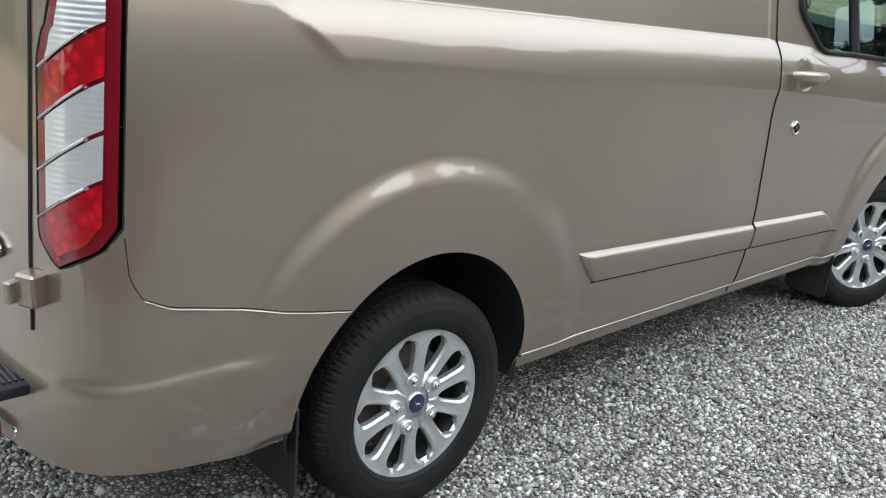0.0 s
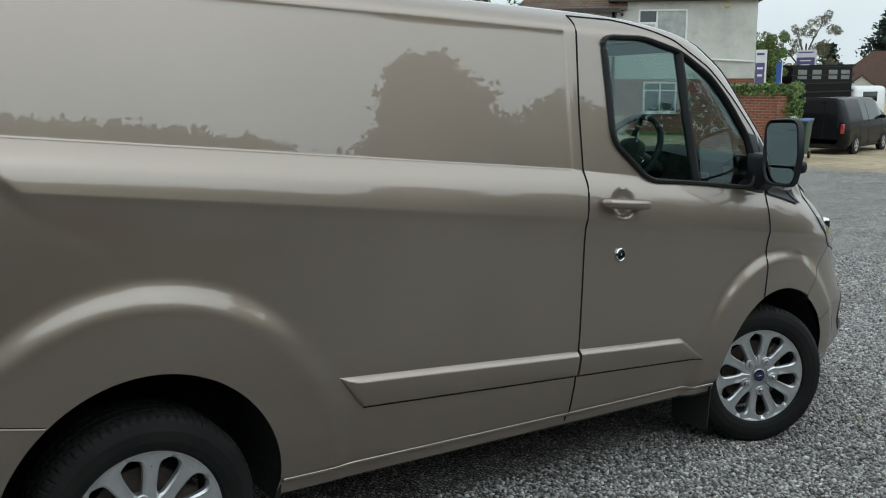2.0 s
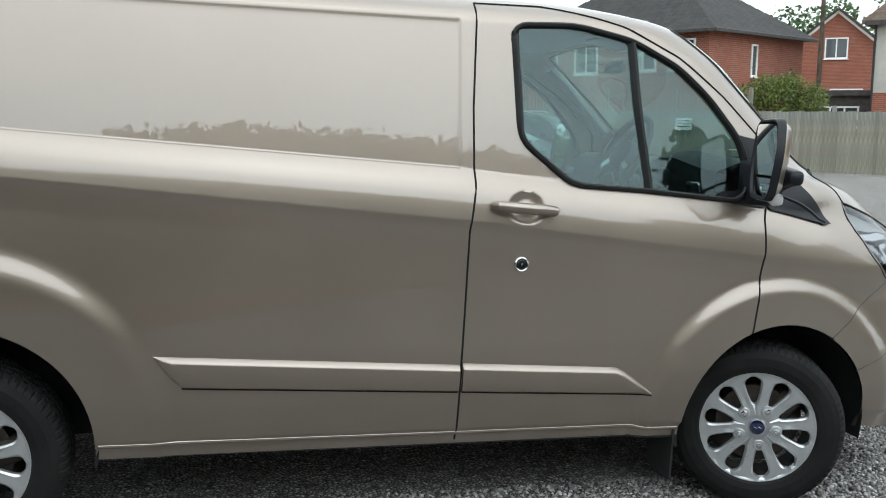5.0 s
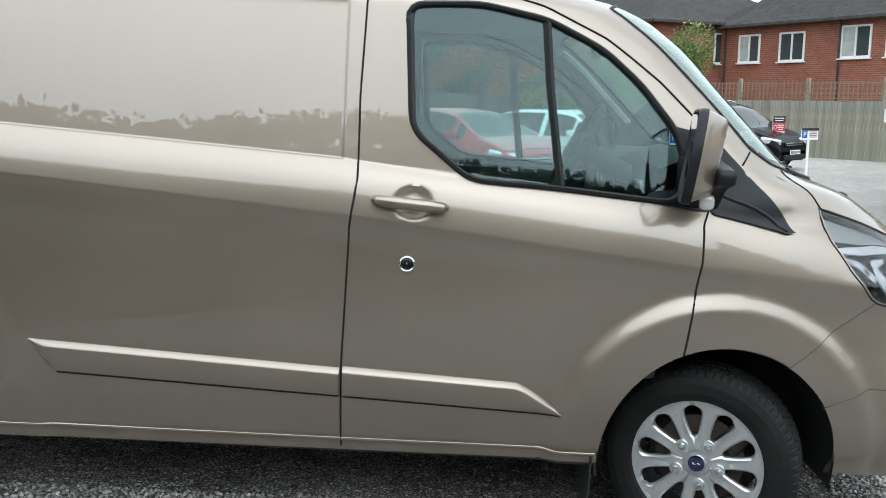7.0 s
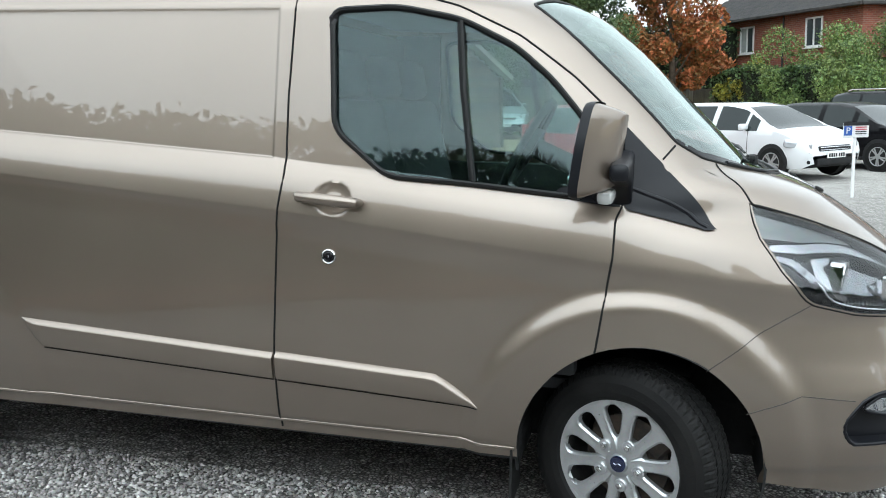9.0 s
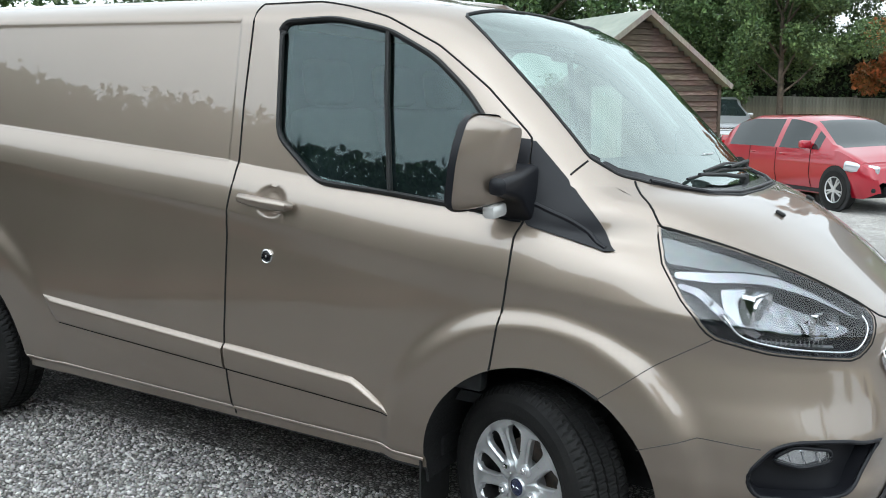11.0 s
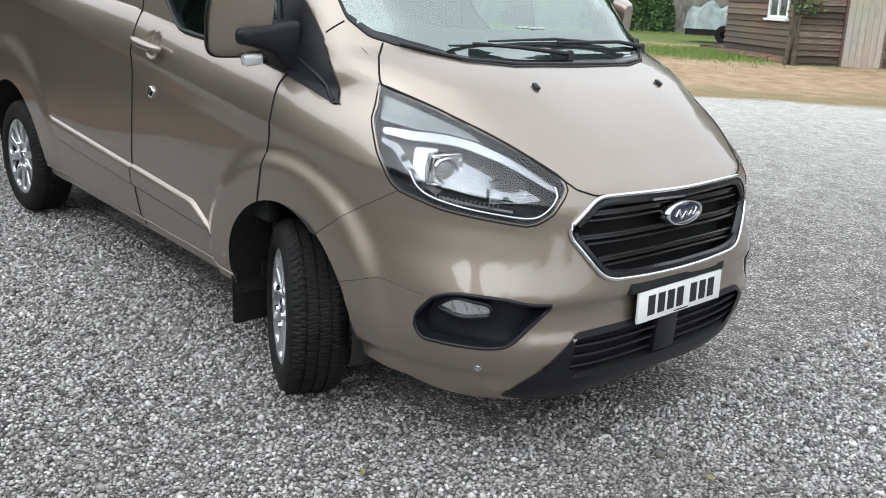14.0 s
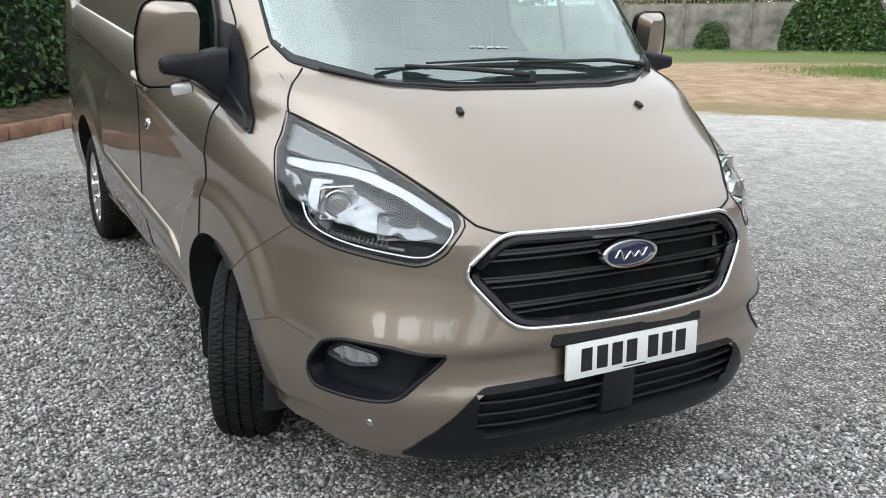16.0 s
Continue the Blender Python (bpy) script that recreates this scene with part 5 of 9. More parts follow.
both_sides("lamp_line", guide([(0.60, -0.855, 0.990), (0.64, -0.852, 0.945), (0.68, -0.832, 0.922), (0.76, -0.787, 0.904), (0.86, -0.712, 0.892), (0.935, -0.63, 0.886), (0.958, -0.588, 0.905), (0.968, -0.55, 0.95), (0.955, -0.545, 0.985)], 0.0035, -0.014), DRL, (wing, wing_l), "bright edge line")
both_sides("lamp_cheek", plate_on([(0.588, -0.838, 1.074), (0.66, -0.79, 1.078), (0.635, -0.825, 1.03), (0.65, -0.838, 0.975), (0.71, -0.81, 0.938), (0.695, -0.823, 0.926), (0.632, -0.852, 0.958), (0.602, -0.852, 1.01)], -0.024, 0.008), BRIGHT, (wing, wing_l), "bright curved cheek beside the projector")
both_sides("lamp_shell", plate_on([(0.635, -0.815, 1.055), (0.70, -0.757, 1.060), (0.80, -0.69, 1.008), (0.92, -0.595, 0.963), (0.943, -0.577, 0.945), (0.90, -0.655, 0.925), (0.80, -0.742, 0.932), (0.70, -0.80, 0.945), (0.645, -0.835, 0.985)], -0.05), SHELL, (wing, wing_l), "bright shell round both lamps")
LAMP_WAY = Vector((0.93, -0.33, -0.05)).normalized()


def projector(p, r, depth, lip):
    q, n = at_skin(p, -0.036)
    return lathe(bmesh.new(), [(r + lip, -0.02), (r + lip, 0.006), (r + lip * 0.6, 0.012), (r, 0.0), (r, -0.01)], 36, facing(q, LAMP_WAY))


def ball(p, r):
    q, n = at_skin(p, -0.036)
    return lathe(bmesh.new(), [(r * math.sin(a * math.pi / 16), r * 0.55 * math.cos(a * math.pi / 16) - 0.006) for a in range(9)], 32, facing(q, LAMP_WAY))


P1, P2 = (0.69, -0.785, 1.005), (0.865, -0.665, 0.962)


def lamp_box(p, w, h, steps):
    """A chrome frame of stepped, slanted faces round a lamp."""
    q, n = at_skin(p, -0.036)
    M = facing(q, LAMP_WAY)
    o = rounded([(-w, -h * 0.8), (w * 0.7, -h), (w, -h * 0.2), (w * 0.8, h), (-w * 0.8, h * 0.9)], 0.012, 3)
    bm = bmesh.new()
    rings = [[bm.verts.new(M @ Vector((a * k, b * k, d))) for a, b in o] for k, d in steps]
    for A, B in zip(rings, rings[1:]):
        for j in range(len(o)):
            bm.faces.new((A[j], A[(j + 1) % len(o)], B[(j + 1) % len(o)], B[j]))
    bm.faces.new(rings[-1])
    bmesh.ops.recalc_face_normals(bm, faces=bm.faces[:])
    return bm


both_sides("projector_housing", lambda: lamp_box(P1, 0.064, 0.058, ((1.0, -0.03), (1.0, 0.004), (0.95, 0.01), (0.88, 0.004), (0.80, -0.004), (0.74, -0.004), (0.68, -0.016))), CHROME, (wing, wing_l), "stepped chrome housing of the projector", False)
both_sides("projector_ring", lambda: projector(P1, 0.034, 0.03, 0.012), CHROME, (wing, wing_l), "chrome ring of the headlight projector")
both_sides("projector_lens", lambda: ball(P1, 0.034), material("projector_glass", (0.13, 0.135, 0.14), 0.04, 0.6, 1.0), (wing, wing_l))


def reflector(p, w, h):
    q, n = at_skin(p, -0.036)
    M = facing(q, Vector((0.9, -0.42, 0.0)).normalized())
    bm = bmesh.new()
    o = rounded([(-w, -h), (w * 0.75, -h * 0.9), (w, 0.0), (w * 0.6, h), (-w, h)], 0.012, 3)
    rings = [[bm.verts.new(M @ Vector((a * k, b * k, d))) for a, b in o] for k, d in ((1.08, -0.01), (1.05, 0.008), (0.97, 0.0), (0.7, -0.03), (0.35, -0.042))]
    for A, B in zip(rings, rings[1:]):
        for j in range(len(o)):
            bm.faces.new((A[j], A[(j + 1) % len(o)], B[(j + 1) % len(o)], B[j]))
    bm.faces.new(rings[-1])
    bmesh.ops.recalc_face_normals(bm, faces=bm.faces[:])
    return bm


both_sides("reflector", lambda: reflector(P2, 0.062, 0.038), CHROME, (wing, wing_l), "faceted chrome headlight reflector", False)
both_sides("lamp_trim", lambda: strip([(0.70, -0.815, 0.915), (0.80, -0.76, 0.905), (0.90, -0.67, 0.897)], 0.010, 0.6, -0.04, 0.02), VEIL, (wing, wing_l))


def ribs():
    bm = bmesh.new()
    for i in range(15):
        t = i / 14
        q, n = at_skin((0.69 + 0.17 * t, -0.81 + 0.11 * t, 0.921 - 0.008 * t), -0.026)
        box(bm, (0.004, 0.018, 0.008), facing(q, n), 0.0)
    return bm


both_sides("lamp_ribs", ribs, BRIGHT, (wing, wing_l), "", False)

# grille: black bars in a chrome frame, with the oval badge
gp = HOLES["grille"]
part("grille_back", patch(inset(gp, -0.3), 1.0, -0.085, both=True), GAP, bumper, "black mesh behind the grille")


def full_loop(points, lift):
    """A half line on the skin and its mirror image as one closed loop, faired across the middle."""
    half = on_line(points, lift, False, 0.02)
    loop = np.array(half + [(x, -y, z) for x, y, z in half[-2:0:-1]])
    near = np.abs(loop[:, 1]) < 0.33
    for _ in range(60):
        mean = (np.roll(loop, 1, 0) + np.roll(loop, -1, 0)) / 2
        loop[near] = 0.5 * loop[near] + 0.5 * mean[near]
    return [tuple(p) for p in loop]


part("grille_frame", tube(bmesh.new(), full_loop(GRILLE, 0.005), 0.0075, 10, True), CHROME, bumper, "chrome grille surround")
bm = bmesh.new()
for s in (1, -1):
    inner = [(x, y * 0.955, 0.81 + (z - 0.81) * 0.90) for x, y, z in GRILLE]
    tube(bm, on_line(inner, -0.012, False, 0.02, s < 0), 0.017, 8, False)
part("grille_inner_frame", bm, GLOSS_BLACK, bumper)
def nose_at(y, z, back):
    """A place behind the nose at a width and a height."""
    o = outline(z)[:NCN + 1]
    return (float(np.interp(abs(y), -o[:, 1], o[:, 0])) - back, y, z)


def nose_bar(z, y1, back, rise=0.0, n=33):
    return [nose_at(y, z + rise * (abs(y) / y1) ** 3, back) for y in np.linspace(-y1, y1, n)]


GRILLE_SATIN = varied("satin_black", (0.006, 0.006, 0.007), (0.010, 0.010, 0.011), 4, 0.24, 0, None, 0.01, 0.04)
for z, y1 in ((0.896, 0.462), (0.818, 0.49), (0.742, 0.43)):
    # a blade with two thin lips along its front
    bm = bmesh.new()
    for dz in (0.015, -0.013):
        tube(bm, nose_bar(z + dz, y1, 0.024, -0.006), 0.0055, 8, False)
    tube(bm, nose_bar(z + 0.001, y1, 0.040, -0.006), 0.0125, 8, False)
    part("grille_bar", bm, GRILLE_SATIN, bumper, "satin black grille blade with two lips")


def oval(r, h, ax=0.106, az=0.045):
    M = Matrix(((0, 0, 1, 1.088), (1, 0, 0, 0.0), (0, 1, 0, 0.872), (0, 0, 0, 1))) @ Matrix.Diagonal((ax, az, 1, 1))
    return lathe(bmesh.new(), list(zip(r, h)), 48, M)


part("badge_rim", oval((1.0, 1.0, 0.96, 0.86, 0.84), (-0.02, 0.008, 0.013, 0.012, 0.004)), CHROME, bumper, "chrome rim of the oval badge")
part("badge_face", oval((0.0, 0.6, 0.85), (0.014, 0.012, 0.006)), BADGE_BLUE, bumper, "plain dark blue oval badge")
bm = bmesh.new()
tube(bm, rounded_line([(1.1025, -0.062, 0.866), (1.1035, -0.046, 0.887), (1.1045, -0.03, 0.858), (1.105, -0.008, 0.88), (1.105, 0.008, 0.864), (1.105, 0.024, 0.878), (1.1045, 0.038, 0.863), (1.1035, 0.056, 0.888)], 4), 0.0038, 8)
part("badge_stroke", bm, CHROME, bumper)

# fog lamps in their black pockets
fp = HOLES["fog"]
both_sides("fog_pocket", depth_patch(inset(fp, -0.3), -0.05), BLACK_TRIM, (bumper, bumper), "black plastic fog lamp pocket")
both_sides("fog_pocket_wall", lambda: wall_between(fp, 0.0, -0.05, True, 0.6), BLACK_TRIM, (bumper, bumper))
both_sides("fog_pocket_edge", lambda: tube(bmesh.new(), on_line(densed(FOG), -0.002, True, 0.02), 0.007, 8, True), BLACK_TRIM, (bumper, bumper))
fog_out = rounded([(0.775, -0.868, 0.578), (0.835, -0.835, 0.622), (0.935, -0.77, 0.608), (0.945, -0.762, 0.575), (0.86, -0.825, 0.556)], 0.02, 3)
both_sides("fog_lamp", lambda: patch(poly(densed(fog_out, True, 0.012)), 0.5, -0.022), DRL, (bumper, bumper), "fog lamp with chrome reflector")
both_sides("fog_lens", lambda: patch(poly(densed(fog_out, True, 0.012)), 0.5, -0.012), LENS, (bumper, bumper))
both_sides("fog_bezel", lambda: tube(bmesh.new(), on_line(densed(fog_out, True, 0.012), -0.014, True, 0.012), 0.006, 8, True), BLACK_TRIM, (bumper, bumper))
for i in range(3):
    def fog_rib(t=(i + 0.5) / 3):
        q, n = at_skin((0.81 + 0.11 * t, -0.852 + 0.075 * t, 0.588), -0.014)
        return box(bmesh.new(), (0.005, 0.036, 0.006), facing(q, n) @ pose(0, 0, 0, 0, 0, 24), 0.0)
    both_sides("fog_rib", fog_rib, SATIN, (bumper, bumper), "", False)

# lower intake, lip and parking sensors
ip = HOLES["intake"]
part("intake_back", patch(inset(ip, -0.3), 1.0, -0.06, both=True), LINER, bumper, "black lower intake")
bm = bmesh.new()
rim_a, rim_b = ([bm.verts.new(p) for p in full_loop(INTAKE, d)] for d in (0.001, -0.07))
for k in range(len(rim_a)):
    bm.faces.new((rim_a[k - 1], rim_a[k], rim_b[k], rim_b[k - 1]))
part("intake_wall", bm, LINER, bumper)
lip = closed_half([(1.1, 0, 0.517), (1.1, -0.232, 0.517), (1.082, -0.49, 0.517), (1.05, -0.55, 0.455), (0.99, -0.65, 0.335), (0.95, -0.70, 0.272), (1.0, -0.5, 0.266), (1.05, 0, 0.266)])
ring_patch = patch(lip, 1.0, 0.004, both=True)
kill = []
for fce in ring_patch.faces:
    c = fce.calc_center_median()
    if 0.345 < c.z < 0.497 and abs(c.y) < 0.50 + (c.z - 0.345) * 0.1 - max(0, 0.40 - c.z) * 0.6:
        kill.append(fce)
bmesh.ops.delete(ring_patch, geom=kill, context="FACES")
part("lower_lip", ring_patch, BLACK_TRIM, bumper, "grained black lower bumper insert")
for z in (0.375, 0.415, 0.455):
    part("intake_bar", tube(bmesh.new(), nose_bar(z, 0.56, 0.014, 0.015), 0.009, 8, False, 0.7), BLACK_TRIM, bumper)
# added near-black slab closes the view through, standing in for shade behind the bars
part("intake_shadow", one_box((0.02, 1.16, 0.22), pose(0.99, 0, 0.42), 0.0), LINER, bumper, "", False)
part("intake_block", one_box((0.05, 0.13, 0.14), pose(1.075, 0.0, 0.425), 0.01, 2), BLACK_TRIM, bumper)


def sensor():
    q, n = at_skin((0.91, -0.774, 0.391))
    return lathe(bmesh.new(), [(0.0, 0.004), (0.009, 0.004), (0.0095, 0.001), (0.0125, 0.0015), (0.0135, -0.002)], 24, facing(q, n))


both_sides("parking_sensor", sensor, SATIN, (bumper, bumper), "round parking sensor")

# number plate: its characters stand as plain bars
plate = part("number_plate", one_box((0.012, 0.53, 0.112), pose(1.112, 0.035, 0.560, 0, -4, 0.8), 0.004, 2), PLATE_WHITE, van, "white front number plate with dark bars")
part("plate_bracket", one_box((0.03, 0.60, 0.045), pose(1.095, 0.02, 0.634, 0, -4, 0.8), 0.010), LINER, plate, "black plate bracket")
part("plate_seat", one_box((0.03, 0.50, 0.09), pose(1.097, 0.035, 0.560, 0, -4, 0.8), 0.006), BLACK_TRIM, plate)
INK = material("plate_ink", (0.012, 0.012, 0.014), 0.4)
for i, x in enumerate((-0.185, -0.125, -0.066, -0.008, 0.079, 0.138, 0.196)):
    part("plate_bar", one_box((0.0025, 0.041, 0.072), pose(1.112, 0.035, 0.560, 0, -4, 0.8) @ pose(0.0066, x - 0.005, 0.002)), INK, plate, "", False)
part("plate_frame_line", one_box((0.002, 0.09, 0.004), pose(1.112, 0.035, 0.560, 0, -4, 0.8) @ pose(0.0066, 0.0, -0.047)), INK, plate, "", False)

# bonnet: washer jets, raised edges; wipers at the screen's foot
both_sides("washer_jet", lambda: one_box((0.034, 0.02, 0.012), facing(*at_skin((0.66, -0.36, 1.255), 0.006)) @ pose(0, 0, 0, 0, 0, 90), 0.005, 2), SEAL, (bonnet, bonnet), "black washer jet")


def wiper(root, tip, elbow, blade0, blade1):
    bm = bmesh.new()
    tube(bm, [root, elbow, tip], [0.010, 0.0075, 0.006], 8)
    lathe(bm, [(0.0, 0.016), (0.012, 0.013), (0.016, 0.0), (0.018, -0.03)], 16, Matrix.Translation(root))
    w = part("wiper_arm", bm, SEAL, van, "black wiper arm")
    bm = bmesh.new()
    tube(bm, [blade0, [(a + b) / 2 + d for a, b, d in zip(blade0, blade1, (0, 0, 0.012))], blade1], [0.0045, 0.0075, 0.0045], 8, False, 0.8)
    part("wiper_blade", bm, SEAL, w)


def on_screen(y, z, lift):
    x = float(nose_x(np.array(z)))
    q, n = at_skin((x - 0.25 * y * y, -abs(y), z), lift)
    return Vector((q.x, q.y if y < 0 else -q.y, q.z))


wiper(on_screen(0.66, 1.343, 0.016), on_screen(0.02, 1.372, 0.016), on_screen(0.42, 1.358, 0.024), on_screen(0.36, 1.364, 0.012), on_screen(-0.34, 1.364, 0.012))
wiper(on_screen(0.04, 1.330, 0.016), on_screen(-0.42, 1.350, 0.016), on_screen(-0.2, 1.342, 0.024), on_screen(0.42, 1.338, 0.012), on_screen(-0.52, 1.342, 0.012))
bm = bmesh.new()
P = on_line([(0.52, 0, 1.312), (0.515, -0.3, 1.312), (0.46, -0.5, 1.322), (0.38, -0.60, 1.34), (0.30, -0.685, 1.355)], 0.004, False, 0.03)
tube(bm, [(x, -y, z) for x, y, z in P[::-1]] + P[1:], 0.008, 8)
part("cowl", bm, BLACK_TRIM, van, "black plastic cowl")
bm = bmesh.new()
for y in (-0.05, -0.02, 0.02, 0.05, 0.08):
    q = on_screen(y - 0.08, 1.43, 0.002)
    box(bm, (0.004, 0.022, 0.006), Matrix.Translation(q))
part("screen_sticker", bm, WHITE, ws, "", False)

# tail lamps: red, with clear bands
tp = HOLES["tail"]
CLEAR = material("lamp_clear", (0.62, 0.62, 0.63), 0.12, 0.45, 1.0)
rib = nd(CLEAR, "ShaderNodeTexWave", Scale=26.0, Distortion=0.0)
rib.bands_direction = "Z"
tie(CLEAR, coords(CLEAR), rib.inputs["Vector"])
bump(CLEAR, rib.outputs["Fac"], 0.16, 0.004)
rib2 = nd(RED_LENS, "ShaderNodeTexVoronoi", Scale=38.0)
tie(RED_LENS, coords(RED_LENS), rib2.inputs["Vector"])
bump(RED_LENS, rib2.outputs["Distance"], 0.25, 0.004)
base(RED_LENS, ramp(RED_LENS, rib2.outputs["Distance"], [(0.1, (0.46, 0.006, 0.014)), (0.6, (0.26, 0.004, 0.010))]))
DARK_RED = material("dark_red_lens", (0.135, 0.004, 0.01), 0.12, 0.0, 1.0)
both_sides("tail_lamp", depth_patch(inset(tp, 0.35), 0.003), DARK_RED, (side_panel, side_panel_l), "tall red tail lamp with clear bands")
both_sides("tail_gap", lambda: tube(bmesh.new(), on_line(densed(TAIL), -0.003, True, 0.03), 0.0035, 6, True), GAP, (side_panel, side_panel_l))


def tail_cell(z0, z1, slant=0.085):
    """The part of the lamp's face between two slanted heights."""
    bm = patch(inset(tp, 1.25), 0.25, 0.007)
    k = slant / 0.13
    for h, way in ((z0, 1), (z1, -1)):
        bmesh.ops.bisect_plane(bm, geom=bm.verts[:] + bm.edges[:] + bm.faces[:], plane_co=(0, -0.79, h), plane_no=(0, k * way, way), clear_inner=True)
    return bm


for z0, z1, mt, lb in ((0.80, 0.975, RED_LENS, "bright red lens"), (0.985, 1.075, CLEAR, "clear ribbed lens"), (1.085, 1.18, CLEAR, "clear ribbed lens"), (1.19, 1.285, RED_LENS, "bright red lens"), (1.295, 1.8, CLEAR, "clear ribbed lens")):
    both_sides("lamp_cell", lambda: tail_cell(z0, z1), mt, (side_panel, side_panel_l), lb)
for zc in (0.98, 1.08, 1.185, 1.29):
    both_sides("lamp_divider", lambda: tube(bmesh.new(), on_line([(-3.878, -0.802, zc + 0.008), (-3.86, -0.86, zc + 0.046), (-3.828, -0.922, zc + 0.086)], 0.006, False, 0.02), 0.0065, 8, False, 0.6), CHROME, (side_panel, side_panel_l), "bright slanted divider")

# rear hinge, step and reflector
both_sides("door_hinge", lambda: box(one_box((0.05, 0.055, 0.075), pose(-3.905, -0.80, 0.83, 0, 0, 25), 0.006, 1), (0.07, 0.02, 0.05), pose(-3.925, -0.775, 0.825, 0, 0, 25), 0.004), PAINT, (rear_door, rear_door), "painted rear door hinge", False)
part("bumper_step", one_box((0.10, 1.55, 0.03), pose(-3.965, 0, 0.585), 0.01, 2), BLACK_TRIM, rear_bumper, "black ribbed bumper step")
bm = bmesh.new()
for i in range(7):
    box(bm, (0.006, 1.5, 0.006), pose(-4.005 + 0.013 * i, 0, 0.601))
part("step_rib", bm, BLACK_TRIM, rear_bumper)
both_sides("rear_reflector", lambda: one_box((0.012, 0.16, 0.045), pose(-3.972, -0.60, 0.455, 0, 0, 4), 0.004), RED_LENS, (rear_bumper, rear_bumper), "red reflector")
both_sides("rear_sensor", lambda: lathe(bmesh.new(), [(0.0, 0.004), (0.0125, 0.003), (0.0135, -0.004)], 20, facing(*at_skin((-3.945, -0.70, 0.45)))), SATIN, (rear_bumper, rear_bumper))
part("rear_badge", lathe(bmesh.new(), [(0, 0.01), (0.6, 0.01), (1.0, 0.0), (1.0, -0.01)], 32, Matrix(((0, 0, -1, -3.925), (-1, 0, 0, -0.56), (0, 1, 0, 0.87), (0, 0, 0, 1))) @ Matrix.Diagonal((0.075, 0.032, 1, 1))), CHROME, rear_door, "oval chrome badge")

# ---- the cab seen through the glass ----
bm = bmesh.new()
secs = []
for y in np.linspace(-0.80, 0.80, 15):
    k = 1 - 0.10 * (abs(y) / 0.8) ** 3
    hood = 0.045 * math.exp(-((y + 0.42) / 0.2) ** 2)
    secs.append([bm.verts.new((x * k, y, z)) for x, z in ((0.34, 1.31), (0.15, 1.38 + hood * 0.3), (-0.10, 1.385 + hood), (-0.20, 1.35 + hood), (-0.22, 1.16), (-0.15, 1.0), (-0.12, 0.72), (0.25, 0.62))])
for A, B in zip(secs, secs[1:]):
    for j in range(7):
        bm.faces.new((A[j], A[j + 1], B[j + 1], B[j]))
bmesh.ops.recalc_face_normals(bm, faces=bm.faces[:])
dash = part("dashboard", bm, CABIN, van, "black moulded dashboard")
part("centre_screen", one_box((0.02, 0.22, 0.13), pose(-0.235, -0.02, 1.45, 0, -12, 0), 0.01, 2), GLOSS_BLACK, dash, "upright display on the dashboard")
for y in (-0.70, -0.14, 0.16, 0.70):
    part("air_vent", one_box((0.02, 0.11, 0.07), pose(-0.222, y, 1.27, 0, -8, 0), 0.012, 2), SATIN, dash)
bm = bmesh.new()
SW = pose(-0.42, -0.42, 1.395, 0, -62, 0)
ringp = [SW @ Vector((0.185 * math.cos(a), 0.185 * math.sin(a), 0)) for a in np.linspace(0, 2 * math.pi, 40, endpoint=False)]
tube(bm, ringp, 0.0155, 10, True)
lathe(bm, [(0.0, 0.035), (0.05, 0.03), (0.075, 0.01), (0.078, -0.03), (0.0, -0.03)], 24, SW)
for a in (0, 130, 230):
    box(bm, (0.12, 0.035, 0.018), SW @ pose(0, 0, 0, 0, 0, a) @ pose(0.12, 0, 0), 0.006)
tube(bm, [SW @ Vector((0, 0, -0.02)), (-0.18, -0.42, 1.29)], 0.04, 12)
part("steering_wheel", bm, CABIN, van, "black three-spoke steering wheel")
for a in (115, 245):
    part("spoke_trim", one_box((0.07, 0.03, 0.006), SW @ pose(0, 0, 0, 0, 0, a) @ pose(0.11, 0, 0.012), 0.003), SATIN, van, "silver steering wheel trim")


def seat(y, width):
    bm = bmesh.new()
    box(bm, (0.50, width, 0.16), pose(-0.80, y, 0.92, 0, -6, 0), 0.05, 3)
    box(bm, (0.15, width * 0.96, 0.64), pose(-1.09, y, 1.24, 0, -14, 0), 0.05, 3)
    s = part("seat", bm, FABRIC, van, "dark grey fabric cab seat")
    n = 1 if width < 0.6 else 2
    for i in range(n):
        yy = y if n == 1 else y + (i - 0.5) * width * 0.5
        part("headrest", one_box((0.10, 0.27, 0.19), pose(-1.18, yy, 1.66, 0, -10, 0), 0.04, 3), FABRIC, s)
    return s


seat(-0.42, 0.50)
seat(0.33, 0.92)
part("bulkhead", one_box((0.03, 1.66, 1.5), pose(-1.29, 0, 1.12), 0.0), CABIN, van, "dark steel bulkhead behind the seats")
part("cab_floor", one_box((1.5, 1.6, 0.04), pose(-0.55, 0, 0.56), 0.0), CABIN, van)
part("headlining", one_box((0.85, 1.4, 0.03), pose(-0.88, 0, 1.925, 0, 1, 0), 0.01), HEADLINING, van, "pale grey headlining")
for s in (1, -1):
    part("pillar_trim", strip([(0.02, -0.80, 1.52), (-0.16, -0.79, 1.70), (-0.36, -0.735, 1.86)], 0.035, 0.6, -0.055) if s > 0 else tube(bmesh.new(), on_line([(0.02, -0.80, 1.52), (-0.16, -0.79, 1.70), (-0.36, -0.735, 1.86)], -0.055, False, 0.03, True), 0.035, 8, False, 0.6), HEADLINING, van)
    bm = bmesh.new()
    box(bm, (1.0, 0.06, 0.62), pose(-0.66, s * -0.885, 0.93), 0.02, 2)
    part("door_card", bm, CABIN, van, "black inner door panel")
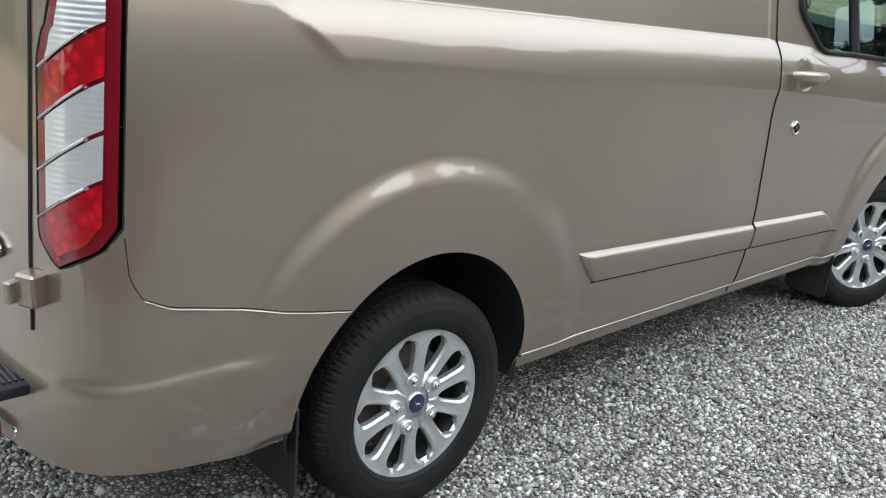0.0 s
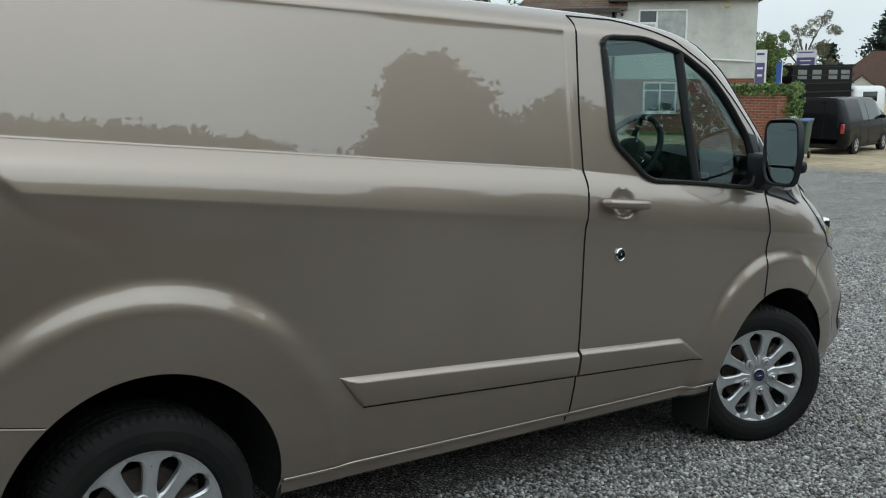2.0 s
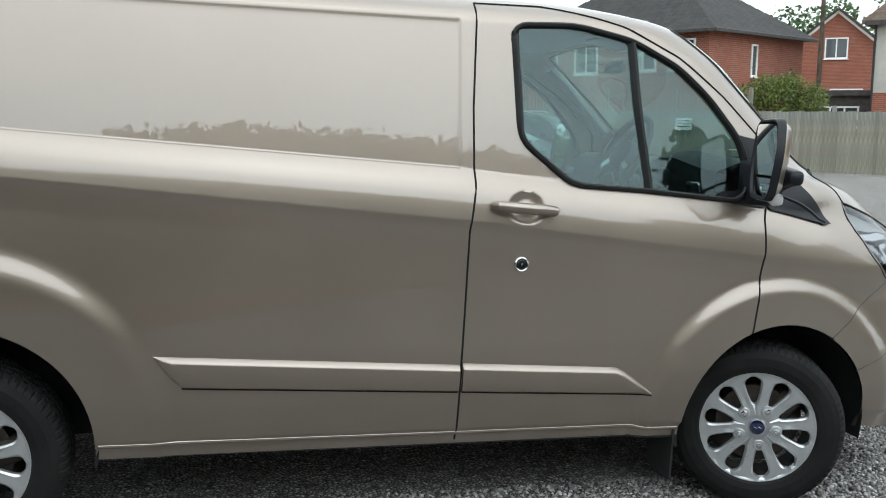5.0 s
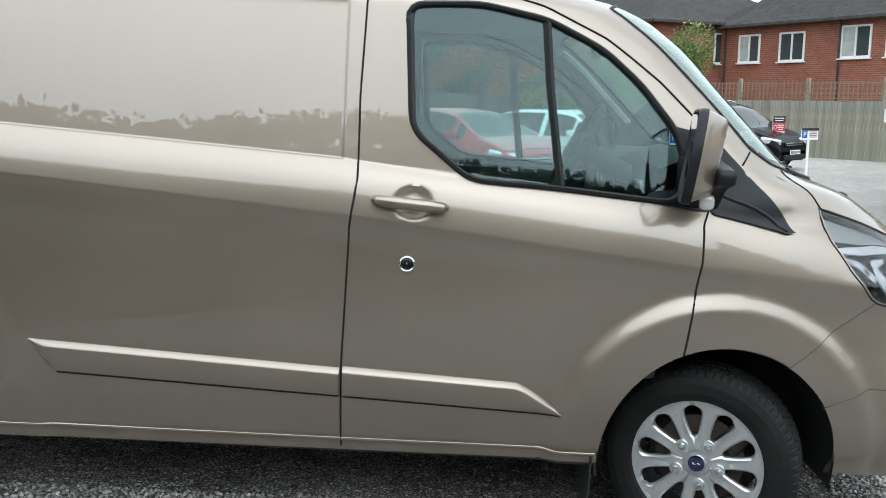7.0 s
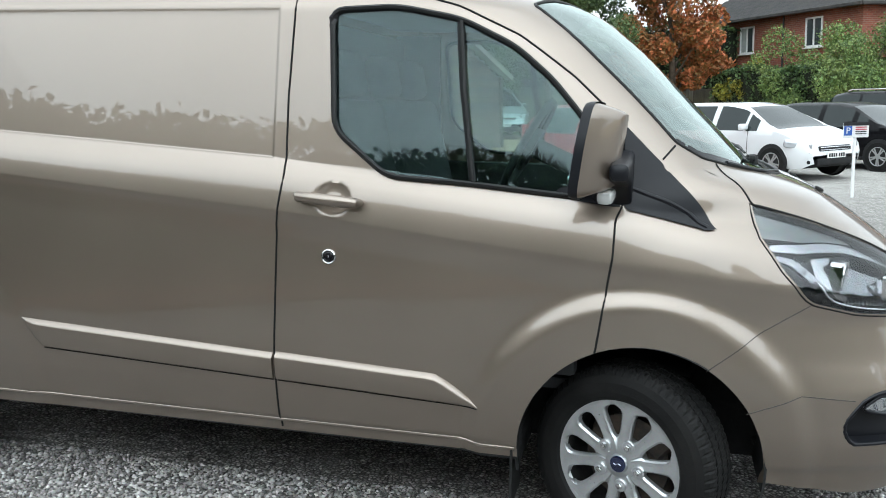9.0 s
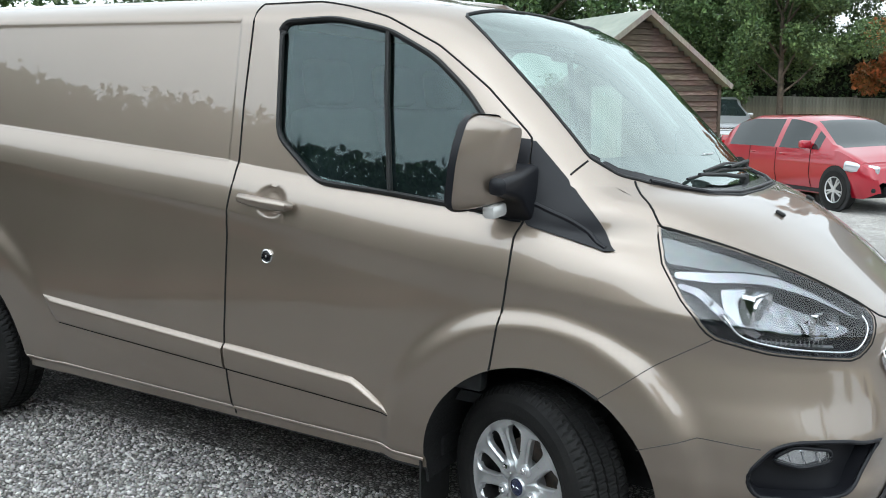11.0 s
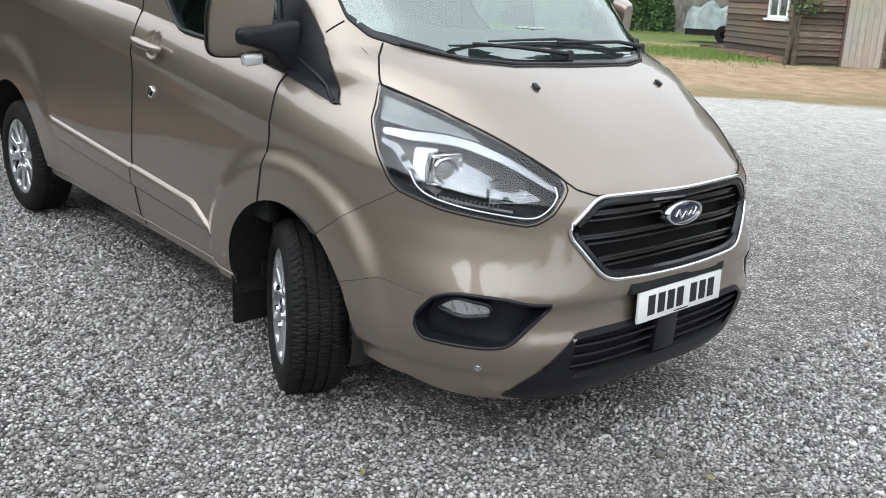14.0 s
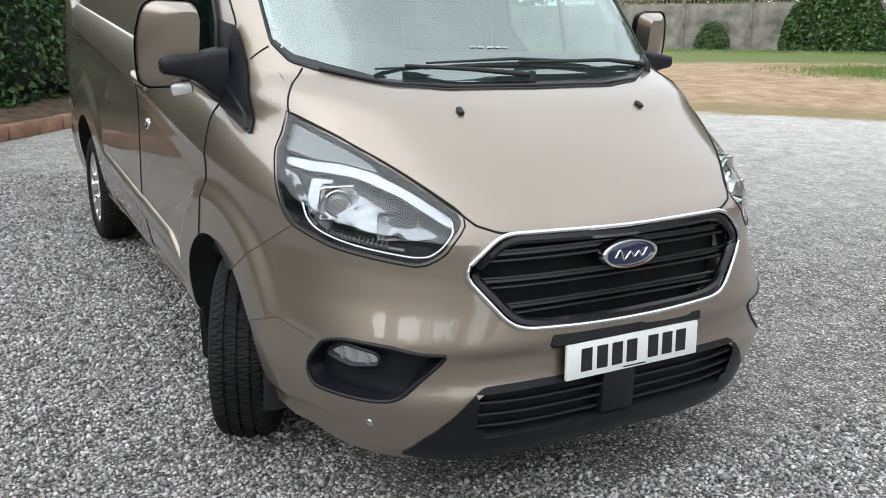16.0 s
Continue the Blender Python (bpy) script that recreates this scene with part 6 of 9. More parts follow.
for s in (1, -1):
    part("door_pillar_trim", one_box((0.24, 0.02, 1.0), pose(-1.2, s * -0.812, 1.40, s * -6, 0, 0), 0.0), CABIN, van, "dark door pillar trim", False)
part("rear_view_mirror", one_box((0.03, 0.20, 0.06), pose(-0.30, 0.0, 1.80), 0.012, 2), GLOSS_BLACK, van)
for s in (1,):
    part("sun_visor", one_box((0.16, 0.45, 0.015), pose(-0.45, s * -0.42, 1.88, 0, 14, 0), 0.006), HEADLINING, van)
bm = bmesh.new()
tube(bm, [(-0.20, -0.76, 1.18), (-0.21, -0.73, 1.20), (-0.21, -0.62, 1.20), (-0.2, -0.59, 1.16)], 0.006, 6)
part("vent_trim", bm, SATIN, van)

# ---- materials of the surroundings ----
def leaf_material(name, dark, light):
    m = material(name, dark, 0.55)
    g = nd(m, "ShaderNodeNewGeometry")
    col = ramp(m, g.outputs["Random Per Island"], [(0.0, dark), (0.6, tuple((a + b) / 2 for a, b in zip(dark, light))), (1.0, light)])
    base(m, mixc(m, 0.3, col, noise_tex(m, 1.2, 3).outputs["Color"], "SOFT_LIGHT"))
    b = m.node_tree.nodes["Principled BSDF"]
    b.inputs["Transmission Weight"].default_value = 0.0
    b.inputs["Subsurface Weight"].default_value = 0.0
    return m


LEAF_HEDGE = leaf_material("hedge_leaf", (0.014, 0.04, 0.014), (0.07, 0.14, 0.035))
LEAF_DARK = leaf_material("dark_leaf", (0.024, 0.054, 0.017), (0.12, 0.19, 0.06))
LEAF_GREEN = leaf_material("green_leaf", (0.055, 0.10, 0.025), (0.23, 0.32, 0.09))
LEAF_SHRUB = leaf_material("shrub_leaf", (0.04, 0.065, 0.014), (0.22, 0.25, 0.045))
LEAF_MID = leaf_material("mid_green_leaf", (0.03, 0.062, 0.02), (0.15, 0.22, 0.07))
LEAF_BROWN = leaf_material("bronze_leaf", (0.05, 0.055, 0.025), (0.19, 0.17, 0.075))
LEAF_RED = leaf_material("autumn_leaf", (0.13, 0.085, 0.02), (0.5, 0.15, 0.05))
LEAF_GOLD = leaf_material("yellow_leaf", (0.12, 0.13, 0.015), (0.33, 0.31, 0.04))
LEAF_PINE = leaf_material("conifer_leaf", (0.008, 0.022, 0.014), (0.03, 0.06, 0.035))
BARK = varied("bark", (0.05, 0.04, 0.03), (0.12, 0.095, 0.07), 6, 0.9, 0.6, 40, 0.02)


def plane_coords(m):
    """The x and z of an object as a flat pair, for things laid along a wall."""
    sep = nd(m, "ShaderNodeSeparateXYZ")
    tie(m, coords(m), sep.inputs[0])
    com = nd(m, "ShaderNodeCombineXYZ")
    run = nd(m, "ShaderNodeMath")
    tie(m, sep.outputs[0], run.inputs[0])
    tie(m, sep.outputs[1], run.inputs[1])
    tie(m, run.outputs[0], com.inputs[0])
    tie(m, sep.outputs[2], com.inputs[1])
    return com.outputs[0]


def brickwork(name, a, b, mortar):
    m = material(name, a, 0.9)
    t = nd(m, "ShaderNodeTexBrick", Scale=1.0, Mortar_Size=0.008, Brick_Width=0.225, Row_Height=0.075, Mortar_Smooth=0.2)
    t.inputs["Color1"].default_value, t.inputs["Color2"].default_value, t.inputs["Mortar"].default_value = (*a, 1), (*b, 1), (*mortar, 1)
    tie(m, plane_coords(m), t.inputs["Vector"])
    st = noise_tex(m, 0.7, 6, 0.6)
    col = mixc(m, map_range(m, st.outputs[0], 0.4, 0.75, 0.0, 0.45), t.outputs["Color"], tuple(c * 0.55 for c in a))
    base(m, mixc(m, 0.35, col, noise_tex(m, 22, 3).outputs["Color"], "SOFT_LIGHT"))
    bump(m, t.outputs["Fac"], 0.5, -0.01)
    return m


BRICK_RED = brickwork("red_brick", (0.30, 0.092, 0.055), (0.21, 0.066, 0.042), (0.27, 0.20, 0.16))
BRICK_WALL = brickwork("weathered_brick", (0.34, 0.12, 0.065), (0.22, 0.08, 0.05), (0.36, 0.28, 0.2))


def render_coat(name, c):
    m = material(name, c, 0.92)
    a, b, f = noise_tex(m, 0.6, 6, 0.65), noise_tex(m, 3.0, 5, 0.6), noise_tex(m, 60, 3)
    col = ramp(m, a.outputs[0], [(0.3, tuple(x * 0.72 for x in c)), (0.55, c), (0.8, tuple(min(1, x * 1.08) for x in c))])
    col = mixc(m, map_range(m, b.outputs[0], 0.55, 0.75, 0.0, 0.3), col, (0.3, 0.3, 0.25))
    base(m, col)
    bump(m, f.outputs[0], 0.35, 0.006)
    return m


RENDER_WHITE = render_coat("painted_render", (0.60, 0.60, 0.56))
RENDER_GREY = render_coat("grey_pebbledash", (0.45, 0.44, 0.41))


def tiles(name, a, b, row=0.11, lichen=(0.13, 0.125, 0.09)):
    m = material(name, a, 0.85)
    t = nd(m, "ShaderNodeTexBrick", Scale=1.0, Mortar_Size=0.006, Brick_Width=0.17, Row_Height=row)
    t.inputs["Color1"].default_value, t.inputs["Color2"].default_value, t.inputs["Mortar"].default_value = (*a, 1), (*b, 1), (*(x * 0.3 for x in a), 1)
    sep = nd(m, "ShaderNodeSeparateXYZ")
    tie(m, coords(m), sep.inputs[0])
    com = nd(m, "ShaderNodeCombineXYZ")
    tie(m, sep.outputs[0], com.inputs[0])
    tie(m, sep.outputs[1], com.inputs[1])
    tie(m, com.outputs[0], t.inputs["Vector"])
    moss = noise_tex(m, 1.5, 6, 0.65)
    col = mixc(m, map_range(m, moss.outputs[0], 0.5, 0.72, 0.0, 0.7), t.outputs["Color"], lichen)
    base(m, mixc(m, 0.3, col, noise_tex(m, 14, 3).outputs["Color"], "SOFT_LIGHT"))
    saw = nd(m, "ShaderNodeTexWave", Scale=1.0 / row / 2 * 0.32)
    saw.wave_profile, saw.bands_direction = "SAW", "Y"
    tie(m, com.outputs[0], saw.inputs["Vector"])
    bump(m, saw.outputs["Fac"], 0.6, 0.03)
    return m


TILE_BROWN = tiles("brown_tiles", (0.16, 0.105, 0.075), (0.11, 0.075, 0.055))
TILE_GREY = tiles("grey_tiles", (0.036, 0.034, 0.034), (0.052, 0.048, 0.047), 0.25, (0.06, 0.056, 0.048))
TILE_RUST = tiles("russet_tiles", (0.105, 0.055, 0.038), (0.08, 0.044, 0.033), 0.11, (0.08, 0.066, 0.05))
FELT = varied("roof_felt", (0.23, 0.26, 0.22), (0.32, 0.34, 0.29), 1.5, 0.9, 0.2, 60)
UPVC = varied("white_window_frame", (0.72, 0.73, 0.72), (0.8, 0.8, 0.79), 4, 0.4)
PANE_DARK = material("house_pane", (0.05, 0.06, 0.065), 0.06, 0.0, 0.5)
NET = varied("white_net", (0.55, 0.57, 0.57), (0.68, 0.70, 0.70), 5, 0.8)
CURTAIN = varied("net_curtain", (0.30, 0.33, 0.315), (0.45, 0.47, 0.45), 2.5, 0.5)
FASCIA = varied("dark_fascia", (0.03, 0.028, 0.028), (0.06, 0.055, 0.05), 5, 0.6)
PIPE = material("rain_pipe", (0.02, 0.02, 0.022), 0.5)


def old_wood(name, c0, c1, c2, upright=False, spread=0.55):
    m = material(name, c0, 0.88)
    mp = nd(m, "ShaderNodeMapping")
    mp.inputs["Scale"].default_value = (14.0, 14.0, 1.2) if upright else (1.2, 14.0, 14.0)
    tie(m, coords(m), mp.inputs["Vector"])
    g = noise_tex(m, 2.2, 7, 0.65, mp.outputs[0])
    info = nd(m, "ShaderNodeObjectInfo")
    col = ramp(m, g.outputs[0], [(0.25, c0), (0.5, c1), (0.78, c2)])
    col = mixc(m, map_range(m, info.outputs["Random"], 0, 1, 0.0, spread), col, tuple(x * 0.55 for x in c0))
    base(m, mixc(m, 0.4, col, noise_tex(m, 0.9, 4).outputs["Color"], "SOFT_LIGHT"))
    bump(m, g.outputs[0], 0.5, 0.01)
    return m


PLANK = old_wood("weathered_plank", (0.05, 0.035, 0.027), (0.165, 0.12, 0.095), (0.34, 0.275, 0.23), False, 0.85)
DOOR_WOOD = old_wood("bleached_door", (0.31, 0.28, 0.23), (0.42, 0.39, 0.33), (0.50, 0.47, 0.41), True, 0.15)
FENCE_WOOD = old_wood("grey_fence_board", (0.16, 0.14, 0.115), (0.28, 0.25, 0.21), (0.39, 0.36, 0.31), True, 0.4)
TRELLIS = old_wood("trellis_wood", (0.17, 0.125, 0.085), (0.28, 0.215, 0.15), (0.38, 0.30, 0.22), True, 0.4)
CONCRETE = varied("stained_concrete", (0.10, 0.092, 0.08), (0.27, 0.25, 0.22), 1.6, 0.9, 0.3, 30, 0.01)
TARP = varied("grey_green_tarpaulin", (0.20, 0.25, 0.24), (0.30, 0.36, 0.34), 3, 0.42, 0.5, 16, 0.03)
BIN_GREEN = varied("green_bin", (0.012, 0.045, 0.022), (0.02, 0.06, 0.03), 3, 0.45)
BIN_BLUE = varied("blue_lid", (0.02, 0.05, 0.17), (0.03, 0.07, 0.22), 3, 0.45)
CAR_GLASS = material("car_glass", (0.012, 0.018, 0.018), 0.04, 0.0, 0.1, 1.0, 0.45)
CAR_BLACK = material("black_car_paint", (0.004, 0.004, 0.005), 0.25, 0.0, 0.12, 1.0, 0.1)
CAR_WHITE = material("white_car_paint", (0.72, 0.73, 0.74), 0.3, 0.0, 1.0)
CAR_RED = material("red_car_paint", (0.33, 0.006, 0.02), 0.28, 0.2, 1.0)
CAR_SILVER = material("silver_car_paint", (0.35, 0.36, 0.37), 0.3, 0.6, 1.0)
LAMP_GREY = material("far_headlamp", (0.55, 0.57, 0.6), 0.12, 0.5, 1.0)
SIGN_RED = material("sign_red", (0.42, 0.02, 0.04), 0.5)
SIGN_BLUE = material("sign_blue", (0.03, 0.09, 0.35), 0.5)
SIGN_PURPLE = material("sign_purple", (0.10, 0.09, 0.22), 0.5)
SIGN_WHITE = varied("sign_white", (0.72, 0.72, 0.72), (0.78, 0.78, 0.78), 6, 0.5)
KERB = varied("kerb_brick", (0.16, 0.085, 0.055), (0.27, 0.16, 0.11), 4, 0.9, 0.5, 25, 0.02)
SOIL = varied("leaf_litter", (0.05, 0.035, 0.022), (0.13, 0.09, 0.055), 9, 0.95, 0.8, 30, 0.03)

# ---- plants ----
def leaf_mesh(name, centres, size, mat, parent=None, seed=1, flat=0.0, label="", long=1.6):
    """Many small folded leaves, each of four corners, at the given places."""
    rng = np.random.default_rng(seed)
    n = len(centres)
    d = rng.normal(size=(n, 3))
    d[:, 2] *= 1 - flat
    d /= np.linalg.norm(d, axis=1, keepdims=True)
    e = np.cross(d, rng.normal(size=(n, 3)))
    e /= np.linalg.norm(e, axis=1, keepdims=True) + 1e-9
    s = (size * 0.54 * rng.uniform(0.6, 1.35, n))[:, None]
    k = np.cross(d, e) * s * 0.18
    a, b = d * s * long * 0.5, e * s * 0.5
    C = np.asarray(centres)
    V = np.stack([C - a, C + b + k, C + a, C - b + k], 1).reshape(-1, 3)
    F = np.arange(4 * n).reshape(-1, 4)
    me = bpy.data.meshes.new(name)
    me.from_pydata(V.tolist(), [], F.tolist())
    me.materials.append(mat)
    ob = new(name, me)
    if parent is not None:
        ob.parent = parent
    return tagged(ob, label)


def clumps(rng, blobs, n, shell=0.55):
    """Places within round clumps, denser towards their outsides."""
    blobs = np.array(blobs, float)
    w = blobs[:, 3] ** 2
    pick = rng.choice(len(blobs), n, p=w / w.sum())
    u = rng.normal(size=(n, 3))
    u /= np.linalg.norm(u, axis=1, keepdims=True)
    r = (shell + (1 - shell) * rng.random(n) ** 0.6) * rng.uniform(0.85, 1.12, n)
    return blobs[pick, :3] + u * (blobs[pick, 3] * r)[:, None]


def tree(x, y, height, spread, mat, label, leaves=5000, size=0.16, trunk=0.16, seed=1, bare=0.3, open_crown=0.0):
    """Tapered trunk, forking limbs and a crown of many clumps of leaves."""
    rng = np.random.default_rng(seed)
    z0 = float(ground_z(x, y))
    t = thing("tree", label, "tree", Matrix.Translation((x, y, z0 - 0.03)))
    bm = bmesh.new()
    tube(bm, [(0, 0, 0), (0.05 * spread * rng.normal() * 0.4, 0.03, height * 0.35), (0.08 * rng.normal(), 0.1 * rng.normal(), height * 0.8)], [trunk * 1.3, trunk, trunk * 0.3], 10)
    blobs = []
    for i in range(11):
        a = 2.4 * i + rng.random()
        h = height * (bare + (0.92 - bare) * (i + 0.5) / 11)
        f = (h / height - bare) / (1 - bare)
        reach = spread * (0.45 + 0.55 * math.sin(math.pi * min(1, f * 0.85 + 0.12))) * rng.uniform(0.7, 1.05)
        tip = (math.cos(a) * reach * 0.7, math.sin(a) * reach * 0.7, h + 0.08 * height)
        tube(bm, [(0, 0, h * 0.75), (tip[0] * 0.5, tip[1] * 0.5, h * 0.95), tip], [trunk * 0.45, trunk * 0.3, trunk * 0.12], 6)
        for j in range(4):
            q = np.array(tip) + rng.normal(size=3) * spread * 0.22
            blobs.append((*q, spread * rng.uniform(0.16, 0.30) * (1 - 0.35 * open_crown)))
    part("trunk", bm, BARK, t)
    leaf_mesh("crown", clumps(rng, blobs, int(leaves * 3.0)), size, mat, t, seed)
    return t


def conifer(x, y, height, spread, label, leaves=5000, seed=1, size=0.2):
    rng = np.random.default_rng(seed)
    t = thing("conifer", label, "tree", Matrix.Translation((x, y, float(ground_z(x, y)) - 0.03)))
    bm = bmesh.new()
    tube(bm, [(0, 0, 0), (0, 0, height * 0.95)], [0.2, 0.03], 10)
    pts = []
    tiers = 16
    for i in range(tiers):
        f = i / tiers
        z = height * (0.10 + 0.88 * f)
        reach = spread * (1 - f) ** 0.8 + 0.1
        for k in range(9):
            a = 2 * math.pi * (k / 9 + 0.07 * i) + rng.normal() * 0.15
            rr = reach * rng.uniform(0.55, 1.2)
            tip = Vector((math.cos(a) * rr, math.sin(a) * rr, z - 0.15 * rr + 0.25))
            tube(bm, [(0, 0, z), tip], [0.03, 0.008], 5)
            m = max(3, int(leaves / tiers / 9))
            s = rng.random(m) ** 0.7
            pts.append(np.outer(s, np.array(tip) - (0, 0, z)) + (0, 0, z) + rng.normal(size=(m, 3)) * (0.10 + 0.12 * (1 - f)) * max(1.0, height / 5.0) * np.array((1, 1, 0.6)))
    part("trunk", bm, BARK, t)
    leaf_mesh("crown", np.vstack(pts), size, LEAF_PINE, t, seed, 0.5)
    return t


def hedge(name, path, depth, heights, mat, label, per_m, size, seed, lean=0.0):
    """A clipped but ragged hedge along a line: woody stems and near-black boxes for its inner shade, leaves on its
    faces and top.
    """
    rng = np.random.default_rng(seed)
    P = np.array(path, float)
    L = np.concatenate([[0], np.cumsum(np.hypot(*np.diff(P, axis=0).T))])
    t = thing(name, label, "hedge")
    n = int(L[-1] * per_m)
    s = rng.random(n) * L[-1]
    c = np.stack([np.interp(s, L, P[:, 0]), np.interp(s, L, P[:, 1])], 1)
    d = np.stack([np.interp(s + 0.05, L, P[:, 0]), np.interp(s + 0.05, L, P[:, 1])], 1) - np.stack([np.interp(s - 0.05, L, P[:, 0]), np.interp(s - 0.05, L, P[:, 1])], 1)
    d /= np.linalg.norm(d, axis=1, keepdims=True) + 1e-9
    nrm = np.stack([-d[:, 1], d[:, 0]], 1)
    H = np.interp(s, np.linspace(0, L[-1], len(heights)), heights)
    lump = np.array([noise.noise(Vector((a * 0.8, 3.1 * seed, 0))) for a in s]) * 0.16
    v = rng.random(n)
    bulge = np.array([noise.noise(Vector((a * 1.3, h * 1.4, seed * 2.0))) for a, h in zip(s, v * H)]) * 0.28
    u = rng.choice([-1, 1], n) * (0.5 * depth + bulge - 0.25 * rng.random(n) ** 2)
    top = rng.random(n) < 0.22
    u = np.where(top, (rng.random(n) - 0.5) * depth, u)
    z = np.where(top, H + lump, v * (H + lump)) + rng.normal(size=n) * 0.06
    C = np.column_stack([c + nrm * u[:, None], ground_z(c[:, 0], c[:, 1]) + np.maximum(z, 0.05)])
    leaf_mesh("foliage", C, size, mat, t, seed)
    # near-black boxes fill the inside, standing in for shade between the leaves
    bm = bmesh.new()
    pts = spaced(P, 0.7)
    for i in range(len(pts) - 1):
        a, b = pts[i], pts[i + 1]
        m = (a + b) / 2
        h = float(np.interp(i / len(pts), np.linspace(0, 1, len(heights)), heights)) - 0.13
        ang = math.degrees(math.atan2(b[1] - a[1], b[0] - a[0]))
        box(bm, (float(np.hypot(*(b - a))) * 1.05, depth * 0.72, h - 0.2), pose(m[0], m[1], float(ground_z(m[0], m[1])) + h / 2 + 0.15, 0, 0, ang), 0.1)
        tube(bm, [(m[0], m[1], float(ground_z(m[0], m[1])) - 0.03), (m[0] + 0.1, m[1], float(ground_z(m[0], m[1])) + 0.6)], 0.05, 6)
    part("stems_and_shade", bm, material(name + "_shade", (0.012, 0.016, 0.008), 0.95), t)
    return t


# the hedge behind the van's tail and the camera's back, with its raised kerb
U = Vector((0.753, -0.658, 0))
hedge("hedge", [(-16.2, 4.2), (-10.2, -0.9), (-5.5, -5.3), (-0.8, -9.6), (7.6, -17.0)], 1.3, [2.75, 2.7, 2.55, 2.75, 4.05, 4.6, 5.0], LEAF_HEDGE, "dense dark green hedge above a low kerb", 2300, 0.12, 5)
for i in range(16):
    c = Vector((-11.2, 2.1, 0)) + U * (0.92 * i)
    c.z = float(ground_z(c.x, c.y)) + 0.07
    bm = one_box((0.90, 0.16, 0.17), pose(0, 0, 0, random.uniform(-3, 3), 0, random.uniform(-2, 2)), 0.03, 2)
    kb = part("kerb_block", bm, KERB, None, "red-brown kerb block edging the hedge bed")
    kb.matrix_basis = Matrix.Translation(c) @ pose(0, 0, 0, 0, 0, math.degrees(math.atan2(U.y, U.x)))
    tagged(kb, category="kerb", group="kerb round the hedge bed")
bm = bmesh.new()
cols = []
for i in range(60):
    row = []
    for j in range(5):
        p = Vector((-11.6, 2.5, 0)) + U * (0.28 * i) + Vector((-0.658, -0.753, 0)) * (0.08 + 0.55 * j)
        row.append(bm.verts.new((p.x, p.y, float(ground_z(p.x, p.y)) + 0.05 + 0.06 * j + 0.05 * noise.noise(p * 2.0))))
    cols.append(row)
for A, B in zip(cols, cols[1:]):
    for j in range(4):
        bm.faces.new((A[j], B[j], B[j + 1], A[j + 1]))
part("planting_bed", bm, SOIL, None, "bare soil bed strewn with dead leaves")
tagged(bpy.data.objects["planting_bed"], category="flower bed", kind="structure")

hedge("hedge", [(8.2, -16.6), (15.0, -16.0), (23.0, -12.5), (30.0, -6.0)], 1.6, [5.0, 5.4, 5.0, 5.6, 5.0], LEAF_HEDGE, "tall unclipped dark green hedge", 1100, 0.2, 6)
conifer(11.5, -18.5, 8.8, 5.6, "broad dark conifer beyond the hedge", 30000, 3, 0.3)
tree(17, -22, 8.2, 4.6, LEAF_DARK, "rounded dark green tree beyond the hedge", 6500, 0.24, 0.2, 4)
for x, y, h, k in ((16.5, -15.5, 6.2, 61), (21.5, -13.5, 6.0, 62), (26.5, -10.5, 6.6, 63), (31.0, -7.5, 6.4, 64)):
    tree(x, y, h, 3.6, LEAF_DARK, "rounded dark green tree beyond the hedge", 4200, 0.26, 0.2, k, 0.15)
tree(26, -20, 6.5, 3.5, LEAF_DARK, "rounded dark green tree beyond the hedge", 3500, 0.26, 0.2, 5)


# ---- walls, windows and roofs ----
def wall_panel(name, length, height, depth, mat, parent, m, label=""):
    """A straight wall: x along it, its face at y = 0, its thickness behind."""
    return part(name, one_box((length, depth, height), Matrix.Translation((length / 2, depth / 2, height / 2))), mat, parent, label, False, m)


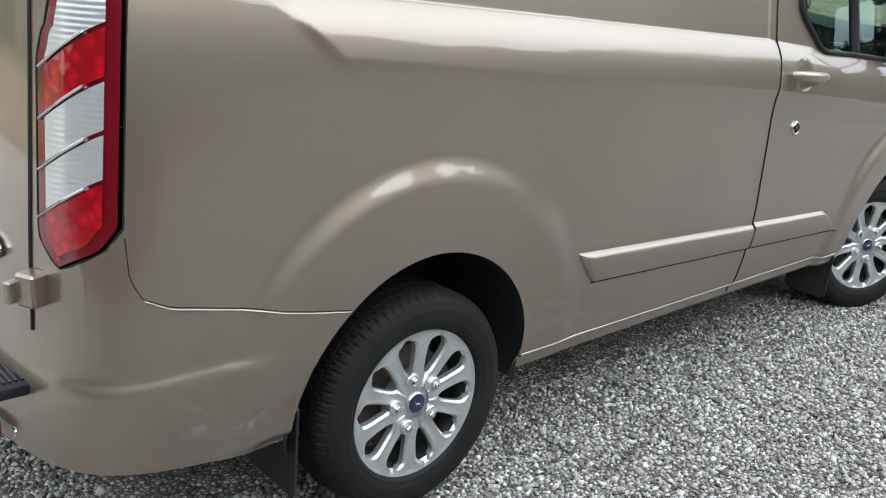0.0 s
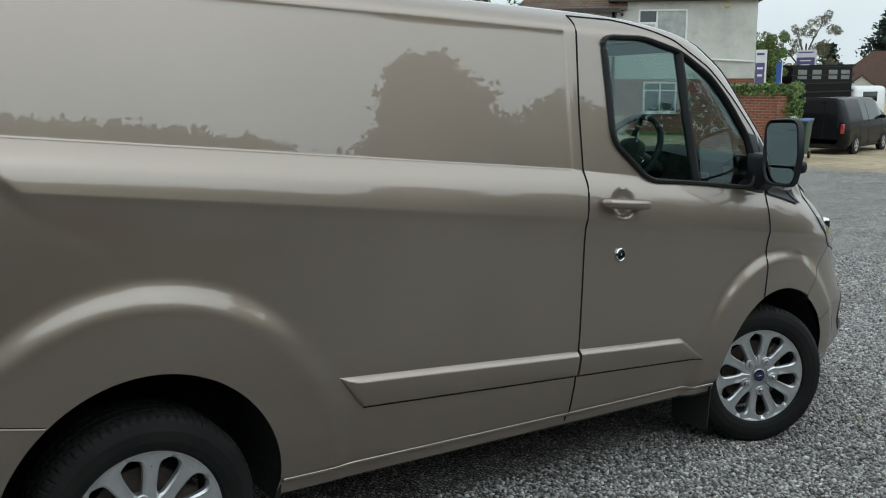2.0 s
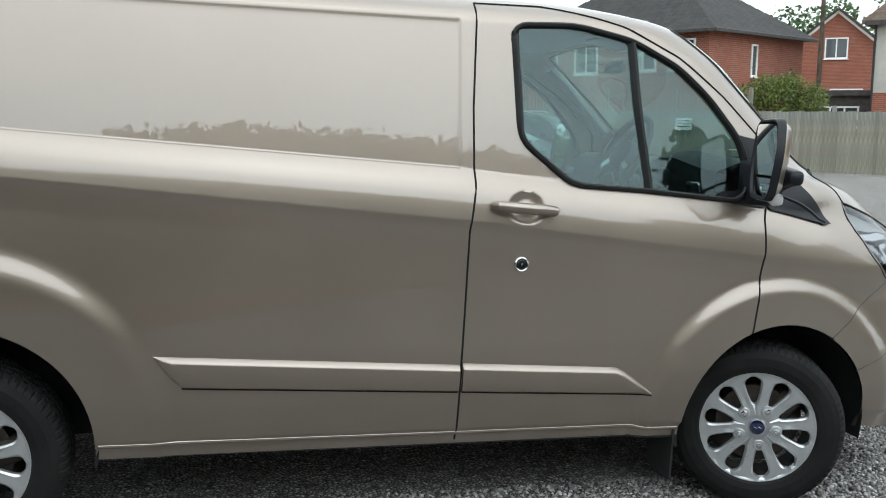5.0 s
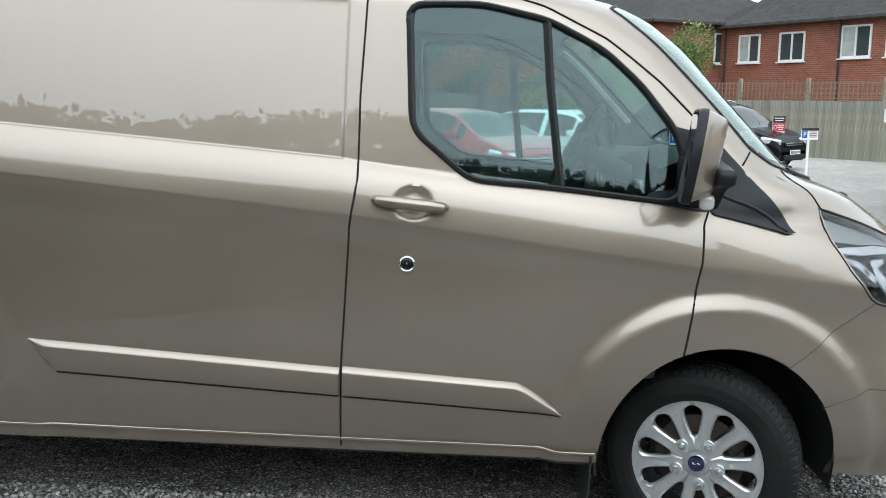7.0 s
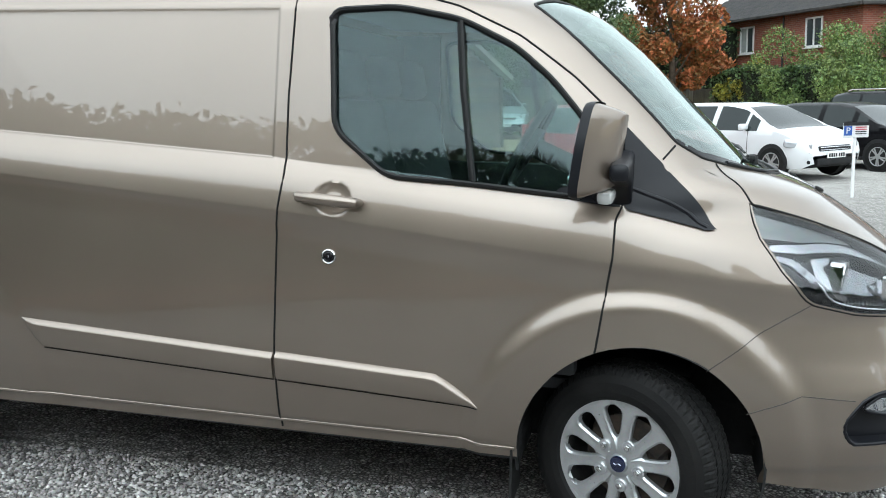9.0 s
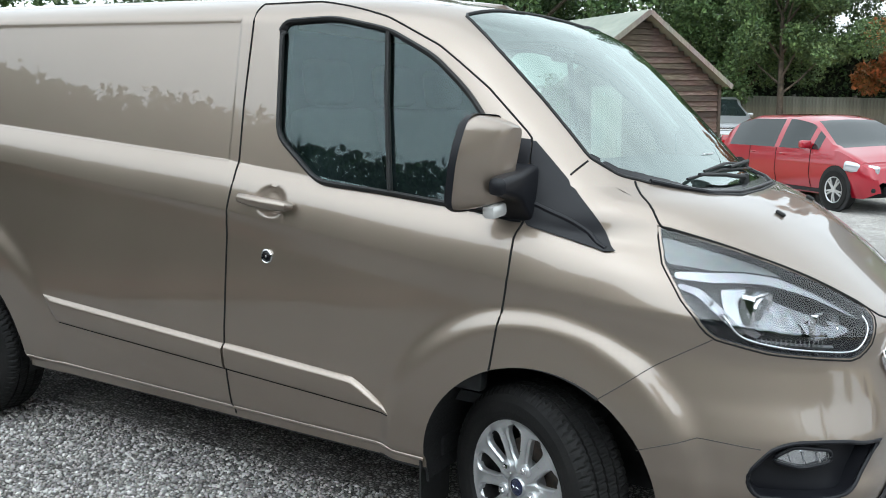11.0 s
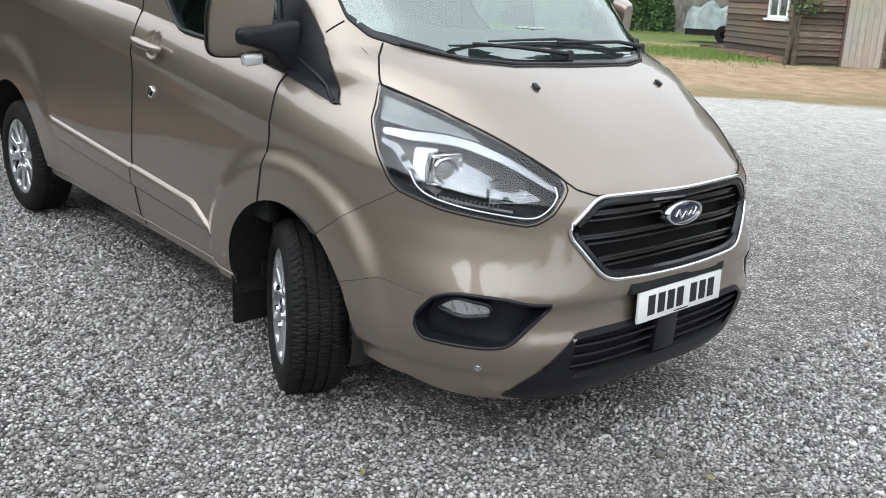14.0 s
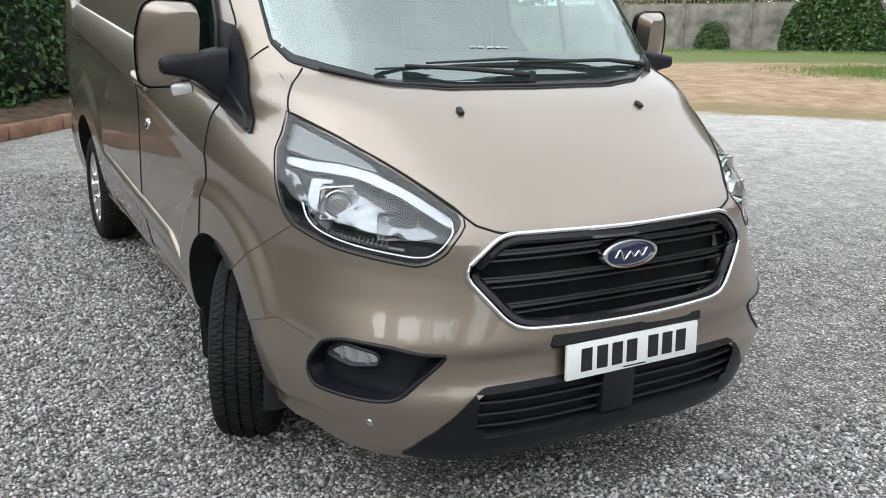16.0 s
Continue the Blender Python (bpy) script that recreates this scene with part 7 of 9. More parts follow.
def window(parent, x, z, w, h, cols=2, curtain=False, top=0.0, m=None, casement=0.0):
    """A framed window on a wall that runs along x and faces -y."""
    M = (m or Matrix()) @ Matrix.Translation((x, 0, z))
    bm = bmesh.new()
    f = 0.07
    for cx, cz, sx, sz in ((w / 2, f / 2, w, f), (w / 2, h - f / 2, w, f), (f / 2, h / 2, f, h - 2 * f), (w - f / 2, h / 2, f, h - 2 * f)):
        box(bm, (sx, 0.07, sz), Matrix.Translation((cx, -0.012, cz)))
    for i in range(1, cols):
        box(bm, (f * 0.9, 0.066, h - 2 * f), Matrix.Translation((w * (casement or i / cols), -0.012, h / 2)))
    if casement:
        # a small opening light beside one fixed pane
        wl = w * casement
        box(bm, (wl - 1.5 * f, 0.085, f * 1.3), Matrix.Translation((wl / 2 + f * 0.25, -0.012, h * top)))
        for cx in (f * 1.3, wl - f * 0.8):
            box(bm, (f * 0.8, 0.085, h * top - 1.7 * f), Matrix.Translation((cx, -0.012, h * top / 2 + f * 0.15)))
    elif top:
        box(bm, (w - 2 * f, 0.062, f * 0.8), Matrix.Translation((w / 2, -0.012, h * top)))
    wd = part("window", bm, UPVC, parent, "white framed window", False, M)
    pn = one_box((w - f, 0.02, h - f), Matrix.Translation((w / 2, 0.004, h / 2)))
    part("pane", pn, PANE_DARK, wd, "", False)
    if casement:
        part("curtain", one_box((wl - 2 * f, 0.006, h * top - f), Matrix.Translation((wl / 2, -0.0095, h * top / 2 + f / 3))), NET, wd, "", False)
        part("curtain", one_box((w - wl - f, 0.006, h - 2 * f), Matrix.Translation(((w + wl) / 2, -0.0095, h / 2))), CURTAIN, wd, "", False)
    elif curtain:
        for i in range(cols):
            if (i + curtain) % 2:
                part("curtain", one_box((w / cols - f, 0.008, h - 2 * f), Matrix.Translation((w * (i + 0.5) / cols, -0.009, h / 2))), CURTAIN, wd, "", False)
    part("sill", one_box((w + 0.12, 0.14, 0.05), Matrix.Translation((w / 2, -0.05, -0.03)), 0.008), UPVC, wd, "", False)
    return wd


def along(p, q):
    """Length and pose of a wall from p to q, whose face looks to the right of the way from p to q."""
    d = Vector((q[0] - p[0], q[1] - p[1]))
    return d.length, pose(p[0], p[1], float(ground_z(p[0], p[1])) - 0.05, 0, 0, math.degrees(math.atan2(d.y, d.x)))


# the pair of rendered houses beyond the yard
HU = Vector((0.709, -0.705))
HA, HB = Vector((21.0, 26.7)) + HU * 0.73, Vector((24.1, 23.62))


def hipped(name, length, deep, rise, mat, parent, m, over=0.45, ends=(1, 1), label=""):
    """A roof of four slopes in stepped courses over a wall block: its eave at z = 0."""
    bm = bmesh.new()
    k = max(4, int(math.hypot(deep / 2 + over, rise) / 0.3))
    full = deep / 2 + over

    def ring(f, z):
        d = full * f
        x0, x1 = -over + d * ends[0], length + over - d * ends[1]
        return [bm.verts.new(p) for p in ((x0, -over + d, z), (x1, -over + d, z), (x1, deep + over - d, z), (x0, deep + over - d, z))]
    low = ring(0.0, -0.1)
    last = ring(0.0, 0.0)
    rings = [low, last]
    for i in range(k):
        a, b = i / k, (i + 1) / k
        rings.append(ring(min(b, 0.995), rise * b + 0.02))
        if i < k - 1:
            rings.append(ring(min(b, 0.995), rise * b - 0.02))
    for A, B in zip(rings, rings[1:]):
        for j in range(4):
            bm.faces.new((A[j], A[(j + 1) % 4], B[(j + 1) % 4], B[j]))
    bm.faces.new(low[::-1])
    bm.faces.new(rings[-1])
    bmesh.ops.recalc_face_normals(bm, faces=bm.faces[:])
    return part(name, bm, mat, parent, label, False, m)


L, M = along(HB + HU * 0.1, HB + HU * 5.72)
house = thing("rendered_house", "two-storey house with stained white render over red brick", "house", M)
wall_panel("wall", L, 2.27, 6.0, BRICK_RED, house, Matrix.Translation((0, -0.12, 0)), "red brick ground floor")
wall_panel("upper_wall", L, 3.1, 6.0, RENDER_WHITE, house, Matrix.Translation((0, -0.15, 2.27)), "stained off-white render")
part("fascia", one_box((L + 0.5, 6.6, 0.22), Matrix.Translation((L / 2, 2.8, 5.46)), 0.02), FASCIA, house, "dark roof edge", False)
FW = Matrix.Translation((0, -0.15, 0))
window(house, 0.96, 3.74, 1.95, 1.3, 2, 1, 0.58, FW, 0.38)
window(house, 1.25, 0.9, 1.35, 1.25, 2, 0, 0.72, FW)
part("door", one_box((0.95, 0.08, 2.0), FW @ Matrix.Translation((3.5, -0.0, 1.02)), 0.01), material("red_door", (0.25, 0.05, 0.035), 0.5), house, "dull red door", False)
part("overflow_pipe", tube(bmesh.new(), [(3.15, -0.2, 3.08), (4.2, -0.22, 3.02), (5.55, -0.2, 2.93)], 0.04, 8), UPVC, house, "white waste pipe")
part("rain_pipe", tube(bmesh.new(), [(0.03, -0.24, 0.0), (0.03, -0.24, 5.3)], 0.045, 8), PIPE, house)
part("alarm_box", lathe(bmesh.new(), [(0, 0.05), (0.10, 0.04), (0.12, 0.0)], 20, FW @ pose(4.44, 0, 5.15, 90, 0, 0)), material("alarm_yellow", (0.5, 0.45, 0.22), 0.5), house, "round pale yellow alarm box")
for z in (3.45, 3.68, 4.85, 5.05):
    part("vent_cap", lathe(bmesh.new(), [(0, 0.12), (0.06, 0.11), (0.07, 0.0)], 12, FW @ pose(0.3, 0, z, 90, 0, 0)), PIPE, house)
L, M = along(HA, HB)
house2 = thing("pebbledash_house", "two-storey pebbledash house with brick base and mossy tiled roof", "house", M)
wall_panel("wall", L, 2.45, 6.0, BRICK_RED, house2, Matrix(), "red brick ground floor")
wall_panel("upper_wall", L, 2.75, 6.0, RENDER_GREY, house2, Matrix.Translation((0, -0.03, 2.45)), "grey pebbledash")
hipped("roof", L + 0.2, 6.0, 3.3, TILE_BROWN, house2, Matrix.Translation((0, 0, 5.12)), 0.4, (1, 0), "mossy brown plain tiles")
part("fascia", one_box((L + 0.6, 0.1, 0.16), Matrix.Translation((L / 2, -0.36, 5.02))), FASCIA, house2, "", False)
window(house2, 1.15, 3.6, 1.8, 1.36, 2, 1, 0.66, None, 0.47)
window(house2, 0.86, 1.12, 1.76, 1.2, 2, 1)
part("curtain", one_box((0.8, 0.008, 1.06), Matrix.Translation((2.18, -0.012, 1.72))), CURTAIN, house2, "", False)
dr = part("door", one_box((0.8, 0.08, 2.0), Matrix.Translation((3.16, -0.02, 1.1)), 0.01), UPVC, house2, "white front door", False)
part("canopy", one_box((1.1, 0.55, 0.5), Matrix.Translation((3.12, -0.2, 2.42)) @ pose(0, 0, 0, 22, 0, 0), 0.02), TILE_BROWN, house2, "small tiled porch roof", False)
part("chimney", one_box((0.55, 0.6, 2.4), Matrix.Translation((1.1, 2.2, 7.9)), 0.02), BRICK_RED, house2, "brick chimney", False)
part("rain_pipe", tube(bmesh.new(), [(0.05, -0.09, 0.0), (0.05, -0.09, 5.0)], 0.045, 8), PIPE, house2)
part("planter_board", one_box((0.9, 0.05, 0.75), pose(3.75, -0.5, 0.42, -14, 0, 0), 0.01), varied("board", (0.4, 0.29, 0.2), (0.5, 0.38, 0.27), 5, 0.8), house2, "", False)
for x, z in ((2.26, 2.7), (2.75, 2.4)):
    part("alarm_box", one_box((0.12, 0.08, 0.2), Matrix.Translation((x, -0.06, z)), 0.01), UPVC, house2, "", False)
# rough grass along the foot of both houses
rng = np.random.default_rng(5)
n = 15000
gs, go, gh_ = rng.uniform(2.6, L + 4.6, n), 0.2 + np.abs(rng.normal(0, 0.75, n)), rng.uniform(0.04, 0.15, n)
V = []
for s, o, h in zip(gs, go, gh_):
    p = M @ Vector((s, -o, 0))
    z = float(ground_z(p.x, p.y))
    a, b = rng.normal(0, 0.03, 2)
    V += [(p.x - 0.008, p.y, z), (p.x + 0.006, p.y + 0.006, z), (p.x + a, p.y + b, z + h)]
me = bpy.data.meshes.new("grass")
me.from_pydata(V, [], np.arange(3 * n).reshape(-1, 3).tolist())
me.materials.append(BLADE)
tagged(new("grass", me), "rough green grass along the foot of the houses", "grass", kind="stuff")
# dark flat-roofed porch beside it
porch = thing("lean_to", "dark flat-roofed extension with white windows", "extension", M @ Matrix.Translation((-2.6, 1.2, 0)))
wall_panel("wall", 2.55, 2.35, 2.5, FASCIA, porch, Matrix())
part("roof", one_box((2.75, 3.0, 0.22), Matrix.Translation((1.28, 1.2, 2.46)), 0.02), FASCIA, porch, "black felt roof edge", False)
window(porch, 0.5, 1.1, 1.6, 0.85, 3, 0)

# the brick garden wall with ivy, and the bin
L, M = along((17.6, 14.0), (17.92, 11.1))
gw = thing("garden_wall", "weathered red brick garden wall, ivy over its end", "wall", M)
wall_panel("wall", L, 1.74, 0.23, BRICK_WALL, gw, Matrix())
part("coping", one_box((L + 0.04, 0.27, 0.075), Matrix.Translation((L / 2, 0.115, 1.775)), 0.01), BRICK_WALL, gw, "", False)
part("end_post", one_box((0.09, 0.1, 1.8), Matrix.Translation((-0.06, -0.02, 0.9)), 0.01), TRELLIS, gw, "", False)
rng = np.random.default_rng(8)
L2, M2 = along((17.92, 11.1), (19.3, 12.9))
wall_panel("return_wall", L2, 1.74, 0.23, BRICK_WALL, gw, M.inverted() @ M2)
iv = np.vstack([np.column_stack([rng.uniform(1.2, L + 0.35, 900), rng.uniform(-0.12, 0.35, 900), 1.75 + rng.random(900) * 0.32]), np.column_stack([L + rng.uniform(-0.12, 0.3, 700), rng.uniform(-0.12, 0.5, 700), rng.uniform(0.15, 1.9, 700)])])
leaf_mesh("ivy", iv, 0.14, LEAF_GREEN, gw, 9, 0.0, "variegated ivy")
bn = thing("wheelie_bin", "green wheeled refuse bin with a blue lid", "bin", ground_matrix(18.62, 11.15, -70))
bm = bmesh.new()
rings = [[bm.verts.new((x * k, y * k, z)) for x, y in rounded([(-0.29, -0.35), (0.29, -0.35), (0.29, 0.35), (-0.29, 0.35)], 0.05, 3)] for k, z in ((0.80, 0.12), (1.0, 0.95), (1.05, 0.96), (1.05, 1.0))]
for A, B in zip(rings, rings[1:]):
    for j in range(len(A)):
        bm.faces.new((A[j], A[(j + 1) % len(A)], B[(j + 1) % len(A)], B[j]))
bm.faces.new(rings[0][::-1])
part("body", bm, BIN_GREEN, bn)
part("lid", one_box((0.64, 0.78, 0.07), pose(0, 0, 1.03, 3, 0, 0), 0.03, 2), BIN_BLUE, bn, "blue hinged lid")
for s in (1, -1):
    part("wheel", lathe(bmesh.new(), [(0, -0.025), (0.1, -0.025), (0.1, 0.025), (0, 0.025)], 20, pose(s * 0.25, 0.3, 0.1, 0, 90, 0)), SEAL, bn)
    part("wheel", lathe(bmesh.new(), [(0, -0.02), (0.08, -0.02), (0.08, 0.02), (0, 0.02)], 20, pose(s * 0.22, -0.27, 0.08, 0, 90, 0)), SEAL, bn)

# the brick terrace behind the fence
def terrace(name, p, q, label, wins, eave=4.75, roof_rise=3.0, deep=8.0, wall_end=True, storeys=2):
    L, M = along(p, q)
    h = thing(name, label, "house", M)
    wall_panel("wall", L, eave, deep, BRICK_RED, h, Matrix())
    hipped("roof", L, deep, roof_rise, TILE_GREY, h, Matrix.Translation((0, 0, eave + 0.02)), 0.4, (1, 1), "dark grey concrete tiles")
    E = Matrix.Translation((L, 0, 0)) @ pose(0, 0, 0, 0, 0, 90)
    window(h, 3.3, 3.1, 0.5, 1.25, 1, 0, 0.0, E)
    part("gutter", one_box((deep + 0.8, 0.12, 0.14), E @ Matrix.Translation((deep / 2, -0.42, eave - 0.06)), 0.02), FASCIA, h, "", False)
    part("gutter", one_box((L + 0.8, 0.12, 0.14), Matrix.Translation((L / 2, -0.42, eave - 0.06)), 0.02), FASCIA, h, "dark gutter board", False)
    for x, z, w, hh, cur in wins:
        window(h, x, z, w, hh, 2, cur)
    for x in (0.3, L * 0.62):
        part("rain_pipe", tube(bmesh.new(), [(x, -0.08, 0), (x, -0.08, eave - 0.1)], 0.04, 6), PIPE, h)
    return h


terrace("brick_terrace", (1.2, 42.6), (7.0, 32.4), "red brick terrace with white windows and grey roof", [(4.2, 3.25, 1.0, 1.15, 1), (8.6, 3.3, 1.0, 1.15, 0), (4.2, 0.9, 1.2, 1.2, 0)])
terrace("brick_terrace", (10.2, 34.2), (14.97, 26.64), "red brick terrace with white windows and grey roof", [(0.95, 3.25, 1.05, 1.1, 1), (2.9, 3.25, 1.15, 1.1, 0), (5.55, 3.3, 1.2, 1.15, 1), (7.3, 3.3, 1.1, 1.15, 0)])
# gabled house with white barge boards
L, M = along((28.7, 42.6), (32.8, 39.6))
gh = thing("gabled_house", "red brick house with a white-edged gable", "house", M)
wall_panel("wall", L, 4.9, 8.0, BRICK_RED, gh, Matrix())
part("gable", prism(bmesh.new(), [(0, 0), (L, 0), (L / 2, 2.15)], 7.5, Matrix(((1, 0, 0, 0), (0, 0, 1, 0.0), (0, 1, 0, 4.9), (0, 0, 0, 1)))), BRICK_RED, gh, "", False)
for s in (1, -1):
    a = (L / 2, -0.1, 7.15)
    b = (L / 2 + s * (L / 2 + 0.3), -0.1, 4.75)
    part("barge_board", tube(bmesh.new(), [a, b], 0.12, 4, False), UPVC, gh, "white barge board")
    mid = Vector(((a[0] + b[0]) / 2, 3.7, (a[2] + b[2]) / 2 + 0.1))
    part("roof", one_box((math.hypot(b[0] - a[0], b[2] - a[2]), 8.2, 0.12), Matrix.Translation(mid) @ pose(0, 0, 0, 0, s * math.degrees(math.atan2(a[2] - b[2], abs(b[0] - a[0]))), 0)), TILE_GREY, gh, "", False)
window(gh, L / 2 - 0.6, 4.55, 1.2, 1.15, 2)
window(gh, L / 2 - 0.2, 2.2, 1.7, 0.7, 3)

# telegraph pole with its wires, shrub by the fence
tp_ = thing("telegraph_pole", "grey timber telegraph pole carrying wires", "pole", ground_matrix(20.9, 28.5))
part("pole", tube(bmesh.new(), [(0, 0, -0.05), (0, 0, 8.6)], [0.105, 0.075], 10), BARK, tp_)
part("bracket", one_box((0.9, 0.08, 0.1), pose(0, 0, 7.9, 0, 0, 30), 0.01), PIPE, tp_, "", False)
for dx, dy, dz in ((24.0, -14.0, -0.6), (-22.0, 6.0, 0.5), (46.0, -24.0, -1.4)):
    part("wire", tube(bmesh.new(), [(dx * k, dy * k, 7.9 + dz * k - 0.9 * 4 * k * (1 - k) * 0.5) for k in np.linspace(0, 1, 12)], 0.018, 5), PIPE, tp_)


def bush(x, y, blobs, mat, label, n, size, seed):
    t = thing("bush", label, "bush", ground_matrix(x, y))
    rng = np.random.default_rng(seed)
    bm = bmesh.new()
    for b in blobs:
        tube(bm, [(b[0] * 0.2, b[1] * 0.2, -0.03), (b[0] * 0.7, b[1] * 0.7, b[2] * 0.6), (b[0], b[1], b[2])], [0.05, 0.035, 0.015], 6)
    part("stems", bm, BARK, t)
    leaf_mesh("foliage", clumps(rng, blobs, int(n * 3.0), 0.35), size, mat, t, seed)
    return t


bush(14.5, 21.3, [(0, 0, 2.15, 0.7), (0.75, -0.4, 2.05, 0.62), (-0.75, 0.5, 2.05, 0.62), (0.3, 0, 2.5, 0.5), (-0.4, 0.2, 2.42, 0.5), (0, 0, 1.1, 0.7)], LEAF_SHRUB, "dense rounded dark green shrub behind the fence", 5500, 0.08, 21)

# the boarded fence with trellis on top
F0, FD = Vector((16.3, 17.1, 0)), Vector((-0.618, 0.786, 0))
FANG = math.degrees(math.atan2(FD.y, FD.x))
fence = thing("board_fence", "weathered grey close-board fence, trellis along its top", "fence")
me_board = None
for i in range(205):
    p = F0 + FD * (0.06 + 0.12 * i)
    if me_board is None:
        ob = part("board", one_box((0.127, 0.02, 1.78), Matrix.Translation((0, 0, 0.89)), 0.004), FENCE_WOOD, fence, "", False)
        me_board = ob.data
    else:
        ob = new("board", me_board)
        ob.parent = fence
    ob.matrix_basis = pose(p.x, p.y, float(ground_z(p.x, p.y)) - 0.02 + random.uniform(-0.015, 0.012), 0, random.uniform(-0.4, 0.4), FANG + random.uniform(-4, 4))
for i in range(10):
    p = F0 + FD * (2.45 * i)
    z = float(ground_z(p.x, p.y))
    part("post", one_box((0.11, 0.11, 1.95 if i < 2 else 2.5), Matrix.Translation((0, 0, 0.95 if i < 2 else 1.22)), 0.01), FENCE_WOOD, fence, "", False, pose(p.x, p.y, z, 0, 0, FANG) @ Matrix.Translation((0, -0.07, 0)))
    if i >= 2 and i < 9:
        bm = bmesh.new()
        for k in range(17):
            box(bm, (0.028, 0.02, 0.55), Matrix.Translation((0.08 + 0.145 * k, 0, 2.08)))
        for k in range(4):
            box(bm, (2.42, 0.022, 0.028), Matrix.Translation((1.22, 0.012, 1.84 + 0.155 * k)))
        part("trellis", bm, TRELLIS, fence, "square trellis panel", False, pose(p.x, p.y, z, 0, 0, FANG))
for z in (0.4, 1.4):
    part("rail", one_box((24.6, 0.06, 0.08), Matrix.Translation((12.3, -0.05, z))), FENCE_WOOD, fence, "", False, pose(F0.x, F0.y, float(ground_z(F0.x, F0.y)), 0, 0, FANG))

# growth along and behind the fence
hedge("ivy_hedge", [tuple((F0 + FD * 14.6 + Vector((-0.6, -0.3, 0)))[:2]), tuple((F0 + FD * 17.5 + Vector((-0.6, -0.3, 0)))[:2]), tuple((F0 + FD * 22.0 + Vector((-0.6, -0.3, 0)))[:2])], 0.7, [2.0, 2.5, 2.4, 2.6, 2.2], LEAF_DARK, "dark ivy grown over the fence", 1500, 0.16, 11)
tree(6.6, 28.9, 3.5, 1.8, LEAF_GREEN, "leafy green shrub tree behind the fence", 9000, 0.11, 0.09, 12, 0.12, -1.6)
tree(4.5, 31.4, 3.0, 1.4, LEAF_GREEN, "leafy green shrub tree behind the fence", 6000, 0.11, 0.08, 13, 0.12, -1.6)
tree(0.3, 34.0, 7.0, 2.3, LEAF_RED, "tree in red and orange autumn leaf", 5200, 0.2, 0.14, 14, 0.25)
tree(3.1, 33.6, 2.4, 1.1, LEAF_GOLD, "yellow-green shrub by the fence", 2600, 0.15, 0.06, 15, 0.15)
tree(-4.5, 37.0, 9.5, 3.6, LEAF_MID, "tall green tree behind the car park", 11000, 0.17, 0.22, 16, 0.2)
tree(-6.0, 32.0, 7.5, 3.0, LEAF_MID, "tall green tree with bare lower stems", 11000, 0.13, 0.12, 17, 0.3)
tree(-4.2, 30.3, 7.0, 2.4, LEAF_MID, "tall green tree with bare lower stems", 10000, 0.13, 0.1, 18, 0.33)
tree(-8.5, 33.0, 10.5, 4.2, LEAF_DARK, "tall dark tree behind the shed", 7000, 0.25, 0.25, 19, 0.15)
tree(-14.5, 31.0, 10.0, 4.5, LEAF_DARK, "tall dark tree behind the shed", 7000, 0.25, 0.25, 20, 0.15)
tree(-21.5, 31.0, 7.5, 4.2, LEAF_DARK, "dark tree over the boundary wall", 6500, 0.22, 0.22, 22, 0.15)
tree(-28.0, 27.5, 7.5, 4.2, LEAF_DARK, "dark tree over the boundary wall", 6000, 0.22, 0.22, 23, 0.15)
tree(-17.0, 35.0, 9.5, 4.5, LEAF_DARK, "tall dark tree behind the shed", 5000, 0.26, 0.25, 24, 0.12)

# boundary wall at the back of the yard: concrete panels, trellis, ivy
B0, BD = Vector((-30.0, 19.6, 0)), Vector((0.85, 0.527, 0)).normalized()
BANG = math.degrees(math.atan2(BD.y, BD.x))
bw = thing("boundary_wall", "stained grey panel wall with ivy and trellis", "wall")
for i in range(14):
    p = B0 + BD * (2.5 * i)
    z = float(ground_z(p.x, p.y))
    part("panel", one_box((2.46, 0.08, 1.75), Matrix.Translation((1.25, 0, 0.83)), 0.01), CONCRETE, bw, "", False, pose(p.x, p.y, z, 0, 0, BANG))
    part("post", one_box((0.12, 0.14, 1.9), Matrix.Translation((0, 0, 0.9)), 0.01), CONCRETE, bw, "", False, pose(p.x, p.y, z, 0, 0, BANG))
    if i in (1, 2, 3, 4, 5):
        bm = bmesh.new()
        for k in range(17):
            box(bm, (0.028, 0.02, 0.6), Matrix.Translation((0.08 + 0.145 * k, 0, 2.0)))
        for k in range(5):
            box(bm, (2.42, 0.022, 0.028), Matrix.Translation((1.22, 0.012, 1.74 + 0.14 * k)))
        part("trellis", bm, TRELLIS, bw, "square trellis panel", False, pose(p.x, p.y, z, 0, 0, BANG))


def ivy_on(p0, d, s0, s1, h, n, seed, mat=LEAF_DARK):
    rng = np.random.default_rng(seed)
    s = rng.uniform(s0, s1, n)
    env = np.sin(np.clip((s - s0) / (s1 - s0), 0, 1) * math.pi) ** 0.4
    P = np.array(p0[:2]) + np.outer(s, np.array(d[:2])) + np.outer(rng.uniform(0.03, 0.3, n), np.array((d[1], -d[0])))
    return np.column_stack([P, ground_z(P[:, 0], P[:, 1]) + rng.random(n) * h * env])


leaf_mesh("ivy", ivy_on(B0, BD, 11.1, 14.7, 2.5, 6500, 31), 0.2, LEAF_DARK, bw, 31, 0, "dark ivy patch")
leaf_mesh("ivy", ivy_on(B0, BD, 8.0, 9.3, 1.1, 900, 32), 0.13, LEAF_DARK, bw, 32)
leaf_mesh("ivy", ivy_on(B0, BD, 19.5, 23.0, 2.2, 2200, 33), 0.13, LEAF_DARK, bw, 33)
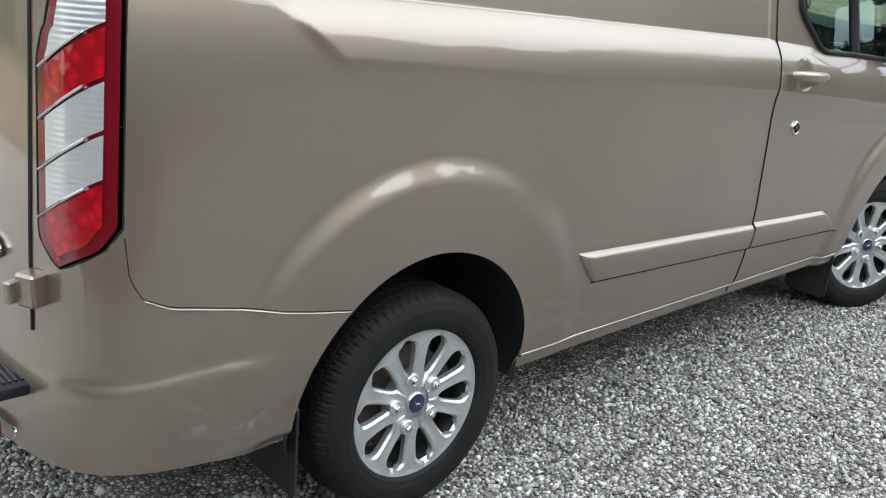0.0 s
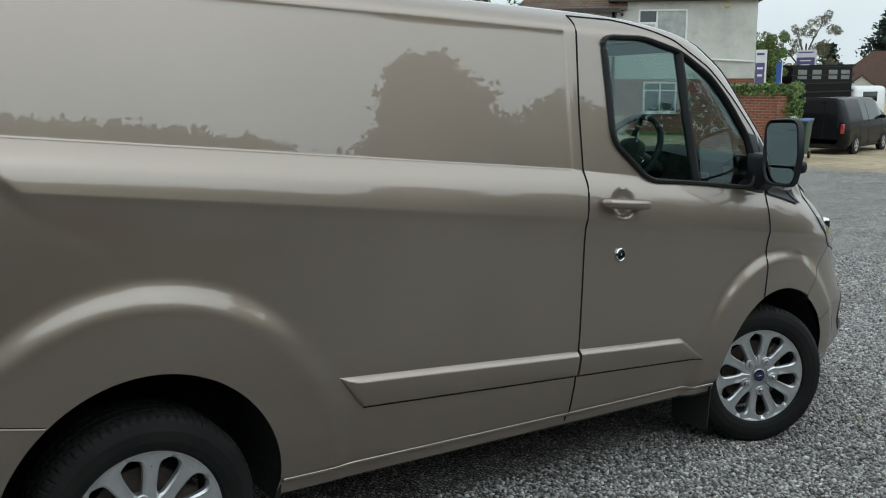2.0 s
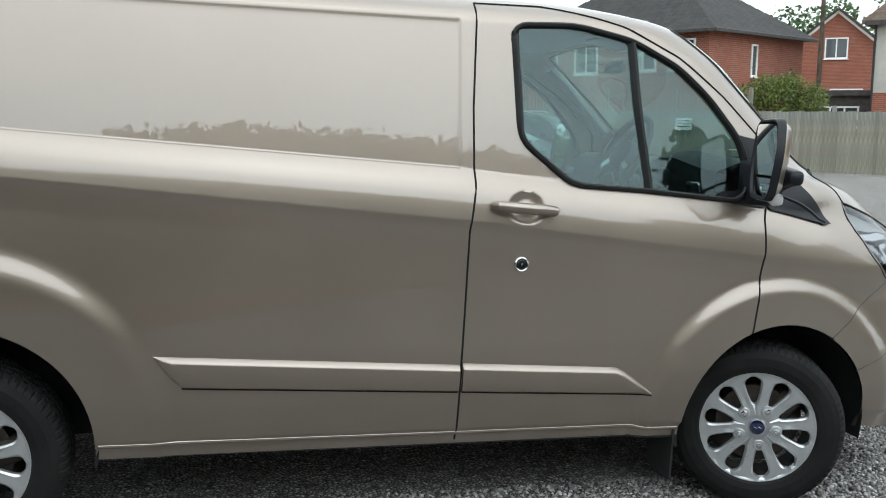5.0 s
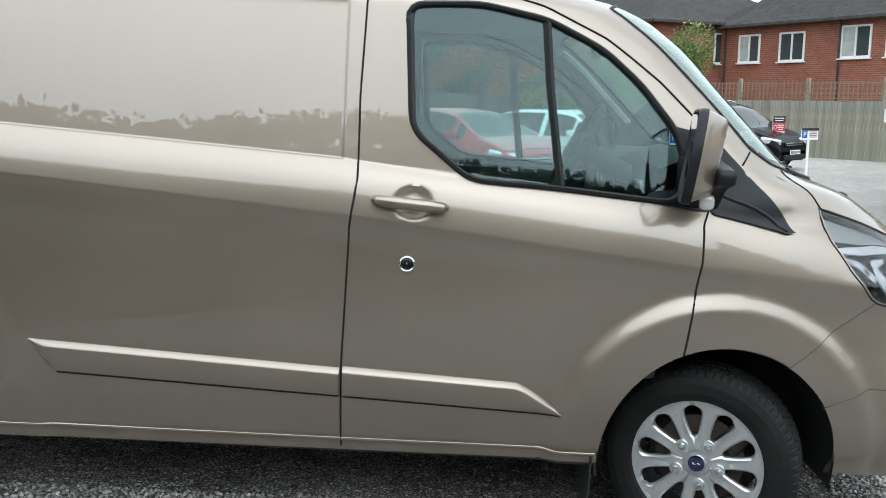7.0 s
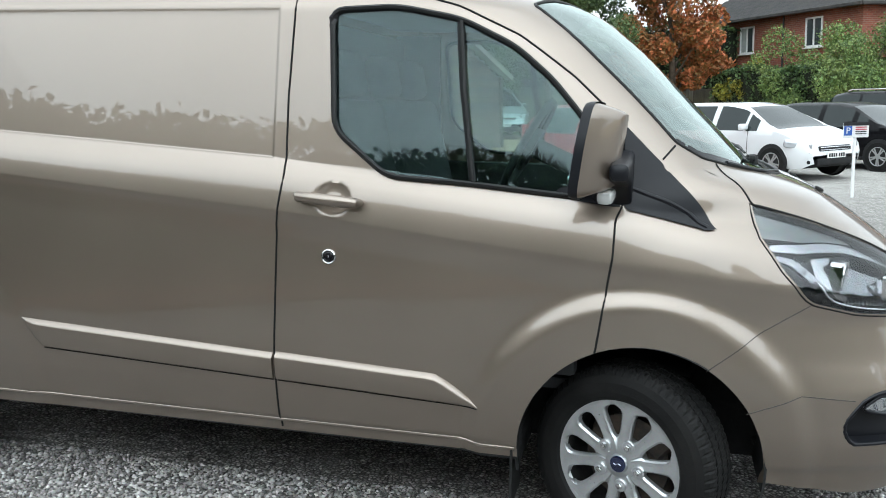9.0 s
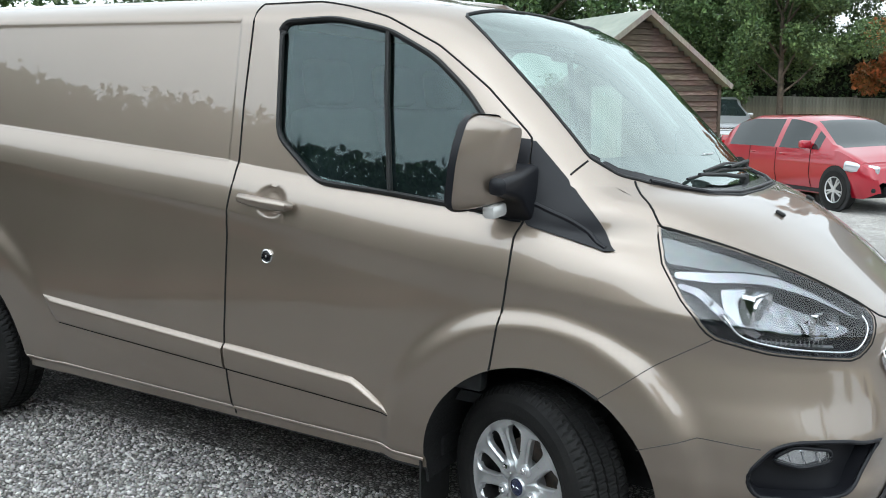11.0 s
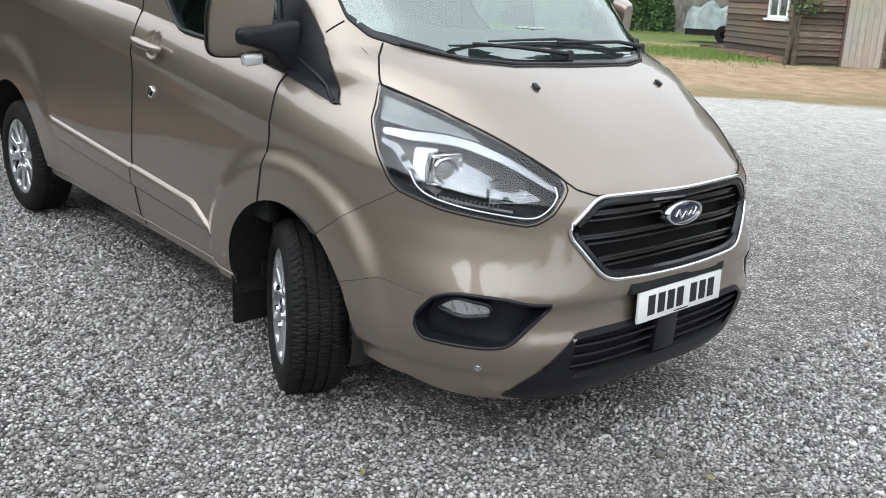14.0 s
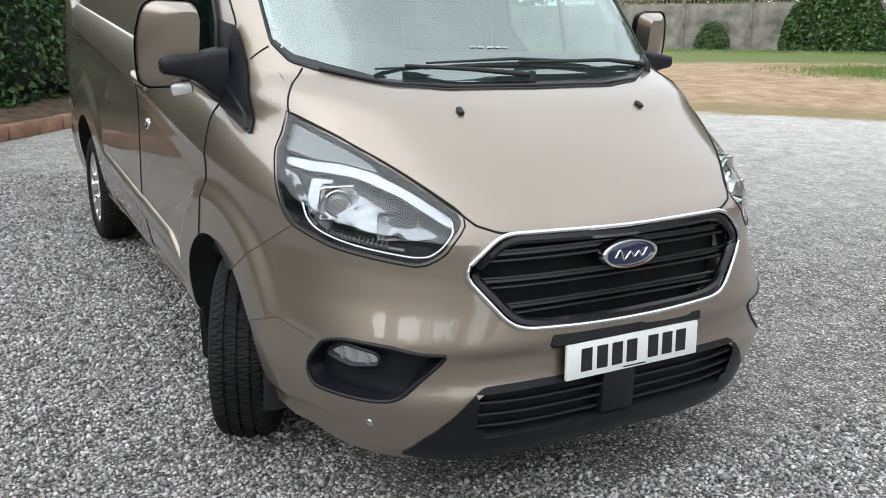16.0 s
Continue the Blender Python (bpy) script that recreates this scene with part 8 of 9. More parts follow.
# the fence goes on behind the shed and the red car
G0, GD = Vector((-9.0, 32.6, 0)), Vector((0.94, 0.34, 0)).normalized()
bf = thing("board_fence", "grey close-board fence behind the parked cars", "fence")
for i in range(90):
    p = G0 + GD * (0.125 * i)
    ob = new("board", me_board)
    ob.parent = bf
    ob.matrix_basis = pose(p.x, p.y, float(ground_z(p.x, p.y)) - 0.02, 0, 0, math.degrees(math.atan2(GD.y, GD.x)))
hedge("back_hedge", [(-12.0, 34.5), (-4.0, 37.0), (5.0, 40.5)], 1.6, [3.6, 4.2, 4.0, 4.6, 4.2], LEAF_DARK, "unclipped dark green hedge behind the fence", 900, 0.2, 41)

# ---- the timber shed ----
SA, SB = Vector((-7.6, 17.6, 0)), Vector((-4.6, 22.5, 0))
SL = (SB - SA).length
SM = pose(SA.x, SA.y, 0.06, 0, 0, math.degrees(math.atan2(SB.y - SA.y, SB.x - SA.x)))
shed = thing("timber_shed", "old weatherboarded shed with a felt roof", "shed", SM)
EAVE, APEX, DEEP = 2.02, 3.85, 3.3
# x along the gable, face at y = 0, depth behind (y > 0)
part("inner_wall", prism(bmesh.new(), [(0, -0.05), (SL, -0.05), (SL, EAVE), (SL / 2, APEX - 0.05), (0, EAVE)], DEEP, Matrix(((1, 0, 0, 0), (0, 0, 1, 0.05), (0, 1, 0, 0), (0, 0, 0, 1)))), material("shed_dark", (0.02, 0.016, 0.013), 0.95), shed, "", False)
row = 0.145
DX0, DX1 = 0.213 * SL, 0.39 * SL


def plank(x0, x1, z, y=0.0, jitter=True):
    L = x1 - x0
    bm = bmesh.new()
    vs = [(-L / 2, 0.03, 0), (L / 2, 0.03, 0), (L / 2, -0.045, 0.0), (-L / 2, -0.045, 0.0), (-L / 2, 0.03, row + 0.03), (L / 2, 0.03, row + 0.03), (L / 2, 0.012, row + 0.03), (-L / 2, 0.012, row + 0.03)]
    V = [bm.verts.new(v) for v in vs]
    for f in ((0, 1, 2, 3), (7, 6, 5, 4), (3, 2, 6, 7), (1, 0, 4, 5), (0, 3, 7, 4), (2, 1, 5, 6)):
        bm.faces.new([V[i] for i in f])
    bmesh.ops.recalc_face_normals(bm, faces=bm.faces[:])
    m = pose((x0 + x1) / 2, y + random.uniform(-0.012, 0.006), z + random.uniform(-0.014, 0.014), random.uniform(-3, 3), random.uniform(-0.5, 0.5) if jitter else 0, 0)
    part("plank", bm, PLANK, shed, "", False, m)


k = 0
z = 0.0
while z < APEX - 0.25:
    half = SL / 2 if z < EAVE else SL / 2 * (APEX - z - 0.12) / (APEX - EAVE)
    a, b = SL / 2 - half, SL / 2 + half
    runs = [(a, b)] if z > 2.0 else [(a, DX0 - 0.05), (DX1 + 0.05, b)]
    for p, q in runs:
        if q - p > 2.2 and k % 2:
            c = p + (q - p) * random.uniform(0.35, 0.65)
            plank(p, c - 0.006, z)
            plank(c + 0.006, q, z)
        elif q - p > 0.15:
            plank(p, q, z)
    k += 1
    z += row
# door of upright boards with its frame
dw = DX1 - DX0
dr = part("door", one_box((dw, 0.03, 1.98), Matrix.Translation(((DX0 + DX1) / 2, -0.03, 1.0))), DOOR_WOOD, shed, "bleached plank door, shut", False)
for i in range(6):
    part("door_board", one_box((dw / 6 - 0.008, 0.02, 1.96), Matrix.Translation((DX0 + dw * (i + 0.5) / 6, -0.05, 1.0)), 0.003), DOOR_WOOD, dr, "", False)
for x in (DX0 - 0.03, DX1 + 0.03):
    part("door_post", one_box((0.07, 0.06, 2.06), Matrix.Translation((x, -0.035, 1.02)), 0.005), PLANK, shed, "", False)
part("door_ring", tube(bmesh.new(), [Vector((DX0 + dw * 0.45 + 0.07 * math.cos(a), -0.075, 1.75 + 0.09 * math.sin(a))) for a in np.linspace(-0.6, 3.7, 14)], 0.012, 6), CHROME, dr)
part("corner_post", one_box((0.1, 0.1, EAVE), Matrix.Translation((SL - 0.02, -0.03, EAVE / 2)), 0.01), PLANK, shed, "", False)
# flank wall with its window: local x = 0, running back along y
for i in range(14):
    L = DEEP
    ob_z = row * i
    bm = bmesh.new()
    runs = [(0.02, DEEP)] if not 1.12 < ob_z + row / 2 < 1.92 else [(0.02, 0.32), (1.2, DEEP)]
    for p, q in runs:
        box(bm, (0.03, q - p, row + 0.03), pose(-0.04 + random.uniform(-0.01, 0.01), (p + q) / 2, ob_z + row / 2, 0, 15, 0))
    part("plank", bm, PLANK, shed, "", False)
window(shed, 0.0, 0.0, 0.9, 0.85, 2, 0, 0.55, pose(-0.035, 1.22, 1.1, 0, 0, -90))
for i in range(9):
    part("footing_brick", one_box((0.2, 0.36, 0.2), pose(-0.09, 0.2 + 0.38 * i, 0.08 + 0.02 * (i % 3), 0, random.uniform(-6, 6), random.uniform(-5, 5)), 0.02), KERB, shed, "", False)
# roof: two felted slopes with boards along their edges
for s in (0, 1):
    run, rise = SL / 2 + 0.14, (APEX - EAVE) * (SL / 2 + 0.14) / (SL / 2)
    s_len = math.hypot(run, rise)
    ang = math.degrees(math.atan2(rise, run))
    mid_x = SL / 2 + (1 if s else -1) * run / 2
    part("roof", one_box((s_len, DEEP + 0.6, 0.05), pose(mid_x, DEEP / 2 - 0.05, APEX - rise / 2 + 0.07, 0, ang if s else -ang, 0)), FELT, shed, "pale green-grey roofing felt", False)
    part("verge_board", one_box((s_len, 0.04, 0.13), pose(mid_x, -0.36, APEX - rise / 2 + 0.03, 0, ang if s else -ang, 0)), FENCE_WOOD, shed, "", False)
# ivy stump at the corner
rngs = np.random.default_rng(41)
stump = thing("creeper", "bare brown creeper climbing the shed's corner", "creeper", SM)
for i in range(7):
    a = rngs.uniform(0, 6.28)
    part("stem", tube(bmesh.new(), [(-0.15 + 0.12 * math.cos(a), -0.12 + 0.1 * math.sin(a), -0.02), (-0.1 + 0.08 * math.cos(a + 1), -0.1, 0.9), (-0.05 + 0.1 * math.cos(a + 2), -0.08, 2.0)], [0.05, 0.04, 0.02], 6), BARK, stump)
leaf_mesh("leaves", np.column_stack([rngs.normal(0.02, 0.22, 420), rngs.normal(-0.16, 0.1, 420), rngs.uniform(1.25, 2.3, 420)]), 0.11, LEAF_DARK, stump, 42)

# sheeted trailer beside the shed
tm = ground_matrix(-12.9, 22.9, 20)
tr_ = thing("covered_trailer", "low trailer under a grey-green tarpaulin", "trailer", tm)
bm = bmesh.new()
nx, ny = 26, 14
grid = []
for i in range(nx):
    r_ = []
    for j in range(ny):
        u, v = i / (nx - 1), j / (ny - 1)
        x, y = -0.95 + 1.9 * u, -0.5 + v
        edge = min(u, 1 - u, v, 1 - v) * 2
        h = 1.22 - 0.22 * math.sin(u * 9.0) ** 2 - 0.10 * noise.noise(Vector((u * 5, v * 4, 1)))
        zz = 0.42 + (h - 0.42) * min(1, edge * 5) ** 0.5
        r_.append(bm.verts.new((x * (1.02 - 0.06 * min(1, edge * 4)) + 0.02 * noise.noise(Vector((u * 9, v * 7, 5))), y + 0.04 * noise.noise(Vector((u * 12, v * 3, 9))), zz)))
    grid.append(r_)
for i in range(nx - 1):
    for j in range(ny - 1):
        bm.faces.new((grid[i][j], grid[i + 1][j], grid[i + 1][j + 1], grid[i][j + 1]))
part("tarpaulin", bm, TARP, tr_, "sagging tarpaulin")
bm = one_box((1.8, 0.9, 0.25), pose(0, 0, 0.36), 0.02)
part("bed", bm, LINER, tr_)
for s in (1, -1):
    part("wheel", lathe(bmesh.new(), [(0.1, -0.07), (0.26, -0.08), (0.28, 0), (0.26, 0.08), (0.1, 0.07)], 24, pose(0.3, s * 0.48, 0.28, 90, 0, 0)), TYRE, tr_)
for i in range(7):
    bm = one_box((random.uniform(0.5, 1.4), 0.14, 0.07), pose(0, 0, 0, random.uniform(-8, 8), random.uniform(-4, 4), 0), 0.008)
    px, py = -12.2 + 0.33 * i + random.uniform(-0.3, 0.3), 21.6 - 0.35 * i + random.uniform(-0.4, 0.4)
    ob = part("timber_offcut", bm, PLANK, None, "weathered timber offcut lying on the grass", False, ground_matrix(px, py, random.uniform(0, 180), 0.045))
    tagged(ob, category="timber", group="timber by the shed")

# ---- parked cars ----
def car(name, label, category, m, paint, L=4.3, Wd=1.8, H=1.48, wb=2.64, kindc="hatch", roof_rails=False, front_chrome=True, wheel_r=0.32):
    """A parked car: x ahead from mid wheelbase, body lofted over stations."""
    c = thing(name, label, category, m)
    xf, xr = L * 0.48, -L * 0.52
    if kindc == "van":
        top = [(xr, 0.55), (xr + 0.03, 1.75), (xr + 0.15, H), (0.9, H), (1.15, H - 0.06), (1.95, 1.22), (2.3, 1.05), (xf - 0.06, 0.92), (xf, 0.55)]
        glass0, glass1, belt = -0.75, 1.5, 1.18
    elif kindc == "mpv":
        top = [(xr, 0.6), (xr + 0.04, 1.0), (xr + 0.30, H - 0.08), (xr + 0.7, H), (0.25, H), (0.7, H - 0.1), (1.45, 1.08), (xf - 0.35, 0.92), (xf - 0.06, 0.72), (xf, 0.5)]
        glass0, glass1, belt = xr + 0.3, 1.3, 1.02
    else:
        top = [(xr, 0.6), (xr + 0.05, 0.98), (xr + 0.45, H - 0.10), (xr + 0.95, H), (0.0, H), (0.45, H - 0.08), (1.2, 1.02), (xf - 0.35, 0.86), (xf - 0.06, 0.68), (xf, 0.48)]
        glass0, glass1, belt = xr + 0.5, 1.05, 0.93
    tx, tz = zip(*top)
    xs = np.unique(np.concatenate([np.linspace(xr, xf, 64), np.linspace(xr, xr + 0.2, 8), np.linspace(xf - 0.2, xf, 8)]))
    zt = np.interp(xs, tx, tz)
    for _ in range(2):
        zt[1:-1] = 0.25 * zt[:-2] + 0.5 * zt[1:-1] + 0.25 * zt[2:]
    w = Wd / 2
    e = np.clip(1 - ((xs - (xf + xr) / 2) / (L / 2)) ** 2, 0, 1)
    plan = w * (0.74 + 0.26 * np.clip(e * 3.2, 0, 1) ** 0.5)
    body, glz = bmesh.new(), bmesh.new()
    secs = []
    for x, z, p in zip(xs, zt, plan):
        b = min(belt, z - 0.03)
        hi = max(0.0, z - b)
        inw = 0.30 * min(1, hi / 0.45) + (0.06 if hi < 0.1 else 0.0)
        low = 0.22 + 0.10 * (1 - min(1, e[np.searchsorted(xs, x)] * 6))
        sec = [(p * 0.90, low), (p * 0.97, low + 0.12), (p, 0.52), (p * 0.985, b - 0.10 if b > 0.7 else (0.52 + b) / 2), (p * 0.965, b), (p * (0.965 - inw * 0.45), b + hi * 0.5), (p * (0.965 - inw * 0.85), b + hi * 0.88), (p * (0.90 - inw), z - 0.012), (p * 0.35, z), (0.0, z + 0.008)]
        secs.append([(x, y, zz) for y, zz in sec])
    grid = {}
    for s in (1, -1):
        for i, sc in enumerate(secs):
            for j, (x, y, zz) in enumerate(sc):
                grid[s, i, j] = (x, y * s, zz)
    vb, vg = {}, {}

    def vert(store, bm, key, off=0.0):
        if key not in store:
            store[key] = bm.verts.new(grid[key])
        return store[key]
    slope = np.gradient(zt, xs)
    for s in (1, -1):
        for i in range(len(xs) - 1):
            xm = (xs[i] + xs[i + 1]) / 2
            zm = (zt[i] + zt[i + 1]) / 2
            for j in range(9):
                pillar = any(abs(xm - px) < 0.05 for px in ((-0.25, 0.62) if kindc == "hatch" else (-0.2, -1.25)))
                side_glass = j in (4, 5) and glass0 < xm < glass1 - 0.12 and zm > belt + 0.12 and not pillar
                screen = j >= 7 and zm > belt + 0.05 and slope[i] < -0.28
                back = j >= 7 and slope[i] > 0.35 and zm > belt and kindc != "van"
                if kindc == "van" and j in (4, 5) and xm < -0.75:
                    side_glass = False
                bm, st = (glz, vg) if (side_glass or screen or back) else (body, vb)
                q = [vert(st, bm, (s, a, b)) for a, b in ((i, j), (i + 1, j), (i + 1, j + 1), (i, j + 1))]
                bm.faces.new(q if s > 0 else q[::-1])
    for bm in (body, glz):
        bmesh.ops.remove_doubles(bm, verts=[v for v in bm.verts if abs(v.co.y) < 1e-5], dist=1e-4)
        bmesh.ops.recalc_face_normals(bm, faces=bm.faces[:])
    part("body", body, paint, c)
    part("glazing", glz, CAR_GLASS, c, "dark car glass")
    part("underside", one_box((L * 0.9, Wd * 0.82, 0.16), pose((xf + xr) / 2, 0, 0.30), 0.03), LINER, c)
    for x in (wb / 2, -wb / 2):
        for s in (1, -1):
            yw = float(np.interp(x, xs, plan)) * s
            part("wheel_arch", lathe(bmesh.new(), [(0.0, 0.0), (wheel_r + 0.045, 0.0), (wheel_r + 0.05, -0.02)], 32, pose(x, yw + s * 0.004, wheel_r + 0.01, -90 * s, 0, 0)), LINER, c)
            wh = part("wheel", lathe(bmesh.new(), [(wheel_r * 0.62, 0.0), (wheel_r * 0.66, 0.022), (wheel_r * 0.93, 0.022), (wheel_r, -0.01), (wheel_r, -0.16), (0.0, -0.16)], 36, pose(x, yw - s * 0.005, wheel_r, -90 * s, 0, 0)), TYRE, c, "black tyre")
            bm = bmesh.new()
            Mw = pose(x, yw + s * 0.008, wheel_r, -90 * s, 0, 0)
            lathe(bm, [(wheel_r * 0.56, -0.02), (wheel_r * 0.60, 0.004), (wheel_r * 0.64, 0.008), (wheel_r * 0.65, -0.01)], 32, Mw)
            for k in range(10):
                box(bm, (wheel_r * 0.56, 0.028, 0.016), Mw @ pose(0, 0, 0, 0, 0, 36 * k + (9 if k % 2 else -9)) @ Matrix.Translation((wheel_r * 0.30, 0, 0.0)))
            lathe(bm, [(0, 0.012), (0.05, 0.01), (0.055, -0.01)], 16, Mw)
            part("rim", bm, ALLOY, wh, "silver alloy rim", False)
    zf = 0.62 if kindc != "mpv" else 0.70
    pf = float(np.interp(xf - 0.16, xs, plan))
    for s in (1, -1):
        part("headlight", one_box((0.52, 0.23, 0.16), pose(xf - 0.29, s * (pf - 0.09), zf + 0.06, 0, 10, -s * 42), 0.045, 3), LAMP_GREY, c, "clear headlamp")
        part("fog_light", one_box((0.06, 0.14, 0.07), pose(xf - 0.07, s * (pf - 0.16), 0.36, 0, 0, -s * 24), 0.02, 2), LINER, c)
        part("tail_light", one_box((0.14, 0.14, 0.34), pose(xr + 0.10, s * (float(np.interp(xr + 0.1, xs, plan)) - 0.05), 0.92, 0, 0, s * 30), 0.03, 2), RED_LENS, c, "red tail light")
        mir = one_box((0.12, 0.2, 0.13), pose(glass1 - 0.42, s * (w + 0.04), belt + 0.08, 0, 0, 0), 0.04, 3)
        part("door_mirror", mir, paint, c)
        for x in (0.15, -0.75):
            part("door_handle", one_box((0.16, 0.03, 0.03), pose(x - 0.2, s * (w * 0.985), belt - 0.10), 0.01), paint if kindc != "van" else LINER, c)
        for x in (glass1 - 0.35, -0.25, -1.05):
            part("shut_line", tube(bmesh.new(), [(x, s * (w * 0.972 + 0.004), belt), (x, s * (w + 0.003), 0.55), (x + 0.04, s * (w * 0.972 + 0.003), 0.32)], 0.006, 4), GAP, c)
        part("sill_line", one_box((wb * 0.72, 0.03, 0.06), pose(0, s * (w * 0.955), 0.28), 0.01), LINER, c)
        if roof_rails:
            part("roof_rail", tube(bmesh.new(), [(xr + 0.75, s * w * 0.58, H + 0.01), (xr + 0.9, s * w * 0.58, H + 0.05), (0.1, s * w * 0.58, H + 0.05), (0.25, s * w * 0.58, H + 0.0)], 0.018, 6), SATIN, c, "silver roof rail")
    part("grille", one_box((0.05, 0.9, 0.10), pose(xf - 0.035, 0, zf - 0.02, 0, -14, 0), 0.02, 2), LINER, c)
    if front_chrome:
        for dz in (-0.025, 0.025):
            part("grille_bar", one_box((0.02, 0.86, 0.018), pose(xf - 0.012, 0, zf - 0.02 + dz, 0, -14, 0), 0.006), CHROME, c)
    part("lower_grille", one_box((0.06, 1.05, 0.13), pose(xf - 0.02, 0, 0.35), 0.02, 2), LINER, c)
    npl = part("number_plate", one_box((0.015, 0.52, 0.11), pose(xf + 0.012, 0, 0.47), 0.003), PLATE_WHITE, c, "white number plate with dark bars", False)
    for i in range(7):
        part("plate_bar", one_box((0.004, 0.042, 0.07), pose(xf + 0.021, -0.2 + 0.062 * i + (0.03 if i > 3 else 0), 0.47)), INK, npl, "", False)
    for s in (0.25, -0.25):
        part("wiper", tube(bmesh.new(), [(1.05 if kindc == "hatch" else 1.3, s, belt + 0.09), (0.72 if kindc == "hatch" else 0.95, s + 0.3, belt + 0.32)], 0.012, 5), LINER, c)
    return c


HEADING = -47.0
VAN_AT = ground_matrix(27.9, 15.4, 12)
car("red_hatchback", "bright red hatchback parked on worn earth", "car", ground_matrix(-0.66, 13.42, HEADING), CAR_RED, 4.3, 1.79, 1.47, 2.72, "hatch", False, True, 0.325)
car("white_hatchback", "white hatchback parked in a row of cars", "car", ground_matrix(1.9, 16.3, HEADING), CAR_WHITE, 4.35, 1.82, 1.48, 2.65)
car("black_hatchback", "black hatchback parked in a row of cars", "car", ground_matrix(4.3, 18.6, HEADING), CAR_BLACK, 4.25, 1.78, 1.46, 2.61)
car("black_people_carrier", "black people carrier with silver roof rails", "car", ground_matrix(6.35, 21.0, HEADING), CAR_BLACK, 4.8, 1.88, 1.70, 2.85, "mpv", True)
car("black_van", "black panel van parked beside a brick wall", "van", VAN_AT, CAR_BLACK, 4.97, 1.97, 1.97, 2.93, "van", False, False, 0.33)
car("silver_car", "grey van half hidden behind the shed", "car", ground_matrix(-5.9, 28.2, -70), CAR_SILVER, 4.3, 1.8, 1.7, 2.6, "mpv")
car("dark_car", "dark car parked by the bungalow", "car", ground_matrix(43, 15.5, -20), CAR_BLACK)

# white tipper behind the black van
tk = thing("tipper_truck", "white tipper truck with a black caged body", "truck", ground_matrix(36.1, 20.9, -16))
part("cage_body", one_box((3.4, 2.0, 1.55), pose(-1.6, 0, 2.45, 0, -1, 0), 0.03), CAR_BLACK, tk, "black caged tipper body")
for i in range(5):
    part("cage_rail", one_box((3.5, 0.05, 0.06), pose(-1.6, -1.02, 1.72 + 0.37 * i, 0, -1, 0)), LINER, tk, "", False)
part("top_rail", one_box((3.5, 2.1, 0.06), pose(-1.62, 0, 3.25, 0, -1, 0)), CAR_BLACK, tk, "", False)
part("side_plate", prism(bmesh.new(), [(-3.4, 0.9), (0.0, 0.9), (0.3, 1.5), (0.0, 1.55), (-3.4, 1.3)], 0.04, Matrix(((1, 0, 0, 0), (0, 0, 1, -1.07), (0, 1, 0, 0), (0, 0, 0, 1)))), CAR_WHITE, tk, "", False)
# solid grey panels; their colour imitates daylight seen through the mesh
for x in (-2.75, -1.95, -1.05, -0.35):
    part("mesh_window", one_box((0.5, 0.03, 0.42), pose(x, -1.01, 2.85), 0.01), VEIL, tk, "solid grey panel standing in for daylight through wire mesh", False)
part("cab", one_box((2.0, 1.9, 1.85), pose(1.3, 0, 1.42), 0.25, 3), CAR_WHITE, tk, "white cab")
part("cab_window", one_box((0.9, 1.92, 0.5), pose(1.25, 0, 1.85), 0.05, 2), CAR_GLASS, tk)
for x in (1.6, -1.8):
    for s in (1, -1):
        part("wheel", lathe(bmesh.new(), [(0, 0.02), (0.2, 0.02), (0.34, 0.0), (0.36, -0.2), (0, -0.2)], 28, pose(x, s * 0.96, 0.36, -90 * s, 0, 0)), TYRE, tk)
part("chassis", one_box((4.8, 1.2, 0.25), pose(-0.6, 0, 0.65)), LINER, tk, "", False)

# bungalows and trees at the far side
BW = pose(91.5, 51.7, -1.2, 0, 0, -62)
b = thing("bungalow", "white bungalow with a steep russet roof and gabled bays", "house", BW)
part("wall", one_box((12, 7, 2.4), pose(2.5, 4.6, 1.2)), RENDER_WHITE, b, "", False)
hipped("roof", 12, 7, 4.0, TILE_RUST, b, pose(-3.5, 1.1, 2.4), 0.4, (1.2, 1.2), "russet plain tiles")
for x in (0.0, 4.6):
    part("gable", prism(bmesh.new(), [(-2.1, 0), (2.1, 0), (2.1, 1.9), (0, 3.6), (-2.1, 1.9)], 1.4, Matrix(((1, 0, 0, x), (0, 0, 1, 0.0), (0, 1, 0, 0), (0, 0, 0, 1)))), RENDER_WHITE, b, "white gabled bay", False)
    for s in (1, -1):
        part("bay_roof", one_box((3.0, 4.0, 0.14), pose(x + s * 1.12, 1.7, 2.85, 0, s * 39, 0)), TILE_RUST, b, "", False)
    window(b, x - 1.1, 0.6, 2.2, 1.1, 3)
tree(30.9, 21.1, 4.2, 1.1, LEAF_GREEN, "green tree beside the rendered house", 5000, 0.11, 0.15, 51, 0.25)
tree(39.9, 25.0, 5.6, 1.9, LEAF_BROWN, "tall thin tree with an open crown", 3600, 0.085, 0.12, 52, 0.4, 1.0)
tree(38.0, 24.5, 3.0, 1.1, LEAF_GOLD, "small tree with bronze leaves", 2600, 0.22, 0.14, 53, 0.2)
conifer(60.1, 36.1, 5.0, 1.5, "small pointed dark green conifer", 2500, 54, 0.3)
conifer(106.7, 56.6, 12.4, 5.0, "large dark conifer above the bungalow roofs", 16000, 55, 0.5)
for x, y, s in ((88, 66, 5), (75, 6, 6), (-40, 24, 5), (-36, 40, 6), (-20, 48, 6), (40, 55, 6)):
    tree(x, y, (3.4 if x > 50 else 6.0) + s * 0.4, s, LEAF_DARK, "distant rounded dark green tree", 1800, 0.4, 0.25, int(200 + x * 3 + y), 0.1)

